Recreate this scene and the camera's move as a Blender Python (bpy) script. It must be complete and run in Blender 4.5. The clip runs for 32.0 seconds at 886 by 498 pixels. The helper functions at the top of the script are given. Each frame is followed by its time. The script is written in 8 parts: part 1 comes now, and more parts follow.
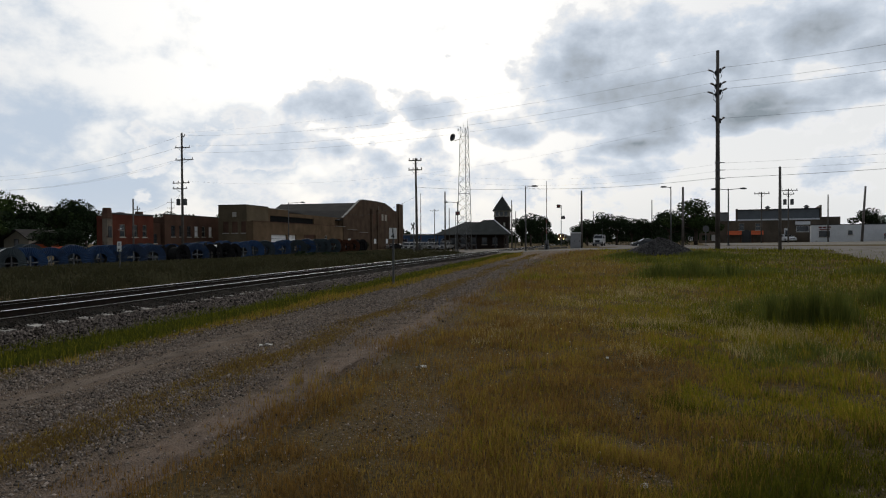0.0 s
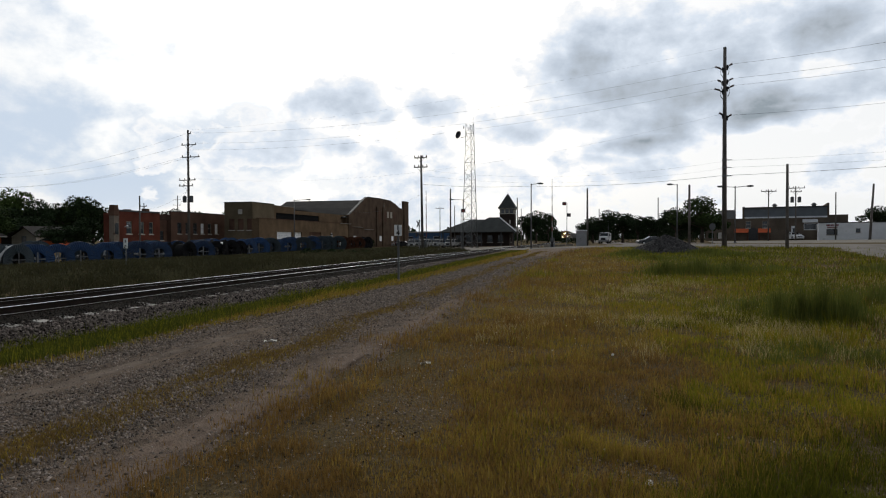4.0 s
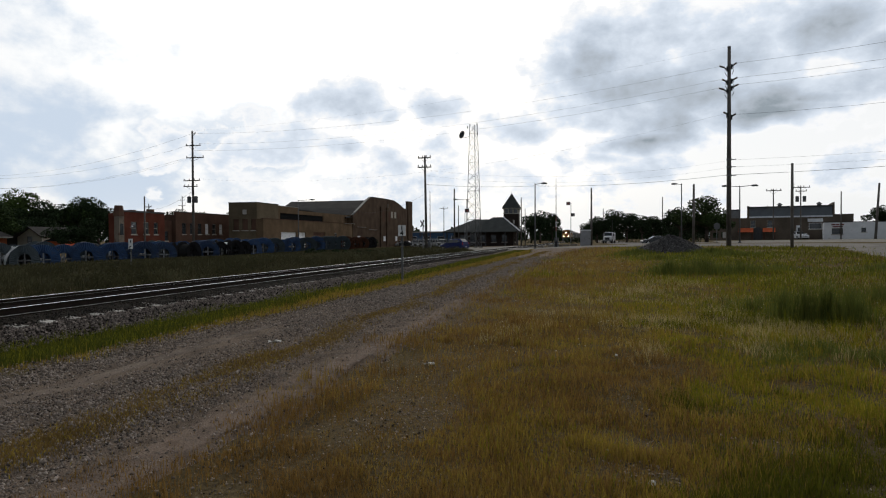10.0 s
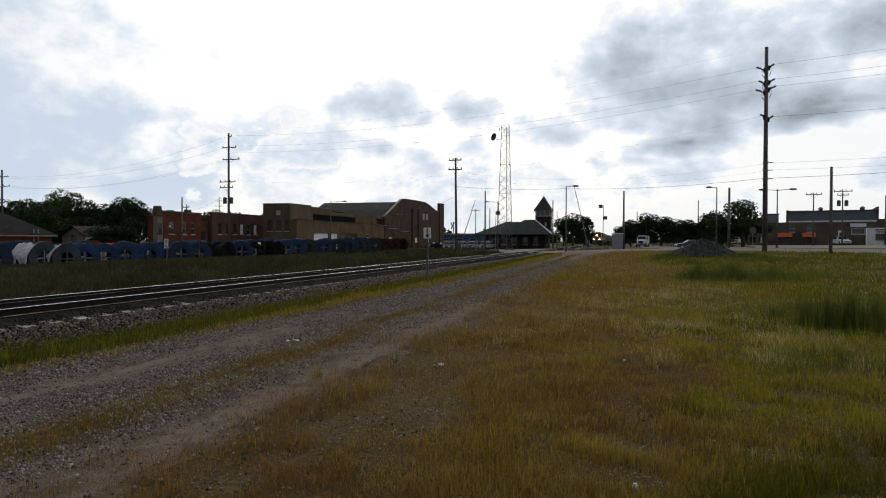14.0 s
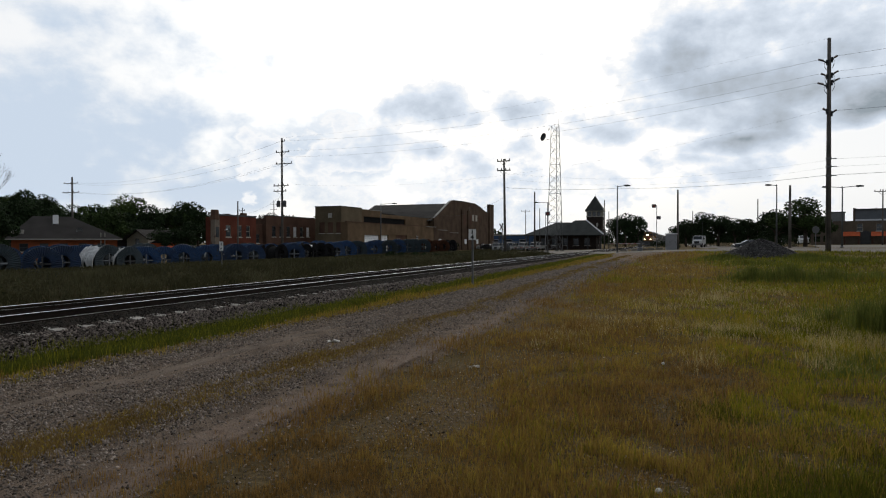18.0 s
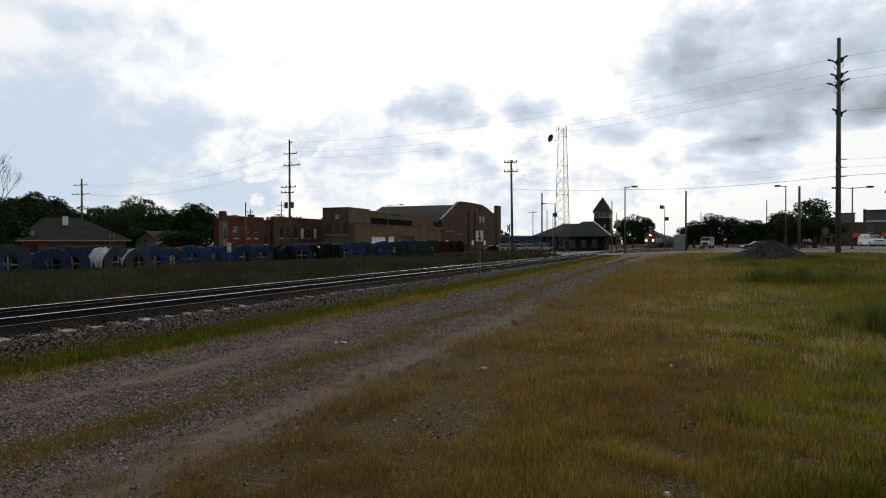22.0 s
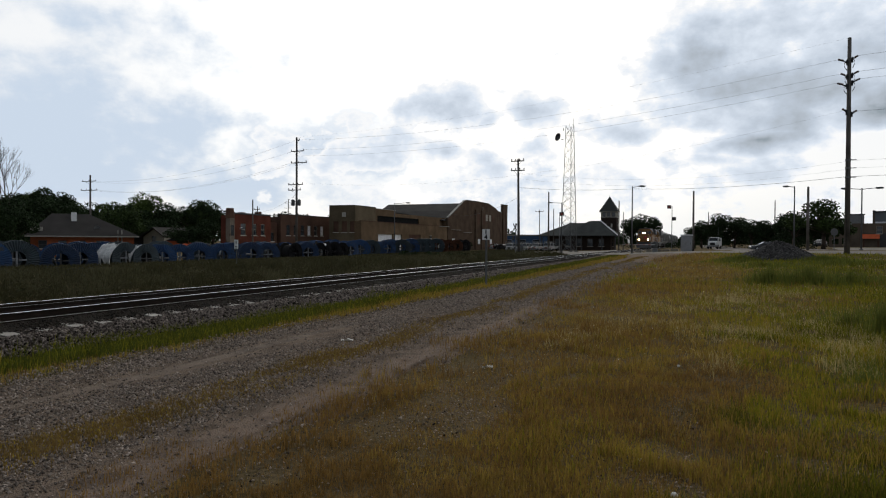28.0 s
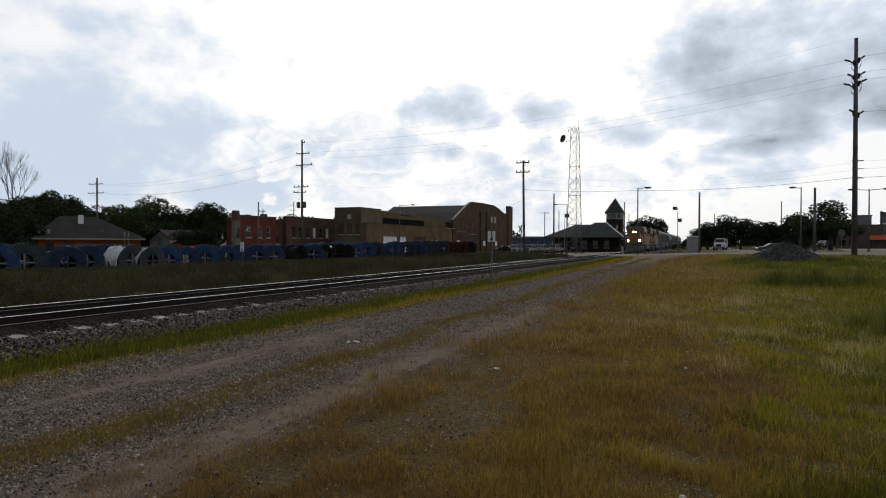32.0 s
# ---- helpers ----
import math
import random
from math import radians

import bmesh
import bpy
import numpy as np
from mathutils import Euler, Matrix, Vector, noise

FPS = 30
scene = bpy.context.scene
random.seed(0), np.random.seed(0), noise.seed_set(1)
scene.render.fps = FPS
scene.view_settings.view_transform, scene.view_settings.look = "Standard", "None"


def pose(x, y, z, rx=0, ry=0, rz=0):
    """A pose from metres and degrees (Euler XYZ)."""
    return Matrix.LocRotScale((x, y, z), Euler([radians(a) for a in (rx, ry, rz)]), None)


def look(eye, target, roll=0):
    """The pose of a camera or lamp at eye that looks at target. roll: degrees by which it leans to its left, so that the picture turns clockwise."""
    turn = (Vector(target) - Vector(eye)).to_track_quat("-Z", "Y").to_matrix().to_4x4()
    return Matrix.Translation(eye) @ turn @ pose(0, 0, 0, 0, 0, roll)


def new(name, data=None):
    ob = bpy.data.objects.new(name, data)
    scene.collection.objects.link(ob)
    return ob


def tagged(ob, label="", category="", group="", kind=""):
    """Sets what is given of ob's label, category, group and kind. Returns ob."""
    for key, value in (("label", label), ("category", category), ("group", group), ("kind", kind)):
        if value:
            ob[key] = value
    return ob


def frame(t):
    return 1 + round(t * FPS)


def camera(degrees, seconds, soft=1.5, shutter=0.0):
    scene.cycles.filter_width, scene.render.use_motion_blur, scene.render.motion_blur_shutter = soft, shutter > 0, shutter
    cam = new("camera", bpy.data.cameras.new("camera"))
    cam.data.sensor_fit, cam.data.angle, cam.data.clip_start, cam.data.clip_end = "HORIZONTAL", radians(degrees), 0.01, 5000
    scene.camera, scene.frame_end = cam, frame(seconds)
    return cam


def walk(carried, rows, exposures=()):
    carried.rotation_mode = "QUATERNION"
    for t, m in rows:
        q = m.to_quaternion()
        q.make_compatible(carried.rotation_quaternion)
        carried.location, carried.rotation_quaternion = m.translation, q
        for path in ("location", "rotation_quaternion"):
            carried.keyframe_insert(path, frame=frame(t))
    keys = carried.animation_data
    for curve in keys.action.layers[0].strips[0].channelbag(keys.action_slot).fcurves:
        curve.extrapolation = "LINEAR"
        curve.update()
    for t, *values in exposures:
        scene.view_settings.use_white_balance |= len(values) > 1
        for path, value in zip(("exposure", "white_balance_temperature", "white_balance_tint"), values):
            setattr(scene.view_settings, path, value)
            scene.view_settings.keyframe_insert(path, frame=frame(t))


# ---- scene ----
cam = camera(70.1, 32.0, soft=1.1)
PATH = [
    (0, (-0.764, -0.05, 1.667), (-1.207, 1.9, 1.643), -0.3),
    (0.5, (-0.766, -0.046, 1.664), (-1.208, 1.904, 1.637), -0.3),
    (1, (-0.763, -0.055, 1.665), (-1.208, 1.894, 1.632), -0.3),
    (1.5, (-0.766, -0.048, 1.667), (-1.213, 1.901, 1.63), -0.4),
    (2, (-0.76, -0.045, 1.665), (-1.208, 1.903, 1.628), -0.3),
    (2.5, (-0.762, -0.027, 1.658), (-1.212, 1.921, 1.624), -0.3),
    (3, (-0.761, -0.018, 1.655), (-1.213, 1.93, 1.622), -0.2),
    (3.5, (-0.76, -0.019, 1.648), (-1.217, 1.928, 1.616), -0.2),
    (5.5, (-0.753, -0.018, 1.65), (-1.218, 1.927, 1.618), -0.2),
    (6, (-0.752, -0.016, 1.653), (-1.226, 1.927, 1.621), -0.3),
    (6.5, (-0.741, -0.026, 1.656), (-1.224, 1.915, 1.62), -0.4),
    (7, (-0.744, -0.028, 1.657), (-1.228, 1.912, 1.62), -0.3),
    (7.5, (-0.744, -0.02, 1.66), (-1.228, 1.92, 1.622), -0.4),
    (8, (-0.748, -0.045, 1.666), (-1.229, 1.896, 1.628), -0.3),
    (8.5, (-0.746, -0.036, 1.662), (-1.225, 1.905, 1.625), -0.5),
    (9, (-0.747, -0.023, 1.659), (-1.222, 1.92, 1.626), -0.5),
    (9.5, (-0.75, -0.024, 1.653), (-1.225, 1.919, 1.623), -0.4),
    (10, (-0.749, -0.037, 1.658), (-1.221, 1.906, 1.626), -0.3),
    (10.5, (-0.747, -0.041, 1.661), (-1.216, 1.903, 1.633), -0.3),
    (11, (-0.755, -0.044, 1.657), (-1.222, 1.901, 1.636), -0.4),
    (11.5, (-0.763, -0.05, 1.658), (-1.228, 1.895, 1.639), -0.4),
    (12, (-0.778, -0.068, 1.658), (-1.236, 1.879, 1.641), -0.4),
    (12.5, (-0.759, -0.092, 1.66), (-1.15, 1.869, 1.64), -0.7),
    (13, (-0.603, -0.097, 1.667), (-1.041, 1.854, 1.654), 0.5),
    (13.5, (-0.448, -0.096, 1.687), (-1.005, 1.823, 1.606), 0.6),
    (14, (-0.425, -0.127, 1.687), (-0.996, 1.79, 1.661), 0.2),
    (14.5, (-0.426, -0.158, 1.701), (-0.992, 1.761, 1.684), -0.2),
    (16.5, (-0.219, -0.108, 1.7), (-0.912, 1.768, 1.685), 0.2),
    (17, (-0.213, -0.106, 1.701), (-0.919, 1.765, 1.685), 0.2),
    (17.5, (-0.208, -0.103, 1.699), (-0.92, 1.766, 1.68), -0.1),
    (18, (-0.211, -0.106, 1.697), (-0.933, 1.759, 1.675), -0.1),
    (18.5, (-0.209, -0.108, 1.699), (-0.941, 1.753, 1.676), -0.3),
    (19, (-0.207, -0.111, 1.699), (-0.943, 1.749, 1.675), -0.1),
    (19.5, (-0.207, -0.124, 1.699), (-0.946, 1.734, 1.675), -0.1),
    (20, (-0.209, -0.127, 1.696), (-0.95, 1.73, 1.672), 0.1),
    (20.5, (-0.209, -0.127, 1.7), (-0.951, 1.73, 1.675), 0.2),
    (21, (-0.217, -0.108, 1.697), (-0.96, 1.749, 1.675), 0.2),
    (21.5, (-0.216, -0.098, 1.701), (-0.959, 1.759, 1.682), -0.1),
    (22, (-0.214, -0.101, 1.702), (-0.957, 1.756, 1.684), -0.1),
    (22.5, (-0.216, -0.102, 1.697), (-0.958, 1.755, 1.678), -0.2),
    (23, (-0.21, -0.107, 1.7), (-0.951, 1.75, 1.68), -0.1),
    (23.5, (-0.21, -0.109, 1.701), (-0.95, 1.749, 1.686), -0.1),
    (24, (-0.215, -0.109, 1.702), (-0.958, 1.748, 1.69), -0.0),
    (24.5, (-0.212, -0.112, 1.7), (-0.957, 1.745, 1.691), -0.0),
    (25, (-0.217, -0.104, 1.698), (-0.962, 1.751, 1.689), 0.1),
    (25.5, (-0.221, -0.107, 1.7), (-0.968, 1.749, 1.687), 0.1),
    (27.5, (-0.232, -0.103, 1.699), (-0.992, 1.747, 1.675), 0.4),
    (28, (-0.227, -0.093, 1.697), (-0.988, 1.756, 1.674), 0.3),
    (28.5, (-0.231, -0.102, 1.698), (-0.993, 1.747, 1.676), 0.4),
    (29, (-0.235, -0.098, 1.698), (-0.997, 1.751, 1.676), 0.3),
    (29.5, (-0.238, -0.098, 1.699), (-1.0, 1.751, 1.676), 0.3),
    (30, (-0.236, -0.097, 1.699), (-1.001, 1.752, 1.676), 0.1),
    (30.5, (-0.24, -0.097, 1.698), (-1.006, 1.75, 1.677), 0.2),
    (31, (-0.238, -0.096, 1.701), (-1.007, 1.75, 1.682), 0.2),
    (31.5, (-0.239, -0.099, 1.703), (-1.011, 1.746, 1.686), 0.2),
    (32, (-0.238, -0.102, 1.699), (-1.014, 1.741, 1.682), 0.2),
]
walk(cam, [(t, look(eye, target, roll)) for t, eye, target, roll in PATH], [(0, -0.18), (2, -0.03), (4, 0), (32, 0)])

# ---- world, sun ----
SUN_AZ, SUN_EL = -20.0, 26.0
world = bpy.data.worlds.new("sky")
scene.world = world
world.use_nodes = True


def build_sky():
    nt = world.node_tree
    nt.nodes.clear()
    N, L = nt.nodes.new, nt.links.new

    def math_node(op, a, b=None, c=None, clamp=False):
        n = N("ShaderNodeMath")
        n.operation, n.use_clamp = op, clamp
        for i, v in enumerate((a, b, c)):
            if v is None:
                continue
            if isinstance(v, (int, float)):
                n.inputs[i].default_value = v
            else:
                L(v, n.inputs[i])
        return n.outputs[0]

    def mix(fac, a, b):
        n = N("ShaderNodeMix")
        n.data_type = "RGBA"
        for sock, v in ((n.inputs[0], fac), (n.inputs[6], a), (n.inputs[7], b)):
            if isinstance(v, (int, float)):
                sock.default_value = v
            elif isinstance(v, tuple):
                sock.default_value = (*v, 1)
            else:
                L(v, sock)
        return n.outputs[2]

    def ramp(v, lo, hi):
        n = N("ShaderNodeMapRange")
        n.interpolation_type = "SMOOTHSTEP"
        L(v, n.inputs[0])
        n.inputs[1].default_value, n.inputs[2].default_value = lo, hi
        return n.outputs[0]

    def fbm(vec, scale, detail, rough=0.55, offset=0.0):
        n = N("ShaderNodeTexNoise")
        n.inputs["Scale"].default_value, n.inputs["Detail"].default_value = scale, detail
        n.inputs["Roughness"].default_value = rough
        m = N("ShaderNodeVectorMath")
        m.operation = "ADD"
        L(vec, m.inputs[0])
        m.inputs[1].default_value = (offset, offset * 0.7, offset * 1.3)
        L(m.outputs[0], n.inputs["Vector"])
        return n.outputs["Fac"]

    co = N("ShaderNodeTexCoord").outputs["Generated"]
    sep = N("ShaderNodeSeparateXYZ")
    L(co, sep.inputs[0])
    x, y, z = sep.outputs
    # bearing from north and height above the horizon, in radians
    A = math_node("ARCTAN2", x, y)
    E = math_node("ARCSINE", z)
    squat = N("ShaderNodeVectorMath")
    squat.operation = "MULTIPLY"
    L(co, squat.inputs[0])
    squat.inputs[1].default_value = (1.0, 1.0, 1.45)
    flat = squat.outputs[0]

    sky = N("ShaderNodeTexSky")
    sky.sky_type, sky.sun_disc = "NISHITA", False
    sky.sun_elevation, sky.sun_rotation = radians(SUN_EL), radians(SUN_AZ % 360)
    sky.air_density, sky.dust_density = 1.0, 2.0
    bluesky = N("ShaderNodeMix")
    bluesky.data_type, bluesky.blend_type = "RGBA", "MULTIPLY"
    bluesky.inputs[0].default_value = 1.0
    L(sky.outputs[0], bluesky.inputs[6])
    bluesky.inputs[7].default_value = (0.12, 0.12, 0.12, 1)

    # thin high veil, brightest round the sun
    sd = Vector((math.sin(radians(SUN_AZ)) * math.cos(radians(SUN_EL)), math.cos(radians(SUN_AZ)) * math.cos(radians(SUN_EL)), math.sin(radians(SUN_EL))))
    dot = N("ShaderNodeVectorMath")
    dot.operation = "DOT_PRODUCT"
    L(co, dot.inputs[0])
    dot.inputs[1].default_value = sd
    glow = ramp(dot.outputs["Value"], 0.82, 0.992)
    veil = mix(glow, VEIL_WHITE, VEIL_SUN)
    veil = mix(ramp(y, 0.35, -0.25), veil, VEIL_FAR)
    base = mix(0.93, bluesky.outputs[2], veil)

    # two sizes of billow push the outlines about
    w1, w2 = fbm(flat, 5.0, 3, 0.5), fbm(flat, 5.0, 3, 0.5, 7.3)
    Aw = math_node("MULTIPLY_ADD", math_node("SUBTRACT", w1, 0.5), 0.11, A)
    Ew = math_node("MULTIPLY_ADD", math_node("SUBTRACT", w2, 0.5), 0.07, E)
    curl = fbm(flat, 10.0, 12, 0.55, 3.7)
    wisp = fbm(flat, 30.0, 8, 0.62, 9.1)

    def heap(rows, soft):
        """Largest of several rounded heaps, flatter beneath than above."""
        total = None
        for ca, ce, ra, re, weight in rows:
            u = math_node("DIVIDE", math_node("SUBTRACT", Aw, ca), ra)
            v = math_node("DIVIDE", math_node("SUBTRACT", Ew, ce), re)
            v = math_node("MAXIMUM", v, math_node("MULTIPLY", v, -1.0 if soft else -1.35))
            d = math_node("SQRT", math_node("MULTIPLY_ADD", u, u, math_node("MULTIPLY", v, v)))
            m = math_node("MULTIPLY", math_node("MULTIPLY_ADD", d, -0.72, 1.0), weight)
            total = m if total is None else math_node("MAXIMUM", total, m)
        return total

    def rough_edge(s, k1, k2):
        s = math_node("MULTIPLY_ADD", math_node("SUBTRACT", curl, 0.5), k1, s)
        return math_node("MULTIPLY_ADD", math_node("SUBTRACT", wisp, 0.5), k2, s)

    # pale sheets low in the west, then the cumulus, then small puffs near the horizon and loose cover aside
    sheet = ramp(rough_edge(heap(CLOUD_SHEETS, True), 0.8, 0.25), -0.04, 0.28)
    out = mix(sheet, base, VEIL_BLUE)
    bank = math_node("SUBTRACT", rough_edge(heap(CLOUD_BANK, False), 1.6, 0.5), 0.08)
    bank = math_node("SUBTRACT", bank, ramp(A, -0.67, -0.76))
    puffs = math_node("SUBTRACT", fbm(flat, 9.0, 9, 0.6, 23.0), math_node("MULTIPLY_ADD", ramp(E, 0.05, 0.26), 0.22, 0.47))
    puffs = math_node("MULTIPLY", math_node("MULTIPLY_ADD", math_node("SUBTRACT", wisp, 0.5), 0.25, puffs), 2.3)
    puffs = math_node("SUBTRACT", puffs, math_node("MULTIPLY", ramp(A, -0.40, -0.68), 2.0))
    cover = math_node("MULTIPLY", math_node("SUBTRACT", fbm(co, 2.2, 9, 0.6, 11.0), 0.50), 3.0)
    cover = math_node("MULTIPLY_ADD", ramp(y, 0.62, 0.35), 1.5, math_node("SUBTRACT", cover, 1.5))
    thick = math_node("MAXIMUM", math_node("MAXIMUM", bank, puffs), cover)
    # the sun stands behind: thin rims shine white, thick hearts and bases are grey
    heart = N("ShaderNodeValToRGB")
    L(math_node("MULTIPLY", thick, 1.0), heart.inputs[0])
    stops = heart.color_ramp.elements
    stops[0].position, stops[0].color = CLOUD_TONES[0][0], (*CLOUD_TONES[0][1], 1)
    stops[1].position, stops[1].color = CLOUD_TONES[-1][0], (*CLOUD_TONES[-1][1], 1)
    for at, colour in CLOUD_TONES[1:-1]:
        stops.new(at).color = (*colour, 1)
    cloud = mix(ramp(y, 0.45, -0.15), heart.outputs[0], (0.33, 0.36, 0.40))
    out = mix(ramp(thick, 0.0, 0.12), out, cloud)
    low = math_node("MULTIPLY", ramp(z, 0.10, 0.0), ramp(A, -1.1, -0.6))
    out = mix(math_node("MULTIPLY", low, 0.5), out, HORIZON)
    bg = N("ShaderNodeBackground")
    L(out, bg.inputs[0])
    bg.inputs[1].default_value = SKY_STRENGTH
    L(bg.outputs[0], N("ShaderNodeOutputWorld").inputs[0])


SKY_STRENGTH = 1.0
VEIL_FAR, VEIL_SUN, VEIL_WHITE, VEIL_BLUE = (0.22, 0.25, 0.29), (1.12, 1.12, 1.10), (0.93, 0.94, 0.95), (0.60, 0.695, 0.82)
HORIZON = (0.80, 0.84, 0.87)
# how cloud darkens with its thickness
CLOUD_TONES = [(0.0, (1.0, 1.0, 1.0)), (0.11, (0.95, 0.96, 0.975)), (0.28, (0.73, 0.80, 0.895)), (0.56, (0.535, 0.605, 0.70)), (0.84, (0.42, 0.47, 0.53)), (1.0, (0.30, 0.35, 0.395))]
# heaps: bearing, height, half width, half height in radians, thickness
CLOUD_BANK = [
    (-0.025, 0.254, 0.044, 0.041, 0.60), (0.030, 0.275, 0.091, 0.075, 0.80), (0.005, 0.178, 0.082, 0.036, 0.80), (0.088, 0.174, 0.111, 0.050, 0.95), (0.063, 0.146, 0.103, 0.024, 0.95), (0.119, 0.295, 0.072, 0.047, 0.50),
    (0.239, 0.183, 0.102, 0.041, 1.10), (0.188, 0.242, 0.094, 0.064, 0.75), (0.314, 0.194, 0.090, 0.034, 0.75), (0.333, 0.274, 0.070, 0.048, 1.05), (0.377, 0.246, 0.062, 0.038, 0.95), (0.389, 0.182, 0.055, 0.022, 0.70),
    (0.412, 0.253, 0.092, 0.067, 1.00), (0.274, 0.239, 0.047, 0.033, 0.35), (-0.107, 0.162, 0.063, 0.027, 0.60), (0.022, 0.127, 0.048, 0.019, 0.50), (0.088, 0.104, 0.079, 0.024, 0.30), (0.268, 0.076, 0.071, 0.013, 0.25),
    (-0.142, 0.109, 0.061, 0.020, 0.28), (-0.374, 0.196, 0.074, 0.044, 0.80), (-0.414, 0.187, 0.036, 0.027, 0.50), (-0.325, 0.187, 0.036, 0.027, 0.60), (-0.246, 0.203, 0.060, 0.032, 0.50), (-0.401, 0.129, 0.049, 0.022, 0.48),
    (-0.312, 0.118, 0.071, 0.026, 0.36), (-0.254, 0.134, 0.045, 0.019, 0.30), (-0.628, 0.142, 0.082, 0.045, 0.40), (-0.525, 0.131, 0.085, 0.035, 0.52), (-0.594, 0.111, 0.137, 0.021, 0.21), (-0.189, 0.094, 0.069, 0.021, 0.25),
    (-0.455, 0.087, 0.122, 0.018, 0.20), (0.150, 0.206, 0.115, 0.067, 0.85), (0.063, 0.220, 0.106, 0.073, 0.85), (0.232, 0.172, 0.100, 0.028, 1.25), (0.080, 0.150, 0.089, 0.025, 1.05), (-0.038, 0.267, 0.051, 0.049, 0.50),
    (0.188, 0.287, 0.052, 0.037, 0.45), (0.274, 0.184, 0.103, 0.027, 1.00),
]
CLOUD_SHEETS = [
    (-0.954, 0.081, 0.208, 0.045, 0.50), (-0.726, 0.078, 0.204, 0.030, 0.34), (-1.149, 0.063, 0.140, 0.045, 0.50),
    (-0.915, 0.136, 0.218, 0.083, 0.40), (-0.972, 0.167, 0.123, 0.043, 0.34), (-0.934, 0.229, 0.155, 0.024, 0.12), (-0.824, 0.299, 0.123, 0.025, 0.04), (-0.765, 0.105, 0.153, 0.049, 0.25), (-0.694, 0.179, 0.073, 0.025, 0.20),
    (-0.952, 0.296, 0.076, 0.020, 0.18), (-1.125, 0.161, 0.126, 0.076, 0.35), (-1.214, 0.100, 0.081, 0.047, 0.30), (-0.611, 0.140, 0.110, 0.051, 0.35), (-0.525, 0.125, 0.096, 0.039, 0.35), (-0.365, 0.096, 0.177, 0.027, 0.20),
]
build_sky()

sun = new("sun", bpy.data.lights.new("sun", "SUN"))
sun.data.energy, sun.data.angle, sun.data.color = 0.6, radians(14), (1.0, 0.94, 0.85)
sun.matrix_world = look((0, 0, 50), (-math.sin(radians(SUN_AZ)) * 50, -math.cos(radians(SUN_AZ)) * 50, 50 - 50 * math.tan(radians(SUN_EL))))


# ---- materials ----
MATS = {}


def mat(name, color, rough=0.8, metal=0.0, var=0.25, scale=3.0, fine=40.0, bump=0.3, stain=None, stain_at=0.6, island=0.0, obj=0.0, spec=0.5, emit=None, depth=0.02, hue=None):
    """Two scales of variation in colour, gloss and relief; stain: a second colour in patches; island/obj: variation piece by piece."""
    if name in MATS:
        return MATS[name]
    if rough >= 0.85 and spec == 0.5:
        spec = 0.03
    m = bpy.data.materials.new(name)
    MATS[name] = m
    m.use_nodes = True
    nt = m.node_tree
    N, L = nt.nodes.new, nt.links.new
    bsdf = nt.nodes["Principled BSDF"]
    bsdf.inputs["Roughness"].default_value, bsdf.inputs["Metallic"].default_value = rough, metal
    bsdf.inputs["Specular IOR Level"].default_value = spec
    co = N("ShaderNodeNewGeometry")
    n1, n2 = N("ShaderNodeTexNoise"), N("ShaderNodeTexNoise")
    for n, s, d in ((n1, scale, 5), (n2, fine, 4)):
        n.inputs["Scale"].default_value, n.inputs["Detail"].default_value = s, d
        L(co.outputs["Position"], n.inputs["Vector"])

    def mixc(fac, a, b, mode="MIX"):
        n = N("ShaderNodeMix")
        n.data_type, n.blend_type = "RGBA", mode
        for sock, v in ((n.inputs[0], fac), (n.inputs[6], a), (n.inputs[7], b)):
            if isinstance(v, (int, float)):
                sock.default_value = v
            elif isinstance(v, tuple):
                sock.default_value = (*v, 1)
            else:
                L(v, sock)
        return n.outputs[2]

    def rng(v, a, b, lo=0.0, hi=1.0):
        n = N("ShaderNodeMapRange")
        L(v, n.inputs[0])
        for i, k in enumerate((a, b, lo, hi)):
            n.inputs[i + 1].default_value = k
        return n.outputs[0]

    dark = tuple(c * (1 - var) for c in color)
    light = tuple(min(1, c * (1 + var)) for c in color)
    c = mixc(rng(n1.outputs["Fac"], 0.3, 0.7), dark, light)
    if stain:
        c = mixc(rng(n1.outputs["Fac"], stain_at, stain_at + 0.12), c, stain)
    g = rng(n2.outputs["Fac"], 0.25, 0.75, 1 - var * 0.8, 1 + var * 0.5)
    c = mixc(1.0, c, g, "MULTIPLY")
    if island or obj:
        src = co.outputs["Random Per Island"] if island else N("ShaderNodeObjectInfo").outputs["Random"]
        k = island or obj
        if hue:
            c = mixc(src, c, hue)
            ramp2 = N("ShaderNodeMath")
            ramp2.operation = "FRACT"
            mul = N("ShaderNodeMath")
            mul.operation = "MULTIPLY"
            L(src, mul.inputs[0])
            mul.inputs[1].default_value = 7.13
            L(mul.outputs[0], ramp2.inputs[0])
            src = ramp2.outputs[0]
        c = mixc(1.0, c, rng(src, 0, 1, 1 - k, 1 + k), "MULTIPLY")
    L(c, bsdf.inputs["Base Color"])
    if rough > 0.12:
        L(rng(n2.outputs["Fac"], 0.3, 0.7, max(0.05, rough - 0.12), min(1, rough + 0.1)), bsdf.inputs["Roughness"])
    if bump:
        b = N("ShaderNodeBump")
        b.inputs["Strength"].default_value, b.inputs["Distance"].default_value = bump, depth
        L(n2.outputs["Fac"], b.inputs["Height"])
        L(b.outputs[0], bsdf.inputs["Normal"])
    if emit:
        bsdf.inputs["Emission Color"].default_value = (*emit[0], 1)
        bsdf.inputs["Emission Strength"].default_value = emit[1]
    return m


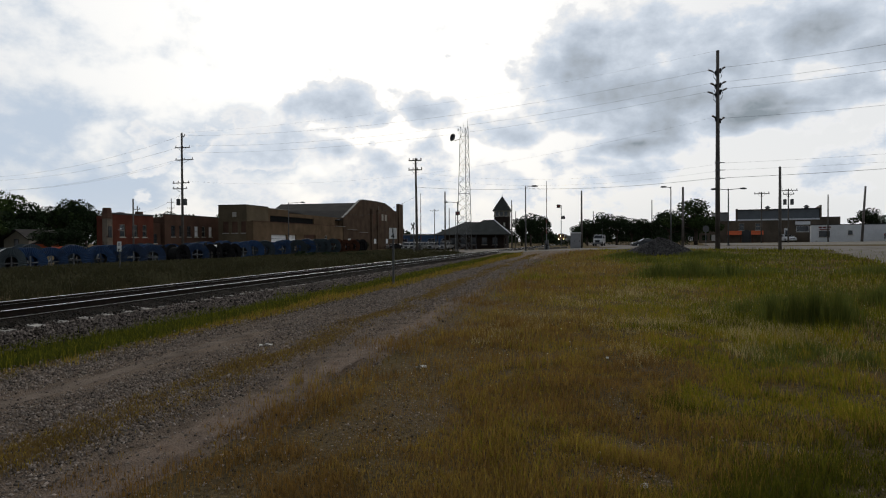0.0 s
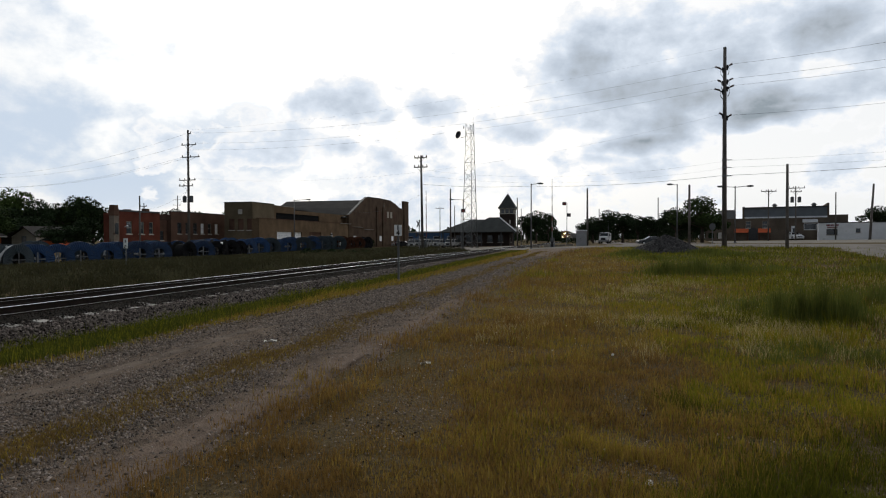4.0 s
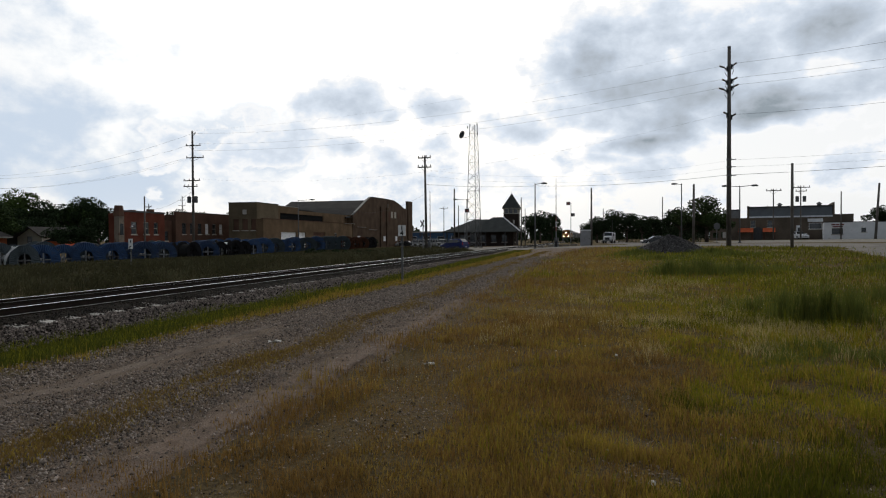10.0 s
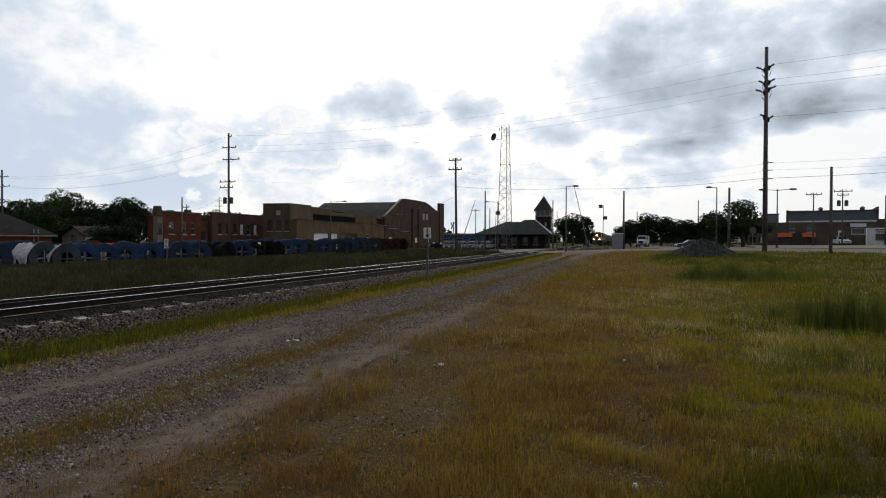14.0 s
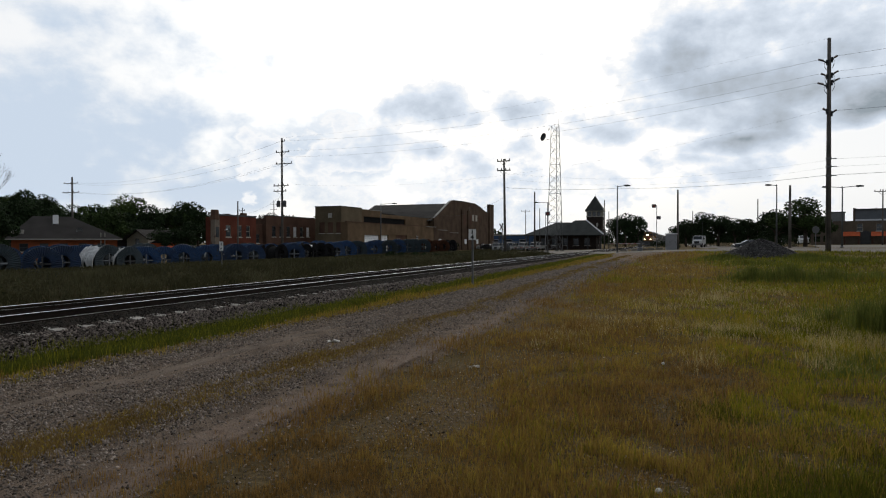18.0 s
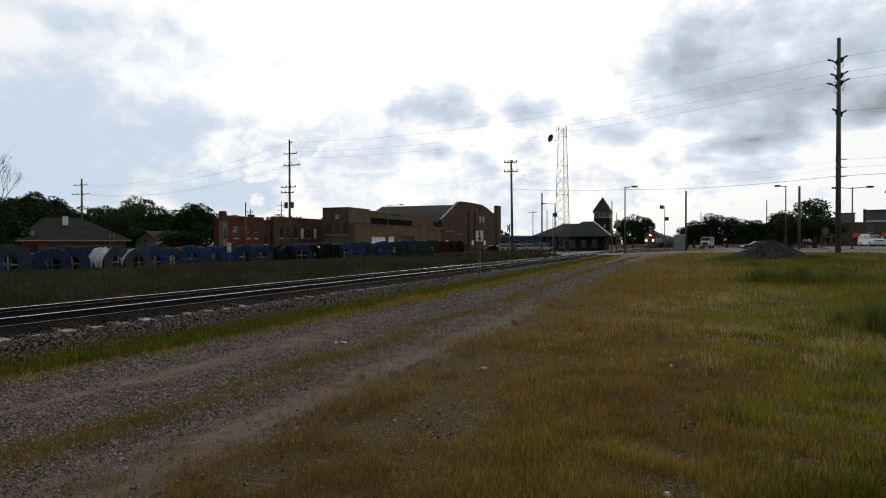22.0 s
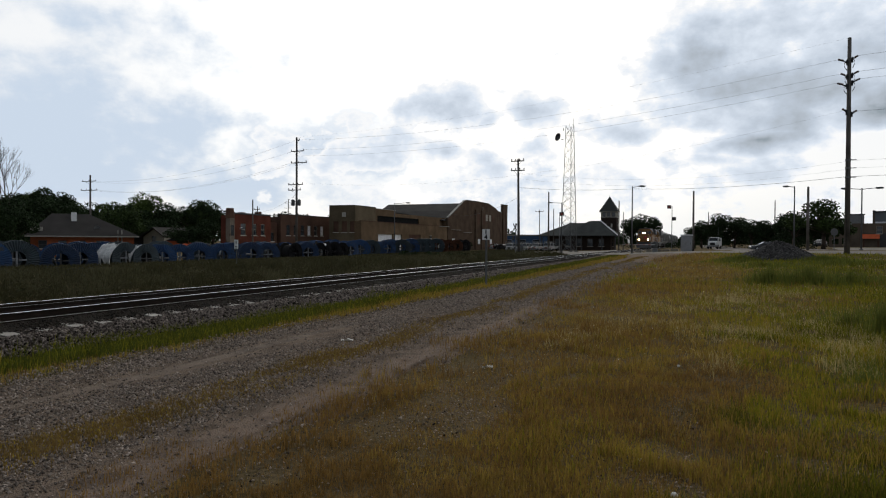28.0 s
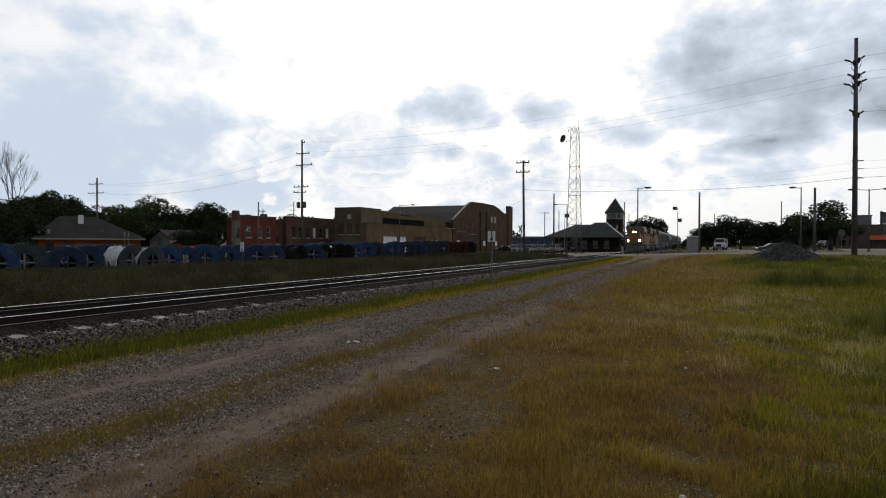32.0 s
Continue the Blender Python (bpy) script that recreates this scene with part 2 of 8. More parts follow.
BRICK_HALL = mat("dark_hall_brick", (0.088, 0.060, 0.042), 0.9, var=0.28, scale=0.5, fine=9, bump=0.35)
BRICK_TAN = mat("tan_brick", (0.135, 0.092, 0.056), 0.9, var=0.28, scale=0.5, fine=9, bump=0.35)
BRICK_GREY = mat("grey_brick", (0.130, 0.102, 0.066), 0.9, var=0.22, scale=0.5, fine=9, bump=0.35)
BRICK_RED = mat("red_brick", (0.120, 0.040, 0.027), 0.9, var=0.25, scale=0.6, fine=9, bump=0.35)
BRICK_BROWN = mat("brown_brick", (0.10, 0.058, 0.042), 0.9, var=0.25, scale=0.5, fine=9, bump=0.35)
BRICK_DEPOT = mat("dark_depot_brick", (0.042, 0.031, 0.026), 0.9, var=0.25, scale=0.7, fine=9, bump=0.35)
STONE_TRIM = mat("limestone_trim", (0.44, 0.41, 0.36), 0.85, var=0.15, scale=2, fine=20)
COPING = mat("pale_coping", (0.28, 0.265, 0.235), 0.8, var=0.2, scale=2, fine=15)
ROOF_TAR = mat("tar_roof", (0.030, 0.028, 0.026), 0.95, spec=0.15, var=0.3, scale=0.5, fine=8)
ROOF_SHINGLE = mat("grey_shingle", (0.032, 0.029, 0.027), 0.95, spec=0.15, var=0.2, scale=0.6, fine=12, bump=0.5)
ROOF_DEPOT = mat("weathered_slate", (0.050, 0.053, 0.050), 0.95, spec=0.2, var=0.2, scale=0.8, fine=12, bump=0.5)
WHITE_PAINT = mat("white_paint", (0.72, 0.73, 0.74), 0.6, var=0.08, scale=1.0, fine=15, stain=(0.55, 0.54, 0.52))
CREAM_PAINT = mat("cream_paint", (0.30, 0.275, 0.22), 0.7, var=0.12)
DARK_TRIM = mat("dark_trim", (0.035, 0.035, 0.037), 0.6, var=0.2)
GLASS = mat("window_glass", (0.03, 0.036, 0.042), 0.08, var=0.15, bump=0.05, spec=0.8)
POLE_WOOD = mat("weathered_pole_wood", (0.128, 0.117, 0.106), 0.9, var=0.3, scale=1.2, fine=25, bump=0.5)
GALV = mat("galvanised_steel", (0.16, 0.165, 0.17), 0.55, 0.3, var=0.15, scale=4, fine=40, bump=0.1)
GREY_PAINT = mat("grey_painted_steel", (0.085, 0.088, 0.09), 0.6, 0.1, var=0.15, scale=2, fine=25, bump=0.1)
BLACK_METAL = mat("black_metal", (0.02, 0.02, 0.022), 0.5, 0.3, var=0.2, bump=0.1)
INSULATOR = mat("brown_porcelain", (0.07, 0.045, 0.04), 0.25, var=0.1, bump=0.0)
WIRE = mat("weathered_cable", (0.03, 0.03, 0.03), 0.6, 0.3, var=0.1, bump=0.0)
RAIL_SIDE = mat("rusty_rail", (0.016, 0.011, 0.008), 0.9, 0.0, spec=0.15, var=0.3, scale=4, fine=60)
# pale matt colour in place of light glinting off the rail edges
RAIL_GLINT = mat("pale_rail_glint", (0.62, 0.60, 0.57), 0.6, 0.0, var=0.2, scale=3, fine=40, bump=0.05)
RAIL_TOP = mat("polished_rail_head", (0.76, 0.76, 0.76), 0.3, 1.0, var=0.05, bump=0.05)
CONCRETE_TIE = mat("concrete_sleeper", (0.33, 0.31, 0.28), 0.9, var=0.2, scale=3, fine=40, obj=0.12)
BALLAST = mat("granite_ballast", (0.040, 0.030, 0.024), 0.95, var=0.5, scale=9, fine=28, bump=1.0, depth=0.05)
STONES = mat("ballast_stones", (0.115, 0.096, 0.084), 0.85, var=0.3, scale=6, fine=60, island=1.1, bump=0.4)
ASPHALT = mat("worn_asphalt", (0.19, 0.172, 0.15), 0.85, var=0.2, scale=0.5, fine=30, bump=0.4)
CONCRETE_PAD = mat("pale_concrete", (0.22, 0.20, 0.17), 0.9, var=0.2, scale=0.6, fine=20)
PILE_GRAVEL = mat("crushed_stone", (0.048, 0.046, 0.045), 0.95, var=0.4, scale=5, fine=14, bump=1.0, depth=0.08)
ORANGE = mat("orange_awning", (0.50, 0.085, 0.018), 0.7, var=0.15)
BLUE_SHEET = mat("blue_metal_siding", (0.03, 0.075, 0.16), 0.5, 0.2, var=0.15)
REEL_BLUE = mat("blue_painted_steel", (0.006, 0.033, 0.095), 0.75, 0.0, var=0.35, scale=1.8, fine=25, stain=(0.035, 0.038, 0.042), stain_at=0.60, obj=0.45)
REEL_GREY = mat("grey_painted_reel", (0.019, 0.032, 0.040), 0.75, 0.0, var=0.28, scale=2.5, fine=25, obj=0.25)
REEL_BLACK = mat("black_painted_reel", (0.012, 0.012, 0.013), 0.9, 0.0, var=0.3, scale=2.5, fine=25)
REEL_RUST = mat("rusty_reel", (0.07, 0.032, 0.02), 0.85, 0.2, var=0.4, scale=2.5, fine=25)
TARP = mat("white_cable_wrap", (0.48, 0.48, 0.47), 0.6, var=0.35, scale=2.2, fine=18, stain=(0.13, 0.125, 0.12), stain_at=0.58, obj=0.4)
CABLE = mat("black_cable_coil", (0.018, 0.018, 0.018), 0.9, var=0.2, scale=6, fine=50)


# ---- mesh building ----
class Shape:
    """A list of corners and faces, filled solid by solid."""

    def __init__(self):
        self.v, self.f, self.smooth = [], [], False

    def face(self, pts):
        n = len(self.v)
        self.v += [tuple(p) for p in pts]
        self.f.append(tuple(range(n, n + len(pts))))
        return self

    def box(self, x0, x1, y0, y1, z0, z1, m=None):
        n = len(self.v)
        pts = [(x, y, z) for z in (z0, z1) for x, y in ((x0, y0), (x1, y0), (x1, y1), (x0, y1))]
        self.v += [tuple(m @ Vector(p)) if m else p for p in pts]
        self.f += [tuple(n + i for i in q) for q in ((3, 2, 1, 0), (4, 5, 6, 7), (0, 1, 5, 4), (1, 2, 6, 5), (2, 3, 7, 6), (3, 0, 4, 7))]
        return self

    def tube(self, p0, p1, r0, r1=None, n=8, caps=True):
        p0, p1, r1 = Vector(p0), Vector(p1), r0 if r1 is None else r1
        d = (p1 - p0).normalized()
        a = d.orthogonal().normalized()
        b = d.cross(a)
        s = len(self.v)
        for p, r in ((p0, r0), (p1, r1)):
            self.v += [tuple(p + (a * math.cos(k * math.tau / n) + b * math.sin(k * math.tau / n)) * r) for k in range(n)]
        self.f += [(s + k, s + (k + 1) % n, s + n + (k + 1) % n, s + n + k) for k in range(n)]
        if caps:
            self.f += [tuple(s + k for k in reversed(range(n))), tuple(s + n + k for k in range(n))]
        return self

    def pipe(self, pts, r, n=5):
        """A round cable through a row of points."""
        s = len(self.v)
        for i, p in enumerate(pts):
            d = (Vector(pts[min(i + 1, len(pts) - 1)]) - Vector(pts[max(i - 1, 0)])).normalized()
            a = d.cross(Vector((0, 0, 1))).normalized()
            b = d.cross(a)
            self.v += [tuple(Vector(p) + (a * math.cos(k * math.tau / n) + b * math.sin(k * math.tau / n)) * r) for k in range(n)]
        self.f += [(s + i * n + k, s + i * n + (k + 1) % n, s + (i + 1) * n + (k + 1) % n, s + (i + 1) * n + k) for i in range(len(pts) - 1) for k in range(n)]
        return self

    def lathe(self, profile, n=16, m=None):
        """Profile of (radius, height), turned round z."""
        s = len(self.v)
        for r, h in profile:
            for k in range(n):
                p = (r * math.cos(k * math.tau / n), r * math.sin(k * math.tau / n), h)
                self.v.append(tuple(m @ Vector(p)) if m else p)
        for i in range(len(profile) - 1):
            self.f += [(s + i * n + k, s + i * n + (k + 1) % n, s + (i + 1) * n + (k + 1) % n, s + (i + 1) * n + k) for k in range(n)]
        return self

    def prism(self, outline, axis, a, b):
        """A flat outline of (u, v) drawn out along an axis from a to b: 'x' takes (y, z), 'y' takes (x, z), 'z' takes (x, y)."""
        put = {"x": lambda u, v, w: (w, u, v), "y": lambda u, v, w: (u, w, v), "z": lambda u, v, w: (u, v, w)}[axis]
        s, n = len(self.v), len(outline)
        for w in (a, b):
            self.v += [put(u, v, w) for u, v in outline]
        self.f += [tuple(s + k for k in range(n)), tuple(s + n + k for k in reversed(range(n)))]
        self.f += [(s + k, s + n + k, s + n + (k + 1) % n, s + (k + 1) % n) for k in range(n)]
        return self

    def mesh(self, name, material, recalc=True):
        me = bpy.data.meshes.new(name)
        me.from_pydata(self.v, [], self.f)
        if recalc:
            bm = bmesh.new()
            bm.from_mesh(me)
            if "wall" in name or name in ("corner_block", "infill", "upper_side"):
                bmesh.ops.remove_doubles(bm, verts=bm.verts, dist=0.0005)
            bmesh.ops.recalc_face_normals(bm, faces=bm.faces)
            bm.to_mesh(me)
            bm.free()
        me.materials.append(material)
        if self.smooth:
            me.shade_smooth()
        return me


def solid():
    return Shape()


def part(name, shape, material, parent, label="", at=None):
    """One mesh under a thing or under a part."""
    me = shape if isinstance(shape, bpy.types.Mesh) else shape.mesh(name, material)
    ob = new(name, me)
    ob.parent = parent
    if at is not None:
        ob.matrix_local = at
    if label:
        ob["label"] = label
    return ob


def thing(name, label, category, m=None, group="", kind=""):
    ob = tagged(new(name), label, category, group, kind)
    if m is not None:
        ob.matrix_world = m
    return ob


def structure(name, shape, material, label="", category="", recalc=True):
    return tagged(new(name, shape.mesh(name, material, recalc)), label, category, "", "structure")


def lerp_table(x, table):
    xs, ys = zip(*table)
    return np.interp(x, xs, ys)


def smooth01(u):
    u = np.clip(u, 0, 1)
    return u * u * (3 - 2 * u)


def level(x, y):
    """Height of the ground: a yard below the embankment to the west, a road rising to the east."""
    x, y = np.asarray(x, float), np.asarray(y, float)
    far = smooth01((y - 12) / 72)
    east = lerp_table(x, [(-60, 0.0), (-20, 0.12), (-14, 0.25), (-8, 0.35), (-2, 0.65), (3, 0.78), (11, 0.98), (26, 1.12), (60, 1.45), (200, 1.7)])
    west = lerp_table(x, [(-38, -0.75), (-32, -0.6), (-22, -0.32), (-15.5, 0.0), (0, 0.0)])
    keep = smooth01((y - 45) / 50)
    west = west * (1 - 0.6 * keep)
    hollow = 0.5 * smooth01((y - 92) / 25) * (1 - smooth01((x - 9) / 10)) * smooth01((x + 6) / 5)
    return far * east * (1 - hollow) + west


def lv(x, y):
    return float(level(x, y))


# ---- setting: ground, track, roads ----


def ground_material():
    """Soil and turf: brown dry grass by the drive, greener to the east, pale bare earth between."""
    m = bpy.data.materials.new("turf_and_soil")
    m.use_nodes = True
    nt = m.node_tree
    N, L = nt.nodes.new, nt.links.new
    bsdf = nt.nodes["Principled BSDF"]
    bsdf.inputs["Roughness"].default_value = 0.95
    bsdf.inputs["Specular IOR Level"].default_value = 0.02
    pos = N("ShaderNodeNewGeometry").outputs["Position"]

    def noise_tex(scale, detail=5, rough=0.6):
        n = N("ShaderNodeTexNoise")
        n.inputs["Scale"].default_value, n.inputs["Detail"].default_value, n.inputs["Roughness"].default_value = scale, detail, rough
        L(pos, n.inputs["Vector"])
        return n.outputs["Fac"]

    def rng(v, a, b):
        n = N("ShaderNodeMapRange")
        L(v, n.inputs[0])
        n.inputs[1].default_value, n.inputs[2].default_value = a, b
        return n.outputs[0]

    def mixc(fac, a, b, mode="MIX"):
        n = N("ShaderNodeMix")
        n.data_type, n.blend_type = "RGBA", mode
        for sock, v in ((n.inputs[0], fac), (n.inputs[6], a), (n.inputs[7], b)):
            if isinstance(v, (int, float)):
                sock.default_value = v
            elif isinstance(v, tuple):
                sock.default_value = (*v, 1)
            else:
                L(v, sock)
        return n.outputs[2]

    big, mid, fine = noise_tex(0.14, 4), noise_tex(1.1, 6), noise_tex(22, 5, 0.7)
    c = mixc(rng(big, 0.42, 0.6), (0.158, 0.116, 0.066), (0.140, 0.108, 0.046))
    c = mixc(rng(mid, 0.56, 0.66), c, (0.165, 0.118, 0.076))
    c = mixc(rng(fine, 0.35, 0.65), mixc(1.0, c, (0.42, 0.42, 0.42), "MULTIPLY"), c)
    L(c, bsdf.inputs["Base Color"])
    b = N("ShaderNodeBump")
    b.inputs["Strength"].default_value, b.inputs["Distance"].default_value = 0.8, 0.05
    L(fine, b.inputs["Height"])
    L(b.outputs[0], bsdf.inputs["Normal"])
    return m


TURF = ground_material()


def axis_steps(stops):
    out = []
    for (a, b, n) in stops:
        out += list(np.linspace(a, b, n, endpoint=False))
    return np.array(out + [stops[-1][1]])


def sheet_mesh(name, xs, ys, zf, material):
    X, Y = np.meshgrid(xs, ys)
    Z = zf(X, Y)
    v = np.stack([X.ravel(), Y.ravel(), Z.ravel()], 1)
    nx, ny = len(xs), len(ys)
    i = np.arange(nx * ny).reshape(ny, nx)
    f = np.stack([i[:-1, :-1].ravel(), i[:-1, 1:].ravel(), i[1:, 1:].ravel(), i[1:, :-1].ravel()], 1)
    me = bpy.data.meshes.new(name)
    me.from_pydata(v.tolist(), [], f.tolist())
    me.materials.append(material)
    me.shade_smooth()
    return me


def rough_level(X, Y):
    near = 1 - smooth01((np.hypot(X, Y) - 30) / 40)
    bumps = 0.035 * np.sin(X * 1.7 + 1.3 * np.sin(Y * 0.9)) * np.sin(Y * 1.3 + 0.7) + 0.02 * np.sin(X * 4.1 + Y * 2.3)
    bed = 1 - smooth01((np.abs(X + 12.3) - 3.0) / 2.0)
    drive = 1 - smooth01((np.abs(X + 5.6) - 2.0) / 1.2)
    return level(X, Y) + near * bumps * (1 - bed) * (1 - 0.8 * drive) - 0.12 * bed


xs = axis_steps([(-2500, -300, 8), (-300, -100, 14), (-100, -20, 40), (-20, 12, 130), (12, 60, 40), (60, 300, 16), (300, 2500, 8)])
ys = axis_steps([(-2500, -100, 8), (-100, -5, 20), (-5, 40, 150), (40, 160, 80), (160, 500, 20), (500, 2500, 8)])
tagged(new("ground", sheet_mesh("ground", xs, ys, rough_level, TURF)), "dry brown and green turf with bare soil", "ground", "", "structure")

TRACK_X, RAIL_Z = -12.3, 0.40
Y0, Y1 = -60.0, 520.0


def build_track():
    # ballast bed, shoulders sloping to the ground
    bed = solid()
    prof = [(-2.55, -0.12), (-1.75, 0.135), (-1.3, 0.15), (0.95, 0.15), (1.3, 0.085), (1.75, 0.07), (2.55, -0.12)]
    yy = [Y0 + (Y1 - Y0) * k / 60 for k in range(61)]
    yy = sorted(set(yy + list(np.linspace(-10, 60, 141))))
    rows = []
    for y in yy:
        row = []
        for k, (dx, z) in enumerate(prof):
            wob = 0.06 * math.sin(y * 2.1 + k) + 0.04 * math.sin(y * 5.3 + 2 * k)
            edge = k in (0, 6)
            row.append((TRACK_X + dx + (wob * 2.5 if edge else 0), y, (lv(TRACK_X + dx, y) - 0.1) if edge else z + wob * 0.15))
        rows.append(row)
    n = len(prof)
    bed.v = [p for r in rows for p in r]
    bed.f = [(i * n + k, i * n + k + 1, (i + 1) * n + k + 1, (i + 1) * n + k) for i in range(len(rows) - 1) for k in range(n - 1)]
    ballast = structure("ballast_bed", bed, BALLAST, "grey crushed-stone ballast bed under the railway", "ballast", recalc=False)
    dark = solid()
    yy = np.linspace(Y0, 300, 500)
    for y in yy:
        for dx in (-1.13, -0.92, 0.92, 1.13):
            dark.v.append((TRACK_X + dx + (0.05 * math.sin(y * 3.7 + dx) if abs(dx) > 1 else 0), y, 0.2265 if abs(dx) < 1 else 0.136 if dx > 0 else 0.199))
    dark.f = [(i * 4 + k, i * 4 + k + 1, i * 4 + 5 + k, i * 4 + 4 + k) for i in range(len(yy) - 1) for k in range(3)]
    structure("track_fill", dark, mat("near_black_ballast", (0.014, 0.011, 0.008), 0.95, spec=0.1, var=0.5, scale=7, fine=30, bump=1.0, depth=0.04), "near-black ballast between the rails", "ballast", recalc=False)
    track = thing("railway_track", "railway track of worn steel rails on concrete sleepers", "railway track", kind="structure")
    for side, x in (("west", TRACK_X - 0.7525), ("east", TRACK_X + 0.7525)):
        s = solid()
        up = RAIL_Z if side == "east" else RAIL_Z + 0.02
        s.prism([(x - 0.07, 0.215), (x + 0.07, 0.215), (x + 0.07, 0.258), (x + 0.012, 0.27), (x + 0.012, 0.36), (x + 0.035, 0.372), (x + 0.035, up - 0.008), (x - 0.035, up - 0.008), (x - 0.035, 0.372), (x - 0.012, 0.36), (x - 0.012, 0.27), (x - 0.07, 0.258)], "y", Y0, Y1)
        rail = part("rail", s, RAIL_SIDE, track)
        # thin pale strip paints a glint: on the east foot, on the west web
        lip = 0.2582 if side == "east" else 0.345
        part("rail_foot", solid().box(x + 0.030 if side == "east" else x + 0.013, x + 0.0705 if side == "east" else x + 0.024, Y0, Y1, lip, lip + 0.004), RAIL_GLINT, rail, "pale strip painted as light caught along the rail")
        part("rail_head", solid().prism([(x - 0.021, up - 0.0079), (x + 0.021, up - 0.0079), (x + 0.018, up - 0.0045), (x - 0.018, up - 0.0045)], "y", Y0, Y1), RAIL_TOP, rail, "polished rail head")
    # sleepers: single ones along the near stretch, the rest joined
    tie = solid().prism([(-1.32, 0.0), (-1.32, 0.15), (-1.28, 0.168), (-0.9, 0.213), (-0.5, 0.213), (0, 0.18), (0.5, 0.213), (0.9, 0.213), (1.12, 0.125), (1.36, 0.105), (1.39, 0.09), (1.39, 0.0)], "y", -0.13, 0.13).mesh("sleeper", CONCRETE_TIE)
    rnd = random.Random(3)
    far = solid()
    y = -12.0
    while y < 300:
        if -4 < y < 75:
            part("sleeper", tie, None, track, at=pose(TRACK_X + rnd.uniform(-0.03, 0.03), y, rnd.uniform(-0.01, 0.005), 0, 0, rnd.uniform(-0.6, 0.6)))
        else:
            far.box(TRACK_X - 1.3, TRACK_X + 1.3, y - 0.13, y + 0.13, 0.0, 0.19)
        y += 0.61
    rest = part("sleepers", far, CONCRETE_TIE, track)
    rest["kind"] = "stuff"


build_track()


def ribbon(name, centre, widths, lift, material, label, category, step=1.0, ragged=0.0, cross=1):
    """A strip laid on the ground along a line of (x, y)."""
    pts, ws = [], []
    for (a, b, wa, wb) in zip(centre, centre[1:], widths, widths[1:]):
        n = max(2, int(math.dist(a, b) / step))
        for k in range(n):
            u = k / n
            pts.append((a[0] + (b[0] - a[0]) * u, a[1] + (b[1] - a[1]) * u))
            ws.append(wa + (wb - wa) * u)
    pts.append(centre[-1])
    ws.append(widths[-1])
    s = solid()
    cols = 2 * cross + 3
    for i, (x, y) in enumerate(pts):
        a, b = pts[max(0, i - 1)], pts[min(len(pts) - 1, i + 1)]
        d = Vector((b[0] - a[0], b[1] - a[1])).normalized()
        nrm = Vector((-d.y, d.x))
        for k in range(cols):
            u = -1 + 2 * k / (cols - 1)
            w = ws[i] / 2 * u
            if k in (0, cols - 1):
                w += u * ragged * (0.6 * math.sin(i * 0.9 + k) + 0.4 * math.sin(i * 2.3 + 1.7 * k))
            px, py = x + nrm.x * w, y + nrm.y * w
            s.v.append((px, py, lv(px, py) + (lift if 0 < k < cols - 1 else -0.05)))
    s.f = [(i * cols + k, i * cols + k + 1, (i + 1) * cols + k + 1, (i + 1) * cols + k) for i in range(len(pts) - 1) for k in range(cols - 1)]
    ob = structure(name, s, material, label, category, recalc=False)
    ob.data.shade_smooth()
    return ob


DRIVE = mat("gravel_drive", (0.172, 0.130, 0.098), 0.95, var=0.4, scale=2.6, fine=70, bump=1.0, depth=0.04, stain=(0.180, 0.136, 0.102), stain_at=0.56)
ribbon("gravel_drive", [(-5.55, -6), (-5.65, 4), (-5.6, 12), (-5.7, 24), (-5.6, 40), (-5.2, 58), (-4.6, 72)], [4.7, 4.6, 4.2, 3.6, 3.2, 3.2, 7.0], 0.04, DRIVE, "rutted grey gravel drive beside the railway", "gravel drive", 0.5, 0.35, 4)
SAND = mat("packed_sandy_soil", (0.178, 0.133, 0.102), 0.95, var=0.4, scale=2.6, fine=60, bump=0.9, depth=0.03, stain=(0.140, 0.100, 0.074), stain_at=0.54)
ribbon("sandy_rut", [(-3.95, -3), (-3.98, 5), (-4.0, 10), (-4.25, 18), (-4.35, 28)], [0.55, 0.6, 0.5, 0.35, 0.25], 0.043, SAND, "smooth sandy wheel rut along the drive", "gravel drive", 0.4, 0.16, 2)
ribbon("grey_rut", [(-6.6, 2), (-6.5, 6), (-6.7, 10), (-6.6, 15)], [0.2, 0.4, 0.35, 0.15], 0.042, mat("packed_grey_silt", (0.135, 0.105, 0.082), 0.95, var=0.35, scale=1.8, fine=45, bump=0.6, depth=0.02), "smooth grey silt in a wheel rut", "gravel drive", 0.4, 0.16, 2)
# the street over the level crossing
STREET = [(90, 32), (45, 52.5), (15.3, 68), (2, 75.5), (-11, 83), (-24, 90), (-36, 95.5), (-47, 98)]
ribbon("street", STREET, [12.5, 12.5, 11, 8.5, 8.5, 8.5, 8.5, 8.5], 0.06, ASPHALT, "worn pale asphalt street over the crossing", "street", 1.0, 0.1, 3)
ribbon("cross_street", [(8, 80), (9, 100), (6, 140), (4, 220), (3, 420)], [14, 12, 10, 10, 10], 0.03, ASPHALT, "pale asphalt street running beside the railway", "street", 2.0, 0.1, 2)
ribbon("parking_lot", [(16, 98), (30, 96), (90, 84)], [38, 42, 66], 0.025, CONCRETE_PAD, "pale worn asphalt lot before the shops", "parking lot", 2.0, 0.3, 10)
ribbon("gravel_apron", [(25.5, 33), (26.0, 38), (28.5, 48), (31.0, 60)], [16, 22, 24, 24], 0.03, ASPHALT, "worn gravel apron beside the street", "gravel apron", 1.0, 0.9, 10)
ribbon("depot_yard", [(-42, 112), (-14.8, 112)], [34, 34], 0.03, ASPHALT, "worn asphalt yard by the depot", "yard", 2.0, 0.2, 3)


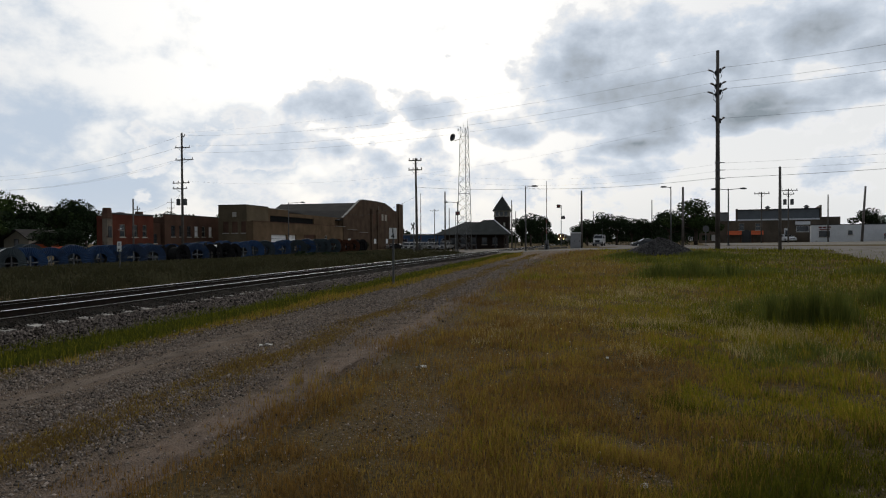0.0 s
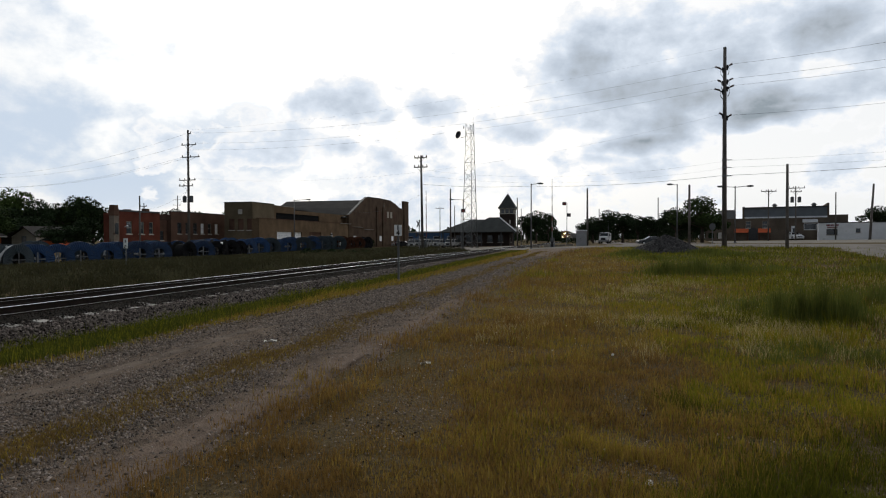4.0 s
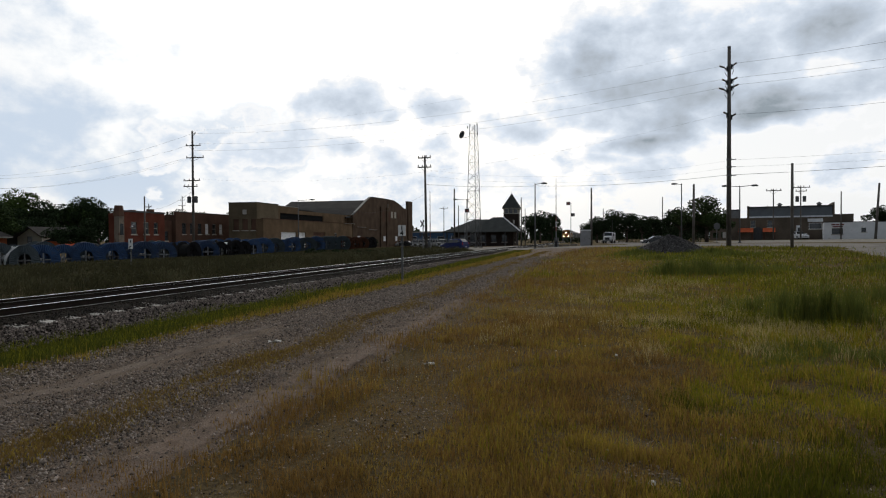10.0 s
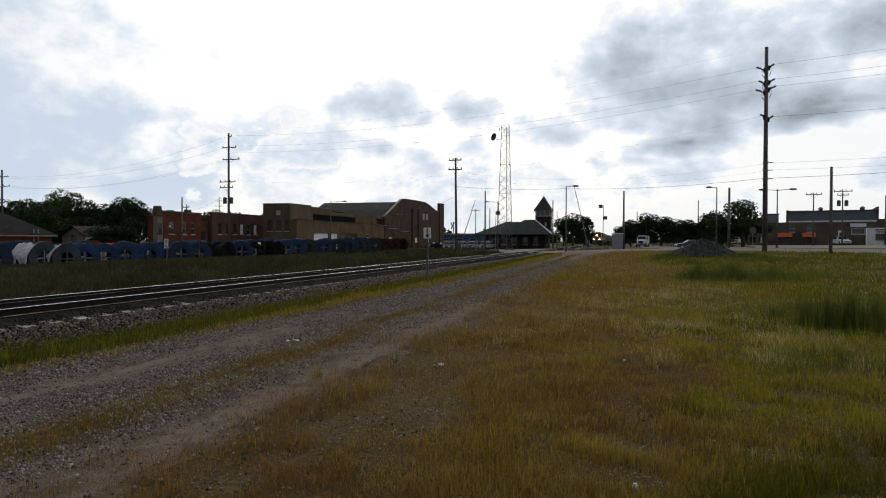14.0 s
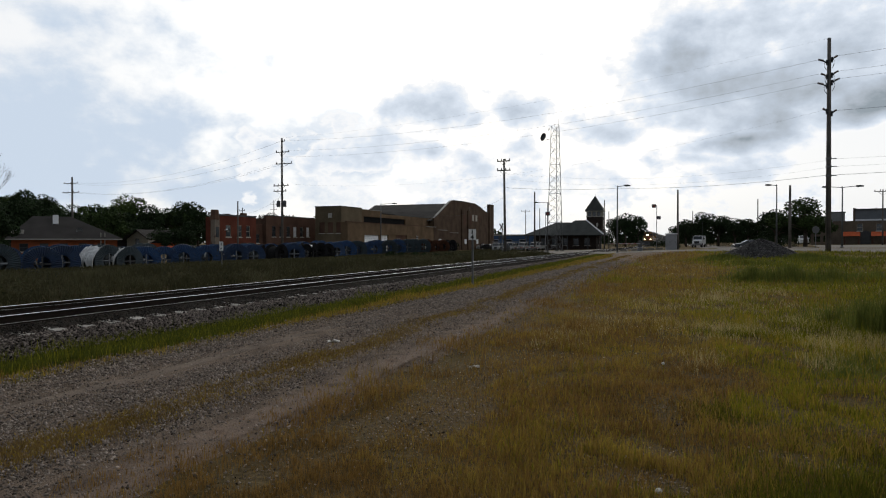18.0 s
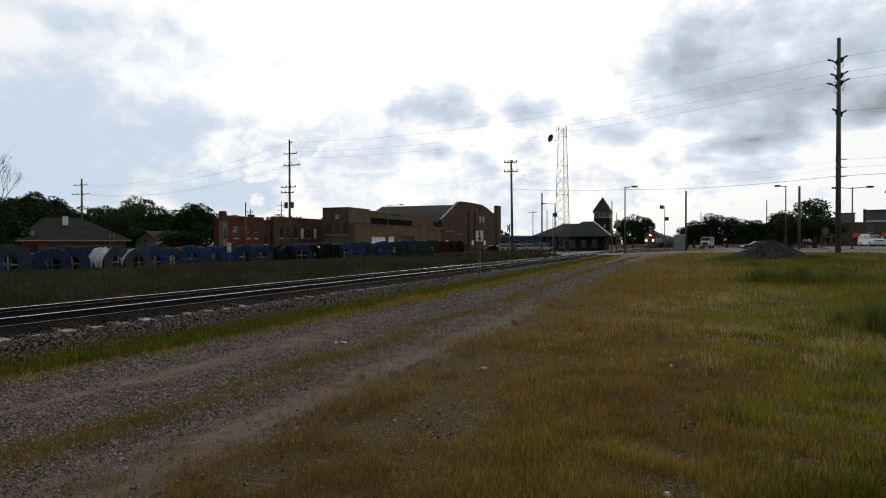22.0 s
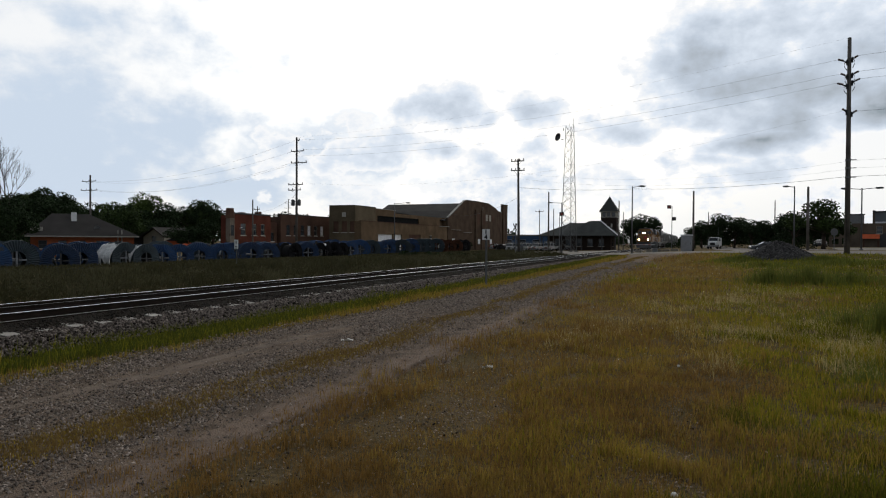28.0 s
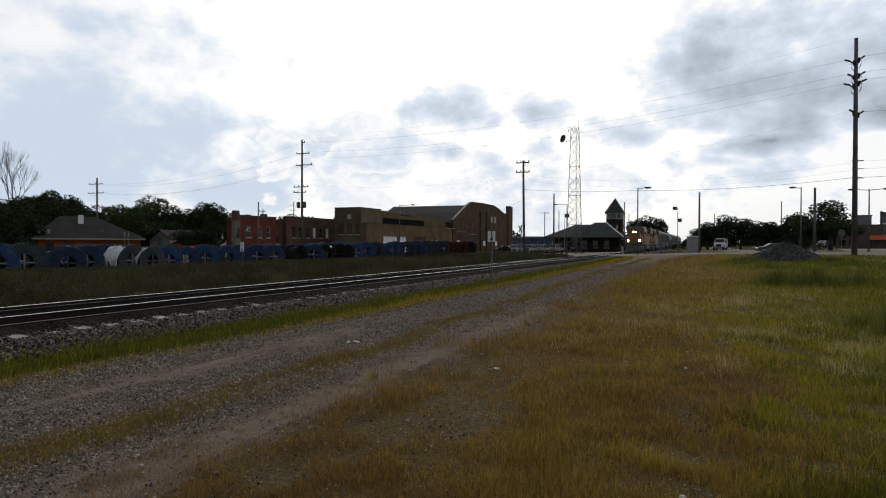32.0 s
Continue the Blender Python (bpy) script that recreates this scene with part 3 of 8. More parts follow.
# ---- buildings ----
def wall_face(s, axis, at, a0, a1, z0, z1, holes, thick):
    """A wall with openings cut through it. axis 'x': the wall stands at x=at and runs along y. thick goes inwards (signed)."""
    us = sorted({a0, a1, *[h[0] for h in holes], *[h[1] for h in holes]})
    for ua, ub in zip(us, us[1:]):
        cuts = sorted((h[2], h[3]) for h in holes if h[0] < (ua + ub) / 2 < h[1])
        zz = z0
        for c0, c1 in cuts + [(z1, z1)]:
            if c0 > zz:
                lo, hi = sorted((at, at + thick))
                if axis == "x":
                    s.box(lo, hi, ua, ub, zz, c0)
                else:
                    s.box(ua, ub, lo, hi, zz, c0)
            zz = c1
    return s


def window_in(parent, axis, at, a0, a1, z0, z1, thick, frame_mat=None, blind=None, sill=True, bars=1):
    """Window set into an opening: frame, panes and sill."""
    fm = frame_mat or CREAM_PAINT
    sg = 1 if thick > 0 else -1
    d0, d1 = at + sg * 0.09, at + sg * 0.15
    g = at + sg * 0.12

    def bx(s, ua, ub, za, zb, p, q):
        p, q = sorted((p, q))
        return s.box(p, q, ua, ub, za, zb) if axis == "x" else s.box(ua, ub, p, q, za, zb)

    w = 0.07
    fr = solid()
    bx(fr, a0, a0 + w, z0, z1, d0, d1), bx(fr, a1 - w, a1, z0, z1, d0, d1)
    bx(fr, a0 + w, a1 - w, z0, z0 + w, d0, d1), bx(fr, a0 + w, a1 - w, z1 - w, z1, d0, d1)
    for k in range(bars):
        zc = z0 + (z1 - z0) * (k + 1) / (bars + 1)
        bx(fr, a0 + w, a1 - w, zc - 0.03, zc + 0.03, d0, d1)
    win = part("window", fr, fm, parent)
    part("pane", bx(solid(), a0 + w, a1 - w, z0 + w, z1 - w, g, g + sg * 0.01), blind or GLASS, win)
    if sill:
        part("sill", bx(solid(), a0 - 0.08, a1 + 0.08, z0 - 0.12, z0 - 0.002, at - sg * 0.06, at + sg * 0.12), STONE_TRIM, win)
    return win


def garage():
    b = thing("brick_garage", "tan brick garage block with an arched hall roof and chimney", "building")
    X, z0 = -52.0, -0.5
    # low front range, facing the railway
    ya, yb, top = 90.5, 128.0, 5.0
    doors = [(96.3, 101.9, -0.3, 2.95), (102.4, 105.6, -0.3, 2.95), (108.7, 114.0, -0.3, 3.05)]
    small = [(118.5, 119.6, 1.9, 2.9), (123.0, 124.2, 0.0, 2.2)]
    s = solid()
    wall_face(s, "x", X, ya, yb, z0, top, doors + small, -0.35)
    wall_face(s, "y", ya, X - 1.3, X - 0.352, z0, top, [], 0.35)
    part("front_wall", s, BRICK_TAN, b)
    part("flat_roof", solid().box(X - 1.3, X - 0.36, ya + 0.36, yb, 4.4, 4.55), ROOF_TAR, b)
    part("coping", solid().box(X - 0.42, X + 0.06, ya - 0.06, yb, top + 0.003, top + 0.12), BRICK_BROWN, b)
    for k, (a, c, e, f) in enumerate(doors):
        d = solid()
        for i in range(5):
            d.box(X - 0.28, X - 0.22, a, c, e + (f - e) * i / 5 + 0.015, e + (f - e) * (i + 1) / 5)
        part("garage_door", d, WHITE_PAINT if k < 2 else BRICK_BROWN, b, "white panelled roller door" if k < 2 else "brown roller door")
    for a, c, e, f in small[:1]:
        window_in(b, "x", X, a, c, e, f, -0.35, WHITE_PAINT)
    part("door", solid().box(X - 0.25, X - 0.18, 123.02, 124.18, 0.0, 2.18), WHITE_PAINT, b, "pale door")
    # two-storey block behind the low range
    s = solid()
    fx0, fx1, y2 = -58.2, -53.3, 90.6
    wins = [(fx0 + 0.8, fx0 + 1.8, 3.2, 5.0), (fx0 + 2.4, fx0 + 3.4, 3.2, 5.0), (fx0 + 4.0, fx0 + 5.0, 3.2, 5.0)]
    wall_face(s, "y", y2, fx0, fx1, z0, 7.6, wins, 0.35)
    wall_face(s, "x", fx1, y2 + 0.352, 97.8, z0, 7.6, [], -0.35)
    wall_face(s, "x", fx0, y2 + 0.352, 97.8, z0, 7.6, [], 0.35)
    part("corner_block", s, BRICK_GREY, b)
    part("block_roof", solid().box(fx0 + 0.36, fx1 - 0.36, y2 + 0.36, 112, 7.0, 7.15), ROOF_TAR, b)
    for a, c, e, f in wins:
        part("bricked_window", solid().box(a, c, y2 + 0.1, y2 + 0.2, e, f), BRICK_BROWN, b, "bricked-up window")
        part("sill", solid().box(a - 0.1, c + 0.1, y2 - 0.05, y2 + 0.2, e - 0.12, e - 0.002), STONE_TRIM, b)
    part("plaque", solid().box(fx0 + 2.5, fx0 + 3.2, y2 - 0.04, y2 - 0.002, 5.75, 6.5), STONE_TRIM, b, "pale stone plaque")
    part("parapet_cap", solid().box(fx0 - 0.06, fx1 + 0.06, y2 - 0.06, y2 + 0.41, 7.603, 7.7).box(fx1 - 0.41, fx1 + 0.06, y2 + 0.42, 97.8, 7.603, 7.7), DARK_TRIM, b)
    # upper storey set back between block and hall, with a shaded ledge
    s = solid()
    wall_face(s, "x", fx1, 97.802, 129.0, 4.4, 6.9, [(98.4, 116.0, 5.1, 6.25)], -0.3)
    s.box(fx1 - 0.3, fx1, 97.802, 105.4, 6.9, 7.42)
    part("upper_wall", s, BRICK_TAN, b)
    part("upper_coping", solid().box(fx1 - 0.36, fx1 + 0.05, 97.81, 105.45, 7.423, 7.5), COPING, b, "pale stone coping")
    part("upper_roof", solid().box(-57.8, fx1 - 0.31, 97.8, 130, 6.7, 6.82), ROOF_TAR, b)
    # flat black panel stands in for the shade inside the long opening
    part("dark_glazing", solid().box(fx1 - 0.25, fx1 - 0.2, 98.4, 116.0, 5.1, 6.25), mat("opening_shade_black", (0.012, 0.012, 0.012), 0.95, var=0.3), b, "black panel painted as shade in the upper opening")
    part("canopy", solid().box(fx1 + 0.003, fx1 + 0.9, 100.0, 119.0, 5.02, 5.12), ROOF_TAR, b)
    # arched hall: gable to the railway
    ga, gb, zt = 128.4, 168.7, 11.5
    arch = [(ga, z0), (ga, 6.9), (ga + 1.2, 7.35), (ga + 9.2, 10.75), (ga + 10.6, 11.3), (ga + 12, zt), (ga + 20, zt + 0.15), (ga + 28.5, zt + 0.1), (ga + 33, 10.9), (ga + 37, 10.0), (gb, 9.8), (gb, z0)]
    part("gable_wall", solid().prism(arch, "x", X - 0.4, X), BRICK_HALL, b)
    cap = solid()
    for (p, q) in zip(arch[1:-2], arch[2:-1]):
        cap.face([(X - 0.45, p[0], p[1]), (X + 0.05, p[0], p[1]), (X + 0.05, q[0], q[1]), (X - 0.45, q[0], q[1])])
        cap.face([(X - 0.45, p[0], p[1] + 0.14), (X + 0.05, p[0], p[1] + 0.14), (X + 0.05, q[0], q[1] + 0.14), (X - 0.45, q[0], q[1] + 0.14)])
        cap.face([(X + 0.05, p[0], p[1]), (X + 0.05, q[0], q[1]), (X + 0.05, q[0], q[1] + 0.14), (X + 0.05, p[0], p[1] + 0.14)])
    part("gable_coping", cap, DARK_TRIM, b)
    part("pale_coping", solid().prism([(ga + 1.2, 7.493), (ga + 9.2, 10.893), (ga + 9.2, 10.98), (ga + 1.2, 7.58)], "x", X - 0.42, X + 0.055), COPING, b, "weathered white coping")
    roof = solid()
    rp = [(ga - 1.5, 6.4), (ga + 1.2, 7.0), (ga + 5.2, 8.75), (ga + 10.5, 10.75), (ga + 19, 11.1), (ga + 28, 10.8), (gb, 9.2)]
    roof.prism(rp + [(gb, 9.0), (ga - 1.5, 6.2)], "x", -72, X - 0.42)
    part("arched_roof", roof, ROOF_TAR, b, "dark tarred arched roof")
    s = solid()
    wall_face(s, "y", ga, -74, X - 0.41, 4.4, 6.9, [], 0.3)
    part("hall_side_wall", s, BRICK_TAN, b)
    for y in (146.0, 150.6):
        part("buttress", solid().box(X + 0.003, X + 0.3, y, y + 0.9, z0, 9.6), BRICK_HALL, b)
    for y in (147.4, 152.0):
        part("blocked_window", solid().box(X + 0.003, X + 0.05, y, y + 2.2, 6.0, 8.6), BRICK_BROWN, b, "bricked-up tall window")
    for y in (154.5, 157.2, 160.0):
        part("blocked_window", solid().box(X + 0.003, X + 0.04, y, y + 1.5, 7.1, 8.7), CREAM_PAINT if y < 159 else BRICK_BROWN, b, "boarded gable window")
    part("downpipe", solid().tube((X + 0.09, 151.9, 0.2), (X + 0.09, 151.9, 10.6), 0.07, n=6), COPING, b, "pale downpipe")
    for y in (131.0, 148.5, 158.0):
        part("notice", solid().box(X + 0.003, X + 0.04, y, y + 1.6, 1.2, 2.4), WHITE_PAINT, b, "small white notice board")
    for k, (y, z) in enumerate(((123.5, 4.95), (130.5, 4.35), (138.0, 3.85))):
        part("ledge", solid().box(X + 0.003, X + 0.25, y, y + 5.5, z, z + 0.09), COPING, b, "pale stone ledge")
    part("chimney", solid().box(X - 1.0, X - 0.2, gb + 2.0, gb + 6.0, z0, 12.1).box(X - 1.05, X - 0.15, gb + 1.95, gb + 6.05, 12.103, 12.3), BRICK_HALL, b, "tall brick chimney")
    s = solid()
    wall_face(s, "x", X - 6, 167.6, 178, z0, 5.5, [], -0.3)
    part("rear_range", s, BRICK_BROWN, b)
    return b


def brown_row():
    b = thing("brown_brick_row", "dark brown brick commercial row with pale window blinds", "building")
    X, z0 = -62.0, -0.5
    ya, yb = 82.5, 96.6
    wins = [(84.0 + 1.95 * k, 85.0 + 1.95 * k, 2.6, 4.3) for k in range(6)]
    s = solid()
    wall_face(s, "x", X, ya, yb, z0, 5.9, wins, -0.35)
    wall_face(s, "y", ya, X - 3, X - 0.352, z0, 5.5, [], 0.35)
    part("wall", s, BRICK_BROWN, b)
    part("roof", solid().box(X - 3, X - 0.36, ya + 0.36, yb, 5.0, 5.15), ROOF_TAR, b)
    part("parapet_cap", solid().box(X - 0.42, X + 0.06, ya - 0.06, yb, 5.903, 6.0), DARK_TRIM, b)
    for k, (a, c, e, f) in enumerate(wins):
        window_in(b, "x", X, a, c, e, f, -0.35, CREAM_PAINT if k > 2 else DARK_TRIM, WHITE_PAINT if k in (3, 5) else None)
    # narrow infill next to the red house
    s = solid()
    wall_face(s, "x", X - 0.6, 80.1, 82.4, z0, 4.6, [(80.7, 81.6, 1.6, 3.0)], -0.3)
    part("infill", s, BRICK_BROWN, b)
    window_in(b, "x", X - 0.6, 80.7, 81.6, 1.6, 3.0, -0.3, DARK_TRIM)
    part("infill_roof", solid().box(X - 10, X - 0.95, 80.1, 82.4, 4.3, 4.4), ROOF_TAR, b)
    return b


def red_house():
    b = thing("red_brick_building", "red brick two-storey shop building with corner turret", "building")
    X, z0 = -62.0, -0.5
    ya, yb = 71.6, 80.0
    wins = [(73.2, 74.3, 2.5, 4.2), (75.6, 76.7, 2.5, 4.2), (77.7, 78.6, 2.5, 4.2)]
    s = solid()
    wall_face(s, "x", X, ya, yb, z0, 5.5, wins, -0.35)
    wall_face(s, "y", ya, X - 2.2, X - 0.352, z0, 5.3, [], 0.35)
    part("wall", s, BRICK_RED, b)
    part("roof", solid().box(X - 2.2, X - 0.36, ya + 0.36, yb, 4.8, 4.95), ROOF_TAR, b)
    part("cornice", solid().box(X - 0.4, X + 0.12, ya - 0.1, yb, 5.503, 5.72), DARK_TRIM, b)
    for a, c, e, f in wins:
        window_in(b, "x", X, a, c, e, f, -0.35, CREAM_PAINT)
    part("turret", solid().box(X - 0.5, X + 0.25, ya - 0.95, ya - 0.01, z0, 4.9), mat("weathered_cream_stucco", (0.21, 0.175, 0.14), 0.85, var=0.25, scale=1.5, fine=14, stain=(0.10, 0.06, 0.045), stain_at=0.55), b, "cream-painted corner bay")
    part("turret_window", solid().box(X + 0.253, X + 0.3, ya - 0.78, ya - 0.2, 2.4, 3.9), GLASS, b)
    part("turret_roof", solid().tube((X - 0.2, ya - 0.45, 4.903), (X - 0.2, ya - 0.45, 6.3), 0.7, 0.5, 8), BRICK_BROWN, b, "dark stepped turret cap")
    for y in (74.6, 78.3):
        part("chimney", solid().box(X - 1.7, X - 1.0, y, y + 0.8, 4.9, 6.15 if y > 76 else 5.9), BRICK_BROWN, b)
    part("awning_lamp", solid().tube((X + 0.01, 72.9, 3.4), (X + 0.7, 72.5, 3.6), 0.04).lathe([(0.0, 0.0), (0.16, 0.0), (0.05, 0.16)], 8, Matrix.Translation((X + 0.7, 72.5, 3.5))), WHITE_PAINT, b)
    return b


def hip_roof(s, x0, x1, y0, y1, z, rx0, rx1, ry0, ry1, zr, drop=0.12):
    """A hipped roof with a thickness at the eaves; ridge between (rx0, ry0) and (rx1, ry1)."""
    e = [(x0, y0, z), (x1, y0, z), (x1, y1, z), (x0, y1, z)]
    r = [(rx0, ry0, zr), (rx1, ry1, zr)]
    if abs(rx1 - rx0) >= abs(ry1 - ry0):
        s.face([e[0], e[1], r[1], r[0]]), s.face([e[1], e[2], r[1]]), s.face([e[2], e[3], r[0], r[1]]), s.face([e[3], e[0], r[0]])
    else:
        s.face([e[0], e[1], r[0]]), s.face([e[1], e[2], r[1], r[0]]), s.face([e[2], e[3], r[1]]), s.face([e[3], e[0], r[0], r[1]])
    lo = [(p[0], p[1], p[2] - drop) for p in e]
    for k in range(4):
        s.face([e[k], e[(k + 1) % 4], lo[(k + 1) % 4], lo[k]])
    s.face(lo[::-1])
    return s


def depot():
    b = thing("railway_depot", "old brick railway depot with hipped slate roof and clock tower", "railway station")
    z0, ze = -0.2, 3.2
    # main range across, second range along the track
    part("main_roof", hip_roof(solid(), -34.6, -18.4, 138.5, 149.5, ze, -28.2, -25.0, 144, 144, 6.1), ROOF_DEPOT, b, "grey slate hipped roof")
    part("cross_roof", hip_roof(solid(), -29.0, -16.9, 138.44, 146.0, ze + 0.02, -23.6, -21.2, 142.3, 142.3, 6.5), ROOF_DEPOT, b, "steeper grey slate hipped roof")
    part("rear_roof", hip_roof(solid(), -29.0, -20.1, 146.3, 166, ze, -24.5, -24.5, 151, 160, 5.5), ROOF_DEPOT, b, "long grey slate rear roof")
    part("ridge_flashing", solid().tube((-21.2, 142.3, 6.53), (-16.95, 138.5, 3.26), 0.15, n=6), WHITE_PAINT, b, "pale ridge flashing")
    wins = [(-31.0 + 2.4 * k, -29.8 + 2.4 * k, 0.9, 2.5) for k in range(5)]
    s = solid()
    wall_face(s, "y", 140.8, -32.5, -18.8, z0, ze - 0.13, wins, 0.35)
    wall_face(s, "x", -18.8, 141.152, 149.4, z0, ze - 0.13, [(143.4, 144.8, 0.9, 2.5)], -0.35)
    wall_face(s, "x", -32.5, 141.152, 149, z0, ze - 0.13, [], 0.35)
    part("wall", s, BRICK_DEPOT, b)
    for w in wins:
        window_in(b, "y", 140.8, *w, 0.35, DARK_TRIM)
    window_in(b, "x", -18.8, 143.4, 144.8, 0.9, 2.5, -0.35, DARK_TRIM)
    s = solid()
    wall_face(s, "x", -20.6, 149.6, 164.0, z0, ze - 0.03, [(155, 156.4, 0.9, 2.5), (159, 160.4, 0.9, 2.5)], -0.35)
    part("rear_wall", s, BRICK_DEPOT, b)
    for x in (-33.6, -29.2, -24.8, -20.4, -17.6):
        part("bracket_post", solid().box(x - 0.12, x + 0.12, 138.9, 139.14, z0, ze - 0.13), DARK_TRIM, b)
    # tower
    x0, x1, y0, y1 = -22.3, -18.8, 150.2, 153.7
    part("tower_shaft", solid().box(x0, x1, y0, y1, 3.0, 7.55), BRICK_DEPOT, b, "dark brick tower shaft")
    part("tower_band", solid().box(x0 - 0.1, x1 + 0.1, y0 - 0.1, y1 + 0.1, 7.553, 7.7), STONE_TRIM, b)
    posts = {(round(bx, 3), round(by, 3)) for i in range(4) for xa, ya in [(x0 + (x1 - x0 - 0.3) * i / 3, y0 + (y1 - y0 - 0.3) * i / 3)] for bx, by in ((xa, y0), (xa, y1 - 0.3), (x0, ya), (x1 - 0.3, ya))}
    for bx, by in sorted(posts):
        part("lantern_post", solid().box(bx, bx + 0.3, by, by + 0.3, 7.703, 8.75), CREAM_PAINT, b, "cream-painted lantern post")
    part("lantern_core", solid().box(x0 + 0.35, x1 - 0.35, y0 + 0.35, y1 - 0.35, 7.703, 8.75), GLASS, b)
    part("tower_eave", solid().box(x0 - 0.3, x1 + 0.3, y0 - 0.3, y1 + 0.3, 8.753, 8.95), CREAM_PAINT, b)
    cx, cy = (x0 + x1) / 2, (y0 + y1) / 2
    h = 2.15
    sp = solid()
    q = [(cx - h, cy - h, 8.953), (cx + h, cy - h, 8.953), (cx + h, cy + h, 8.953), (cx - h, cy + h, 8.953)]
    for k in range(4):
        sp.face([q[k], q[(k + 1) % 4], (cx, cy, 12.55)])
    sp.face(q[::-1])
    part("spire", sp, ROOF_DEPOT, b, "steep slate pyramid spire")
    part("finial", solid().tube((cx, cy, 12.2), (cx, cy, 13.0), 0.06, 0.02, 6), DARK_TRIM, b)
    for dx in (-0.9, 0.5):
        part("tower_window", solid().box(cx + dx, cx + dx + 0.4, y0 - 0.03, y0 - 0.002, 5.2, 6.1), STONE_TRIM, b)
    return b


def west_house():
    g = lv(-80, 63)
    b = thing("brick_bungalow", "low orange-brick bungalow under a broad grey hipped roof", "house", pose(-80.3, 62.5, 0, 0, 0, 52))
    part("roof", hip_roof(solid(), -6.9, 6.9, -0.8, 9.6, 2.3, -4.0, 0.6, 4.4, 4.4, 5.45), ROOF_SHINGLE, b, "dark grey shingle hip roof")
    part("fascia", solid().box(-6.9, 6.9, -0.88, -0.81, 2.08, 2.26), COPING, b)
    s = solid()
    wins = [(-5.4 + 2.3 * k, -4.4 + 2.3 * k, 0.5, 1.6) for k in range(5)]
    wall_face(s, "y", 0.0, -6.3, 6.3, g - 0.3, 2.1, wins, 0.3)
    wall_face(s, "x", 6.3, 0.302, 9.0, g - 0.3, 2.1, [], -0.3)
    wall_face(s, "x", -6.3, 0.302, 9.0, g - 0.3, 2.1, [], 0.3)
    part("wall", s, mat("orange_brick", (0.24, 0.075, 0.035), 0.9, var=0.2, scale=0.7, fine=9), b)
    for w in wins:
        window_in(b, "y", 0.0, *w, 0.3, DARK_TRIM)
    part("chimney", solid().box(-1.6, -0.9, 2.6, 3.2, 3.6, 5.6), WHITE_PAINT, b, "pale painted chimney")
    part("roof_vent", solid().box(-6.3, -4.9, 0.2, 0.9, 2.55, 3.45), COPING, b, "pale roof ventilator")
    part("satellite_dish", solid().lathe([(0.0, 0.0), (0.3, 0.06), (0.45, 0.16)], 12, pose(1.6, 0.9, 3.3, 80, 0, 10)).tube((1.6, 0.9, 2.9), (1.6, 0.9, 3.3), 0.03, n=5), GREY_PAINT, b)
    for x in (4.2, 4.7):
        part("vent_pipe", solid().tube((x, -0.4, 1.4), (x, -0.4, 3.1), 0.07, n=6), COPING, b)
    return b


def white_shop():
    b = thing("white_shop", "long low white-painted shop with a small dark window", "shop", pose(36.8, 120.0, 0, 0, 0, -16) @ pose(-36.8, -120.0, 0))
    Y, z0 = 120.0, 0.8
    x0, x1, top = 36.9, 62.0, 4.1
    win = (38.1, 39.7, 2.1, 3.1)
    s = solid()
    wall_face(s, "y", Y, x0, x1, z0, top, [win, (42.3, 42.95, 2.45, 3.15)], 0.3)
    wall_face(s, "x", x0, Y + 0.302, Y + 14, z0, top, [], 0.3)
    part("wall", s, WHITE_PAINT, b)
    part("roof", solid().box(x0, x1, Y + 0.31, Y + 14, top - 0.3, top - 0.2), ROOF_TAR, b)
    part("parapet_cap", solid().box(x0 - 0.05, x1, Y - 0.06, Y + 0.36, top + 0.003, top + 0.12), DARK_TRIM, b)
    window_in(b, "y", Y, *win, 0.3, DARK_TRIM, bars=1)
    window_in(b, "y", Y, 42.3, 42.95, 2.45, 3.15, 0.3, DARK_TRIM, bars=0)
    part("shop_sign", solid().box(37.95, 39.95, Y - 0.1, Y - 0.002, 3.2, 3.95), WHITE_PAINT, b, "white sign board with red lettering bars")
    bars = solid()
    for a, c in ((38.05, 38.6), (38.68, 39.15), (39.23, 39.85)):
        bars.box(a, c, Y - 0.13, Y - 0.103, 3.62, 3.86)
    bars.box(38.2, 39.7, Y - 0.13, Y - 0.103, 3.3, 3.48)
    part("sign_bar", bars, mat("sign_dark_red", (0.16, 0.03, 0.03), 0.6), b)
    return b


BRICK_SHOP = mat("dark_shop_brick", (0.118, 0.094, 0.072), 0.9, var=0.25, scale=0.5, fine=9, bump=0.35)


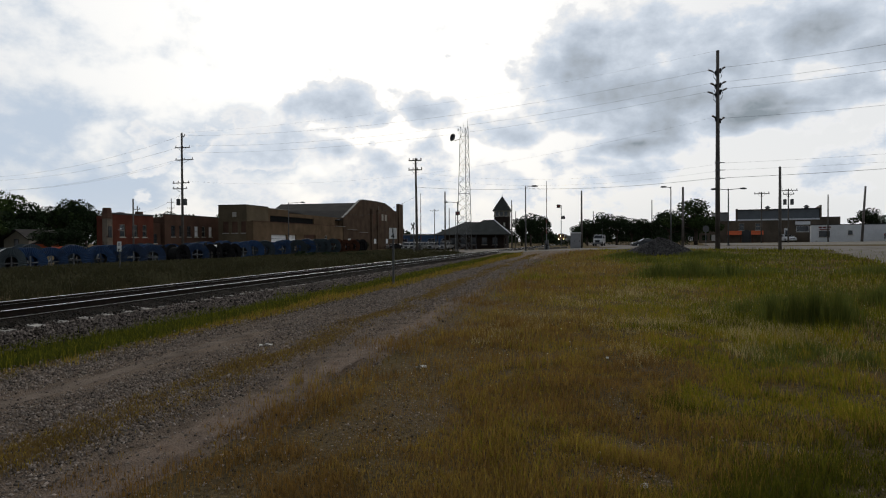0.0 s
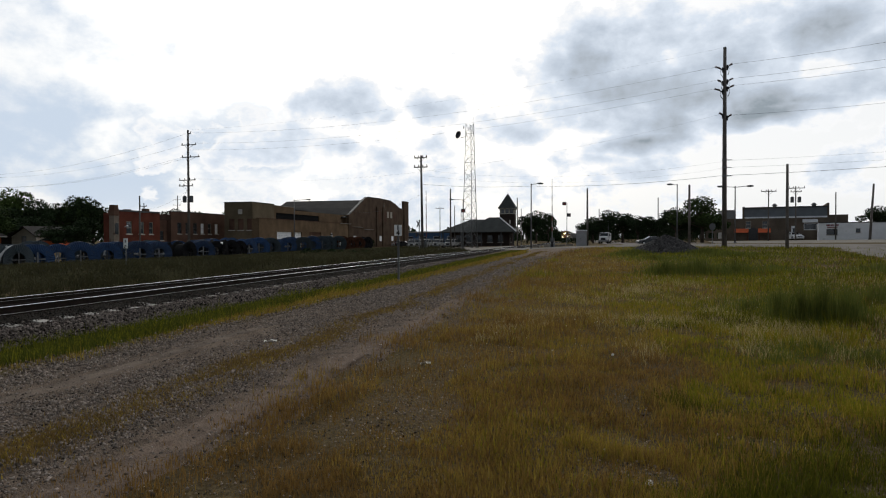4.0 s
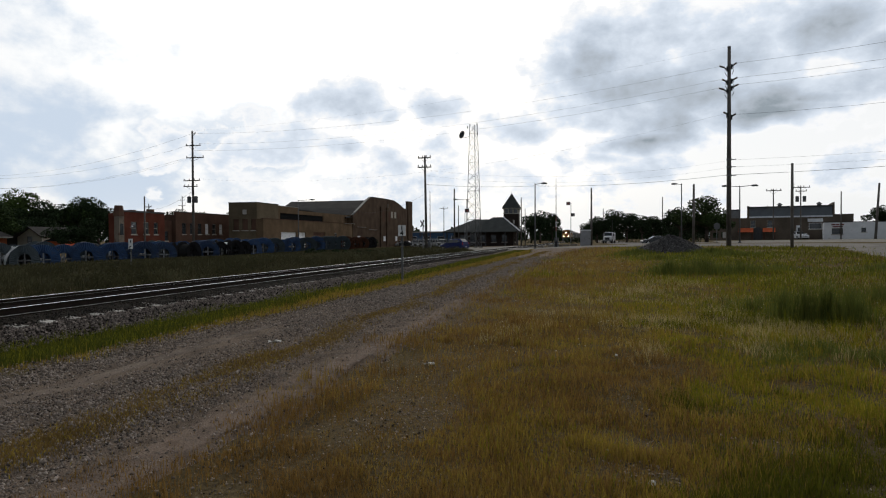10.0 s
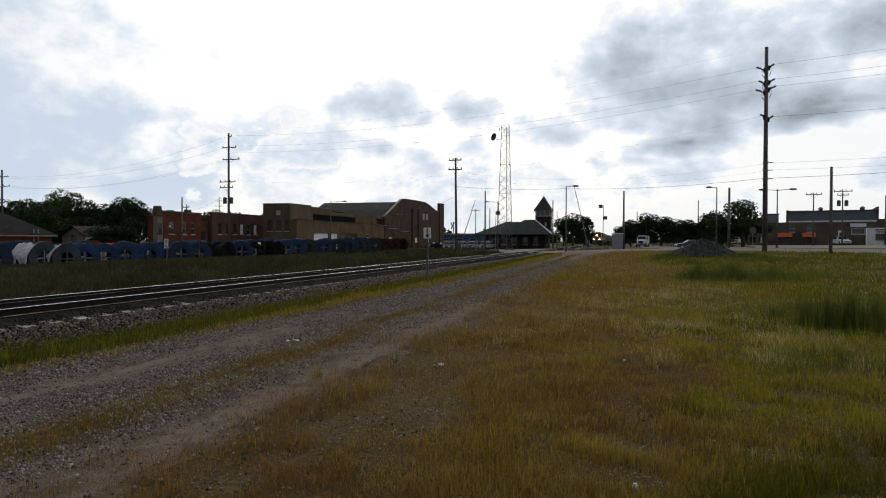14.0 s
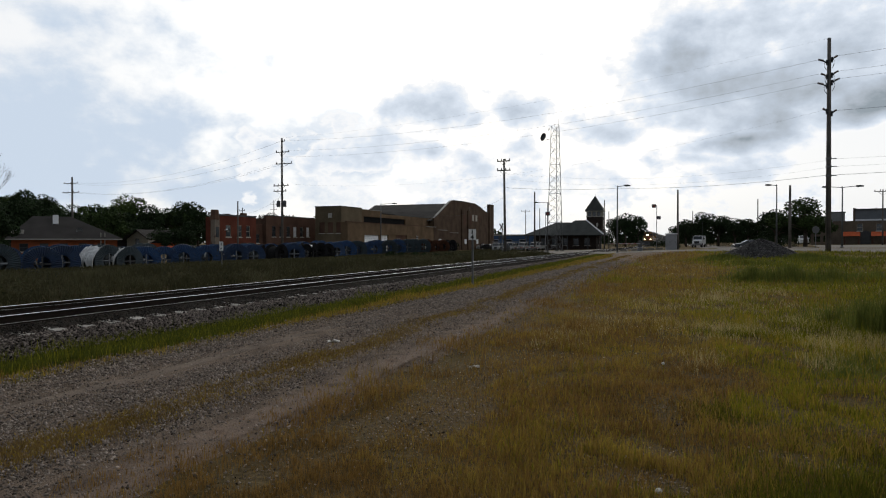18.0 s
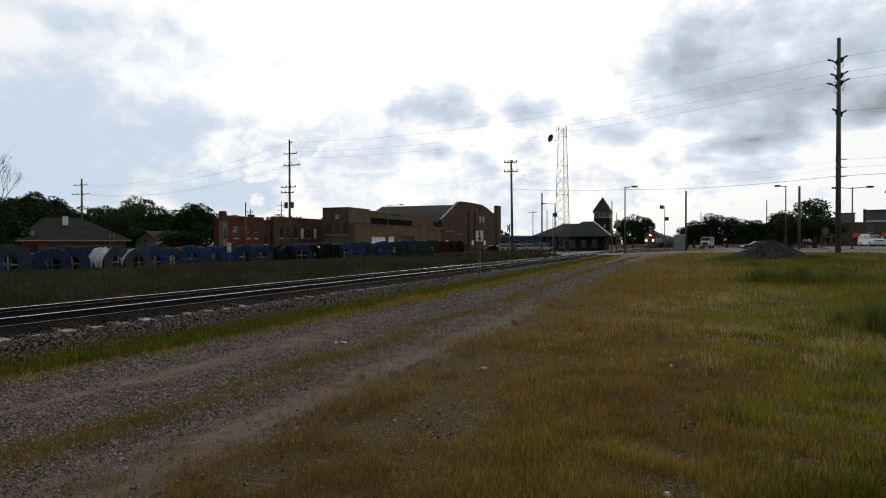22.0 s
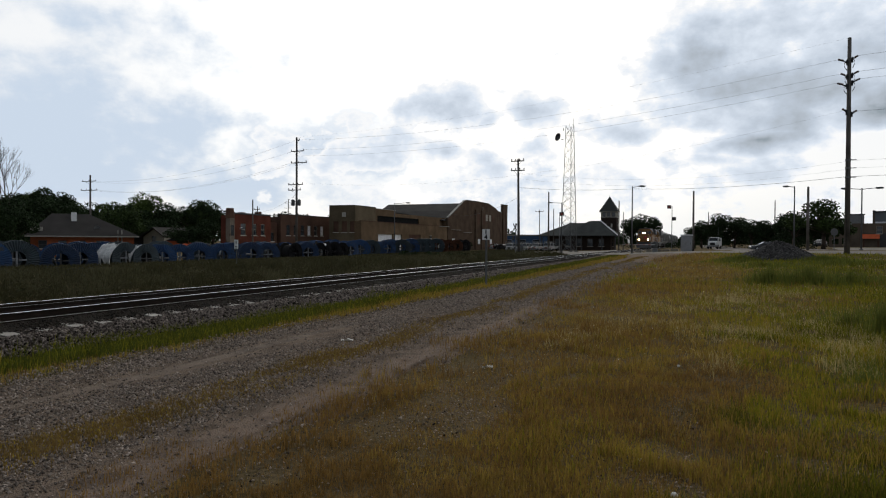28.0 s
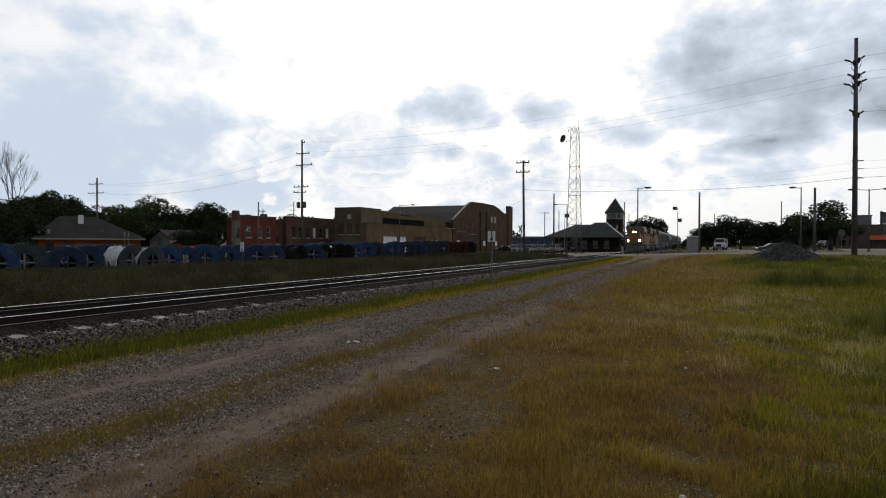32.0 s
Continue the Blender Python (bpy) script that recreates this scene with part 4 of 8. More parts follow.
def brick_shops():
    b = thing("brick_shop_block", "brown brick shop block with blue-grey upper facade and orange awnings", "shop", pose(27.4, 130.0, 0, 0, 0, -14) @ pose(-27.4, -130.0, 0))
    Y, z0 = 130.0, 0.8
    x0, x1 = 24.0, 42.0
    wins = [(27.6, 28.5, 3.5, 4.8), (30.4, 31.3, 3.5, 4.8), (37.2, 39.2, 3.1, 4.2)]
    door = (35.2, 36.0, 1.5, 3.8)
    s = solid()
    wall_face(s, "y", Y, x0, x1, z0, 5.3, wins + [door], 0.35)
    wall_face(s, "x", x0, Y + 0.352, Y + 20, z0, 5.3, [], 0.35)
    part("wall", s, BRICK_SHOP, b)
    for k, w in enumerate(wins):
        window_in(b, "y", Y, *w, 0.35, WHITE_PAINT if k == 2 else CREAM_PAINT, bars=0 if k == 2 else 1)
    part("door", solid().box(door[0] + 0.2, door[1] - 0.2, Y + 0.1, Y + 0.16, 1.5, 3.4), GLASS, b)
    part("door_frame", solid().box(door[0], door[0] + 0.2, Y + 0.08, Y + 0.18, 1.5, 3.8).box(door[1] - 0.2, door[1], Y + 0.08, Y + 0.18, 1.5, 3.8).box(door[0] + 0.2, door[1] - 0.2, Y + 0.08, Y + 0.18, 3.4, 3.8), WHITE_PAINT, b, "white door frame")
    part("window_sign", solid().box(37.0, 39.4, Y - 0.05, Y - 0.002, 4.4, 5.0), WHITE_PAINT, b, "white sign above the window")
    # upper facade
    part("upper_front", solid().box(27.2, 40.9, Y + 1.0, Y + 1.3, 5.3, 7.2), mat("blue_grey_siding", (0.12, 0.135, 0.15), 0.7, var=0.12, scale=1, fine=12), b)
    part("white_band", solid().box(27.0, 41.1, Y + 0.9, Y + 0.997, 5.3, 5.6), WHITE_PAINT, b, "white band under the upper storey")
    part("upper_cornice", solid().box(27.0, 41.2, Y + 0.8, Y + 1.4, 7.203, 7.45), DARK_TRIM, b)
    part("upper_side", solid().box(27.0, 27.35, Y + 0.85, Y + 20, 5.3, 7.6).box(40.95, 41.25, Y + 0.85, Y + 20, 5.3, 7.95), BRICK_SHOP, b)
    part("upper_roof", solid().box(27.36, 40.94, Y + 1.41, Y + 20, 7.0, 7.1), ROOF_TAR, b)
    part("east_wing", solid().box(41.26, 44.2, Y + 1.5, Y + 15, 0.8, 5.8), BRICK_SHOP, b)
    for x in (32.5, 39.0):
        part("roof_ventilator", solid().lathe([(0.35, 7.1), (0.35, 7.8), (0.55, 7.85), (0.1, 8.2), (0.0, 8.2)], 10, Matrix.Translation((x, Y + 4, 0))), GREY_PAINT, b)
    # orange fronts
    for xa, xb in ((25.6, 28.1), (29.7, 31.8)):
        part("awning", solid().prism([(Y - 0.9, 2.62), (Y - 0.8, 2.62), (Y - 0.003, 3.2), (Y - 0.003, 3.4)], "x", xa, xb), ORANGE, b, "orange canvas awning")
    for x in (25.7, 27.8, 29.8, 31.5):
        part("orange_post", solid().box(x, x + 0.25, Y - 0.95, Y - 0.7, 0.9, 2.6), BRICK_BROWN, b)
    part("arched_entrance", solid().prism([(28.15, 0.9), (29.65, 0.9), (29.65, 3.0), (29.4, 3.4), (28.9, 3.6), (28.4, 3.4), (28.15, 3.0)], "y", Y - 0.35, Y - 0.003), DARK_TRIM, b, "dark arched entrance porch")
    s = solid()
    wall_face(s, "y", Y + 0.5, 20.5, 23.99, z0, 4.6, [(21.0, 22.0, 1.6, 2.6), (22.5, 23.5, 1.5, 2.7)], 0.3)
    part("west_wing_wall", s, BRICK_SHOP, b)
    part("west_wing_roof", solid().box(20.5, 23.9, Y + 0.81, Y + 14, 4.2, 4.3), ROOF_TAR, b)
    return b


garage(), brown_row(), red_house(), depot(), west_house(), white_shop(), brick_shops()


# ---- poles, towers ----
def utility_pole(x, y, top, arms, r=0.16, lean=(0, 0), label="weathered wooden utility pole with crossarms", transformer=False, heading=0, up=None):
    """arms: (height, half length, number of insulators, sideways shift)."""
    g = lv(x, y) if up is None else up
    p = thing("utility_pole", label, "utility pole", pose(x, y, g - 0.1, 0, 0, heading))
    h = top - g + 0.1
    s = solid()
    s.smooth = True
    part("pole", s.tube((0, 0, 0), (lean[0], lean[1], h), r, r * 0.62, 12), POLE_WOOD, p)
    for z, half, n, sh in arms:
        zz = z - g + 0.1
        lx = lean[0] * zz / h
        arm = part("crossarm", solid().box(lx + sh - half, lx + sh + half, -r - 0.1, -r, zz - 0.06, zz + 0.06), POLE_WOOD, p)
        part("brace", solid().tube((lx + sh - half * 0.55, -r - 0.05, zz - 0.06), (lx, -r * 0.8, zz - 0.55), 0.018, n=5).tube((lx + sh + half * 0.55, -r - 0.05, zz - 0.06), (lx, -r * 0.8, zz - 0.55), 0.018, n=5), GALV, arm)
        for k in range(n):
            xx = lx + sh - half * 0.92 + half * 1.84 * (k / max(1, n - 1))
            part("insulator", solid().lathe([(0.0, 0.24), (0.045, 0.2), (0.07, 0.15), (0.04, 0.12), (0.075, 0.06), (0.03, 0.0)], 8, Matrix.Translation((xx, -r - 0.05, zz + 0.062))), INSULATOR, arm)
    if transformer:
        for sx in (-0.55, 0.5):
            zz = transformer - g
            part("transformer", solid().lathe([(0.0, 0.0), (0.24, 0.0), (0.27, 0.06), (0.27, 0.8), (0.2, 0.9), (0.05, 0.94), (0.0, 0.94)], 12, Matrix.Translation((sx, -0.1, zz))), GREY_PAINT, p, "grey pole transformer")
    return p


def street_lamp(x, y, top, reach, material=None, arm_dir=1, label="grey steel street lamp with a horizontal arm", both=False, wood=False):
    g = lv(x, y)
    p = thing("street_lamp", label, "street lamp", pose(x, y, g - 0.05))
    h = top - g + 0.05
    mm = POLE_WOOD if wood else GREY_PAINT
    s = solid()
    s.smooth = True
    part("pole", s.tube((0, 0, 0), (0, 0, h), 0.13 if wood else 0.1, 0.09 if wood else 0.06, 10), mm, p)
    part("base_plate", solid().lathe([(0.0, 0.0), (0.2, 0.0), (0.2, 0.15), (0.12, 0.2), (0.0, 0.2)], 10), mm, p)
    for d in ((arm_dir, -arm_dir) if both else (arm_dir,)):
        arm = part("arm", solid().tube((0, 0, h - 0.12), (d * reach, 0, h + 0.02), 0.04, 0.03, 8), mm, p)
        part("lamp_head", solid().prism([(d * reach - 0.35, h - 0.06), (d * reach - 0.3, h + 0.08), (d * reach + 0.1, h + 0.1), (d * reach + 0.4, h + 0.02), (d * reach + 0.35, h - 0.09), (d * reach - 0.1, h - 0.12)], "y", -0.14, 0.14), GREY_PAINT, arm)
    return p


def plain_pole(x, y, top, r=0.15, lean=0.0):
    g = lv(x, y)
    p = thing("wooden_pole", "bare weathered wooden pole", "pole", pose(x, y, g - 0.1))
    s = solid()
    s.smooth = True
    part("pole", s.tube((0, 0, 0), (lean, 0, top - g + 0.1), r, r * 0.7, 10), POLE_WOOD, p)
    part("pole_cap", solid().tube((lean, 0, top - g + 0.103), (lean, 0, top - g + 0.15), r * 0.74, r * 0.6, 10), GALV, p)
    return p


# tall line pole on the east side
def tall_pole():
    x, y, top = 11.35, 64.0, 19.5
    p = utility_pole(x, y, top, [], 0.23, label="tall weathered line pole with angled insulator brackets")
    g = lv(x, y) - 0.1
    for z, sx, out in ((17.5, -1, 0.75), (16.25, -1, 0.55), (15.45, -1, 0.8), (17.7, 1, 0.45), (16.35, 1, 0.5), (15.7, 1, 0.6), (13.2, -1, 0.4), (13.0, 1, 0.4)):
        h = z - g
        br = part("bracket", solid().tube((0.14 * sx, -0.12, h - 0.2), (sx * (0.14 + out * 0.5), -0.26, h + 0.04), 0.06, 0.05, 6).box(sx * 0.2 - 0.06, sx * 0.2 + 0.06, -0.2, -0.08, h - 0.35, h + 0.1), BLACK_METAL, p)
        pts = [(sx * (0.14 + out * (0.45 + 0.14 * k)), -0.26 - 0.01 * k, h + 0.03 + 0.035 * k) for k in range(5)]
        for a, b in zip(pts, pts[1:]):
            part("insulator", solid().tube(a, b, 0.105, 0.06, 8), INSULATOR, br)
        if z > 15:
            low = [(sx * (0.2 + 0.3 * out * math.sin(math.pi * k / 6)), -0.28, h + 0.1 - 0.95 * k / 6) for k in range(7)]
            part("jumper_cable", solid().pipe(low, 0.028, 5), BLACK_METAL, br)
    for z in (8.9, 8.2, 7.4):
        part("clamp", solid().lathe([(0.215, 0.0), (0.24, 0.0), (0.24, 0.14), (0.215, 0.14)], 12, Matrix.Translation((0, 0, z - g))), GALV, p)
        part("standoff", solid().box(0.2, 0.62, -0.05, 0.05, z - g + 0.04, z - g + 0.1), GALV, p)
    part("top_cap", solid().lathe([(0.0, 0.06), (0.1, 0.05), (0.16, 0.0), (0.16, -0.08)], 12, Matrix.Translation((0, 0, top - g + 0.003))), GALV, p)
    part("ground_wire", solid().tube((-0.1, -0.21, 0.1), (-0.06, -0.14, top - g - 1.0), 0.012, n=5), BLACK_METAL, p)


tall_pole()
utility_pole(-55.8, 78.0, 17.0, [(16.5, 0.3, 2, 0.35), (14.9, 1.15, 3, 0.3), (13.2, 1.4, 3, 0.55), (10.0, 1.3, 4, 0.0), (9.2, 1.1, 4, -0.2)], 0.2, transformer=7.0, label="tall wooden pole with transformers and crossarms")
utility_pole(-20.25, 72.0, 11.5, [(11.2, 0.78, 4, 0.0), (10.1, 0.82, 4, 0.0)], 0.17, lean=(-0.15, 0))
utility_pole(-113.7, 90.0, 14.7, [(13.4, 1.9, 3, 0.0), (11.6, 2.3, 4, 0.0)], 0.24)
utility_pole(-150.0, 205.0, 18.0, [(16.5, 1.4, 2, 0.0), (14.5, 1.6, 2, 0.0)], 0.22)
street_lamp(-8.05, 78.0, 8.4, 1.1, arm_dir=1, label="dark steel street lamp beside the level crossing")
plain_pole(-1.4, 88.0, 8.4)
plain_pole(10.5, 80.0, 7.95, 0.17)
street_lamp(9.75, 85.0, 8.5, 0.9, arm_dir=-1)
plain_pole(15.1, 58.0, 7.75, 0.14)
street_lamp(15.55, 80.0, 7.7, 1.6, arm_dir=1, both=True)
utility_pole(26.1, 108.0, 9.2, [(8.9, 1.1, 4, 0), (6.3, 0.9, 2, 0)], 0.12)
utility_pole(31.1, 112.0, 9.9, [(9.6, 1.3, 4, 0), (9.0, 0.8, 2, 0)], 0.13, transformer=7.4)
plain_pole(38.9, 118.0, 9.2, 0.12)
street_lamp(-48.2, 95.0, 8.15, 2.5, arm_dir=1, label="tall grey lamp post with a long arm before the garage")
plain_pole(-58.5, 71.5, 7.4, 0.12)
plain_pole(41.7, 112.0, 10.0, 0.2, lean=0.5)


def lattice_tower():
    x, y, g, h = -22.15, 112.0, lv(-22.15, 112), 22.3
    t = thing("radio_mast", "tall galvanised lattice radio mast with a dish aerial", "radio tower", pose(x, y, g - 0.1))
    feet = [(1.47 * math.cos(a), 1.47 * math.sin(a)) for a in (radians(200), radians(340), radians(90))]
    tops = [(0.75 * math.cos(a), 0.75 * math.sin(a)) for a in (radians(200), radians(340), radians(90))]

    def at(k, u):
        return (feet[k][0] + (tops[k][0] - feet[k][0]) * u, feet[k][1] + (tops[k][1] - feet[k][1]) * u, 0.1 + h * u)

    for k in range(3):
        s = solid()
        s.smooth = True
        part("leg", s.tube(at(k, 0), at(k, 1), 0.065, 0.05, 8), GALV, t)
        part("footing", solid().box(feet[k][0] - 0.35, feet[k][0] + 0.35, feet[k][1] - 0.35, feet[k][1] + 0.35, 0.0, 0.35), CONCRETE_PAD, t)
    n = 13
    for i in range(n):
        for k in range(3):
            j = (k + 1) % 3
            u0, u1 = i / n, (i + 1) / n
            part("brace", solid().tube(at(k, u0), at(j, u1), 0.026, n=5).tube(at(j, u0), at(k, u1), 0.026, n=5), GALV, t)
            if i % 3 == 2:
                part("ring_bar", solid().tube(at(k, u1), at(j, u1), 0.03, n=5), GALV, t)
    arm = part("dish_arm", solid().tube((-0.7, -0.2, h - 2.1), (-1.75, -0.5, h - 2.4), 0.05, n=6), GALV, t)
    part("dish", solid().lathe([(0.0, 0.0), (0.42, 0.07), (0.7, 0.28), (0.72, 0.33), (0.68, 0.33), (0.42, 0.14), (0.0, 0.06)], 20, pose(-1.85, -0.5, h - 1.9, 78, 0, -38)), BLACK_METAL, arm, "dark dish aerial")
    part("small_dish", solid().lathe([(0.0, 0.0), (0.25, 0.1), (0.28, 0.14), (0.0, 0.05)], 12, pose(-0.95, -0.4, h - 0.5, 0, -80, 0)), BLACK_METAL, t)
    part("whip_aerial", solid().tube((0.6, -0.2, h), (0.62, -0.2, h + 1.5), 0.03, 0.015, 6), GALV, t)
    part("whip_aerial", solid().tube((-0.2, 0.3, h), (-0.2, 0.3, h + 0.9), 0.03, 0.015, 6), GALV, t)


lattice_tower()

WARN_RED = mat("red_signal_lens", (0.5, 0.03, 0.02), 0.3, emit=((1.0, 0.08, 0.03), 0.7), bump=0)
SIGN_WHITE = mat("reflective_white", (0.75, 0.75, 0.73), 0.5, var=0.08)
SIGN_RED = mat("sign_red_paint", (0.40, 0.04, 0.035), 0.5, var=0.1)


def lamp_pair(parent, z, half=0.55, lit=-1):
    bar = part("lamp_bar", solid().box(-half, half, -0.06, 0.0, z - 0.05, z + 0.05), BLACK_METAL, parent)
    for k, sx in enumerate((-1, 1)):
        c = Matrix.Translation((sx * half, -0.1, z)) @ pose(0, 0, 0, 90, 0, 0)
        hood = part("lamp_disc", solid().lathe([(0.0, 0.02), (0.30, 0.02), (0.30, 0.0), (0.0, 0.0)], 16, c), BLACK_METAL, bar)
        part("lens", solid().lathe([(0.0, 0.05), (0.10, 0.045), (0.11, 0.022), (0.0, 0.022)], 12, c), WARN_RED if k == lit else DARK_TRIM, hood)
    return bar


def crossing_signal(x, y, top=4.6, label="railway crossing signal with white crossbuck and lamps"):
    g = lv(x, y)
    p = thing("crossing_signal", label, "crossing signal", pose(x, y, g - 0.05, 0, 0, -48))
    h = top - g
    part("mast", solid().tube((0, 0, 0), (0, 0, h), 0.07, n=10), GALV, p)
    part("mast_base", solid().lathe([(0.0, 0), (0.25, 0), (0.25, 0.5), (0.1, 0.6), (0, 0.6)], 10), GALV, p)
    lamp_pair(p, h - 1.9)
    for a in (40, -40):
        part("crossbuck_blade", solid().box(-0.62, 0.62, -0.12 - (0.02 if a > 0 else 0), -0.1 - (0.02 if a > 0 else 0), -0.11, 0.11, pose(0, 0, h - 0.5, 0, a, 0)), GREY_PAINT, p, "grey back of a crossbuck blade")
    return p


crossing_signal(-22.15, 77.4, 4.15)


def gate_post(x, y, length, hinge):
    """Barrier: the mechanism stands still, the arm swings and is keyed."""
    g = lv(x, y)
    p = thing("crossing_gate", "railway crossing gate with a long white and red arm", "crossing gate", pose(x, y, g - 0.05))
    part("post", solid().tube((0, 0, 0.62), (0, 0, 1.5), 0.07, n=10), GALV, p)
    part("mechanism", solid().box(-0.25, 0.25, -0.35, 0.35, 0.65, 1.35), GREY_PAINT, p, "grey gate mechanism box")
    part("foundation", solid().lathe([(0, 0), (0.35, 0), (0.35, 0.55), (0.1, 0.62), (0, 0.62)], 10), GALV, p)
    arm = part("gate_arm", solid().tube((0, 0, 0), (0, 0, length), 0.07, 0.03, 6), GALV, p, "white arm with red bands")
    for k in range(5):
        a = length * (0.14 + 0.17 * k)
        part("red_band", solid().tube((0, 0, a), (0, 0, a + 0.6), 0.069 - 0.006 * k, 0.066 - 0.006 * k, 6), RED_BAND, arm)
    part("counterweight", solid().box(-0.14, 0.14, -0.06, 0.06, -0.9, -0.2), BLACK_METAL, arm)
    arm.matrix_local = pose(*hinge)
    return arm


RED_BAND = mat("faded_red_band", (0.16, 0.045, 0.035), 0.7, var=0.2)
NEAR_HINGE, FAR_HINGE = (0, -0.45, 1.05), (0, 0.45, 1.05)
FAR_ARM = gate_post(-5.85, 84.0, 8.0, NEAR_HINGE)
YARD_ARM = gate_post(-21.5, 78.0, 6.9, FAR_HINGE)


DIM_RED = mat("dim_red_lens", (0.20, 0.03, 0.02), 0.3, var=0.1, bump=0)


def rail_signal(x, y, top, heads=((0.15, -0.4, True), (2.1, 0.35, False))):
    g = lv(x, y)
    p = thing("railway_signal", "slim railway signal mast with red lamp head", "railway signal", pose(x, y, g - 0.05))
    h = top - g
    part("mast", solid().tube((0, 0, 0), (0.05, 0, h), 0.06, 0.05, 8), GALV, p)
    for down, sx, red in heads:
        z, lens = h - down, DIM_RED if red else DARK_TRIM
        head = part("signal_head", solid().box(sx - 0.32, sx + 0.32, -0.16, 0.0, z - 0.28, z + 0.28).tube((0, 0, z), (sx, -0.05, z), 0.03, n=5), BLACK_METAL, p)
        part("lens", solid().lathe([(0.0, 0.05), (0.17, 0.045), (0.18, 0.0), (0.0, 0.0)], 12, Matrix.Translation((sx, -0.163, z)) @ pose(0, 0, 0, 90, 0, 0)), lens, head)
    return p


rail_signal(-5.0, 110.0, 7.8)
rail_signal(-21.2, 99.0, 6.5, ((0.3, 0.42, True),))


def relay_cabinet():
    x0, x1, y, g = -2.85, -1.5, 86.0, lv(-2, 86)
    p = thing("relay_cabinet", "grey steel railway relay cabinet with a pale cap", "relay cabinet", pose(0, 0, 0))
    pale = mat("grey_steel", (0.28, 0.28, 0.29), 0.5, 0.2, var=0.12, scale=2, fine=25, bump=0.1)
    part("body", solid().box(x0, x1, y, y + 1.3, g - 0.1, g + 2.0), pale, p)
    part("cap", solid().box(x0 - 0.08, x1 + 0.08, y - 0.08, y + 1.38, g + 2.003, g + 2.12), WHITE_PAINT, p, "white roof cap")
    for a, c in ((x0 + 0.06, x0 + 0.65), (x0 + 0.7, x1 - 0.06)):
        d = part("door", solid().box(a, c, y - 0.04, y - 0.003, g + 0.12, g + 1.9), pale, p)
        part("handle", solid().box(c - 0.14, c - 0.1, y - 0.09, y - 0.043, g + 0.9, g + 1.1), BLACK_METAL, d)


relay_cabinet()


def milepost():
    p = thing("track_sign", "white rectangular trackside sign with black figures", "sign", pose(-8.1, 23.5, 0))
    g = lv(-8.1, 23.5)
    part("post", solid().box(-0.035, 0.035, -0.02, 0.02, g - 0.3, 2.18), GREY_PAINT, p)
    b = part("panel", solid().box(-0.15, 0.15, -0.045, -0.022, 1.78, 2.2), SIGN_WHITE, p)
    for ch, z in (("1", 2.01), ("4", 1.81)):
        cu = bpy.data.curves.new("figure", "FONT")
        cu.body, cu.size, cu.extrude, cu.align_x, cu.offset = ch, 0.24, 0.002, "CENTER", 0.012
        ob = bpy.data.objects.new("figure", cu)
        scene.collection.objects.link(ob)
        dg = bpy.context.evaluated_depsgraph_get()
        me = bpy.data.meshes.new_from_object(ob.evaluated_get(dg))
        bpy.data.objects.remove(ob)
        me.materials.clear()
        me.materials.append(BLACK_METAL)
        fig = new("figure", me)
        fig.parent = b
        fig.matrix_local = pose(0, -0.049, z, 90, 0, 0)
    q = thing("track_sign", "small white sign on a thin post among weeds", "sign", pose(-25.9, 30, 0))
    g = lv(-25.9, 30)
    part("post", solid().box(-0.03, 0.03, -0.02, 0.02, g - 0.2, 1.75), GREY_PAINT, q)
    b = part("panel", solid().box(-0.13, 0.13, -0.045, -0.022, 1.2, 1.75), SIGN_WHITE, q)
    part("figure_bar", solid().box(-0.03, 0.03, -0.052, -0.047, 1.52, 1.68), BLACK_METAL, b)
    part("figure_bar", solid().box(-0.07, 0.05, -0.052, -0.047, 1.3, 1.36), BLACK_METAL, b)


milepost()


def stop_sign(x, y, top, lean=0):
    g = lv(x, y)
    p = thing("stop_sign", "octagonal sign seen from its grey back", "road sign", pose(x, y, g - 0.05))
    part("post", solid().box(-0.03, 0.03, -0.02, 0.02, 0, top - g), GALV, p)
    part("plate", solid().lathe([(0, 0.0), (0.40, 0.0), (0.40, 0.02), (0, 0.02)], 8, Matrix.Translation((0, -0.023, top - g - 0.4)) @ pose(0, 0, 0, 90, 0, 22.5)), GREY_PAINT, p)


stop_sign(12.2, 75.0, 3.35)
stop_sign(40.5, 100.0, 3.9)


def gravel_pile():
    rnd = np.random.RandomState(5)
    cx, cy, g = 4.9, 53.0, lv(4.9, 53.0)
    n, m = 64, 26
    s = solid()
    for i in range(m + 1):
        r = i / m
        for k in range(n):
            a = k / n * math.tau
            rad = r * 2.75 * (1 + 0.12 * math.sin(2 * a + 1) + 0.06 * math.sin(5 * a))
            z = 1.4 * max(0.0, 1 - r ** 1.25) ** 1.05 * (1 + 0.08 * math.sin(3 * a + 2)) + rnd.uniform(-0.045, 0.045) * (r < 0.98)
            s.v.append((cx + rad * math.cos(a) * 1.05, cy + rad * math.sin(a), g - 0.08 + z))
    s.f = [(i * n + k, i * n + (k + 1) % n, (i + 1) * n + (k + 1) % n, (i + 1) * n + k) for i in range(m) for k in range(n)]
    p = tagged(new("gravel_pile", s.mesh("gravel_pile", PILE_GRAVEL)), "heap of dark grey crushed stone in the grass", "gravel pile", "", "stuff")


gravel_pile()


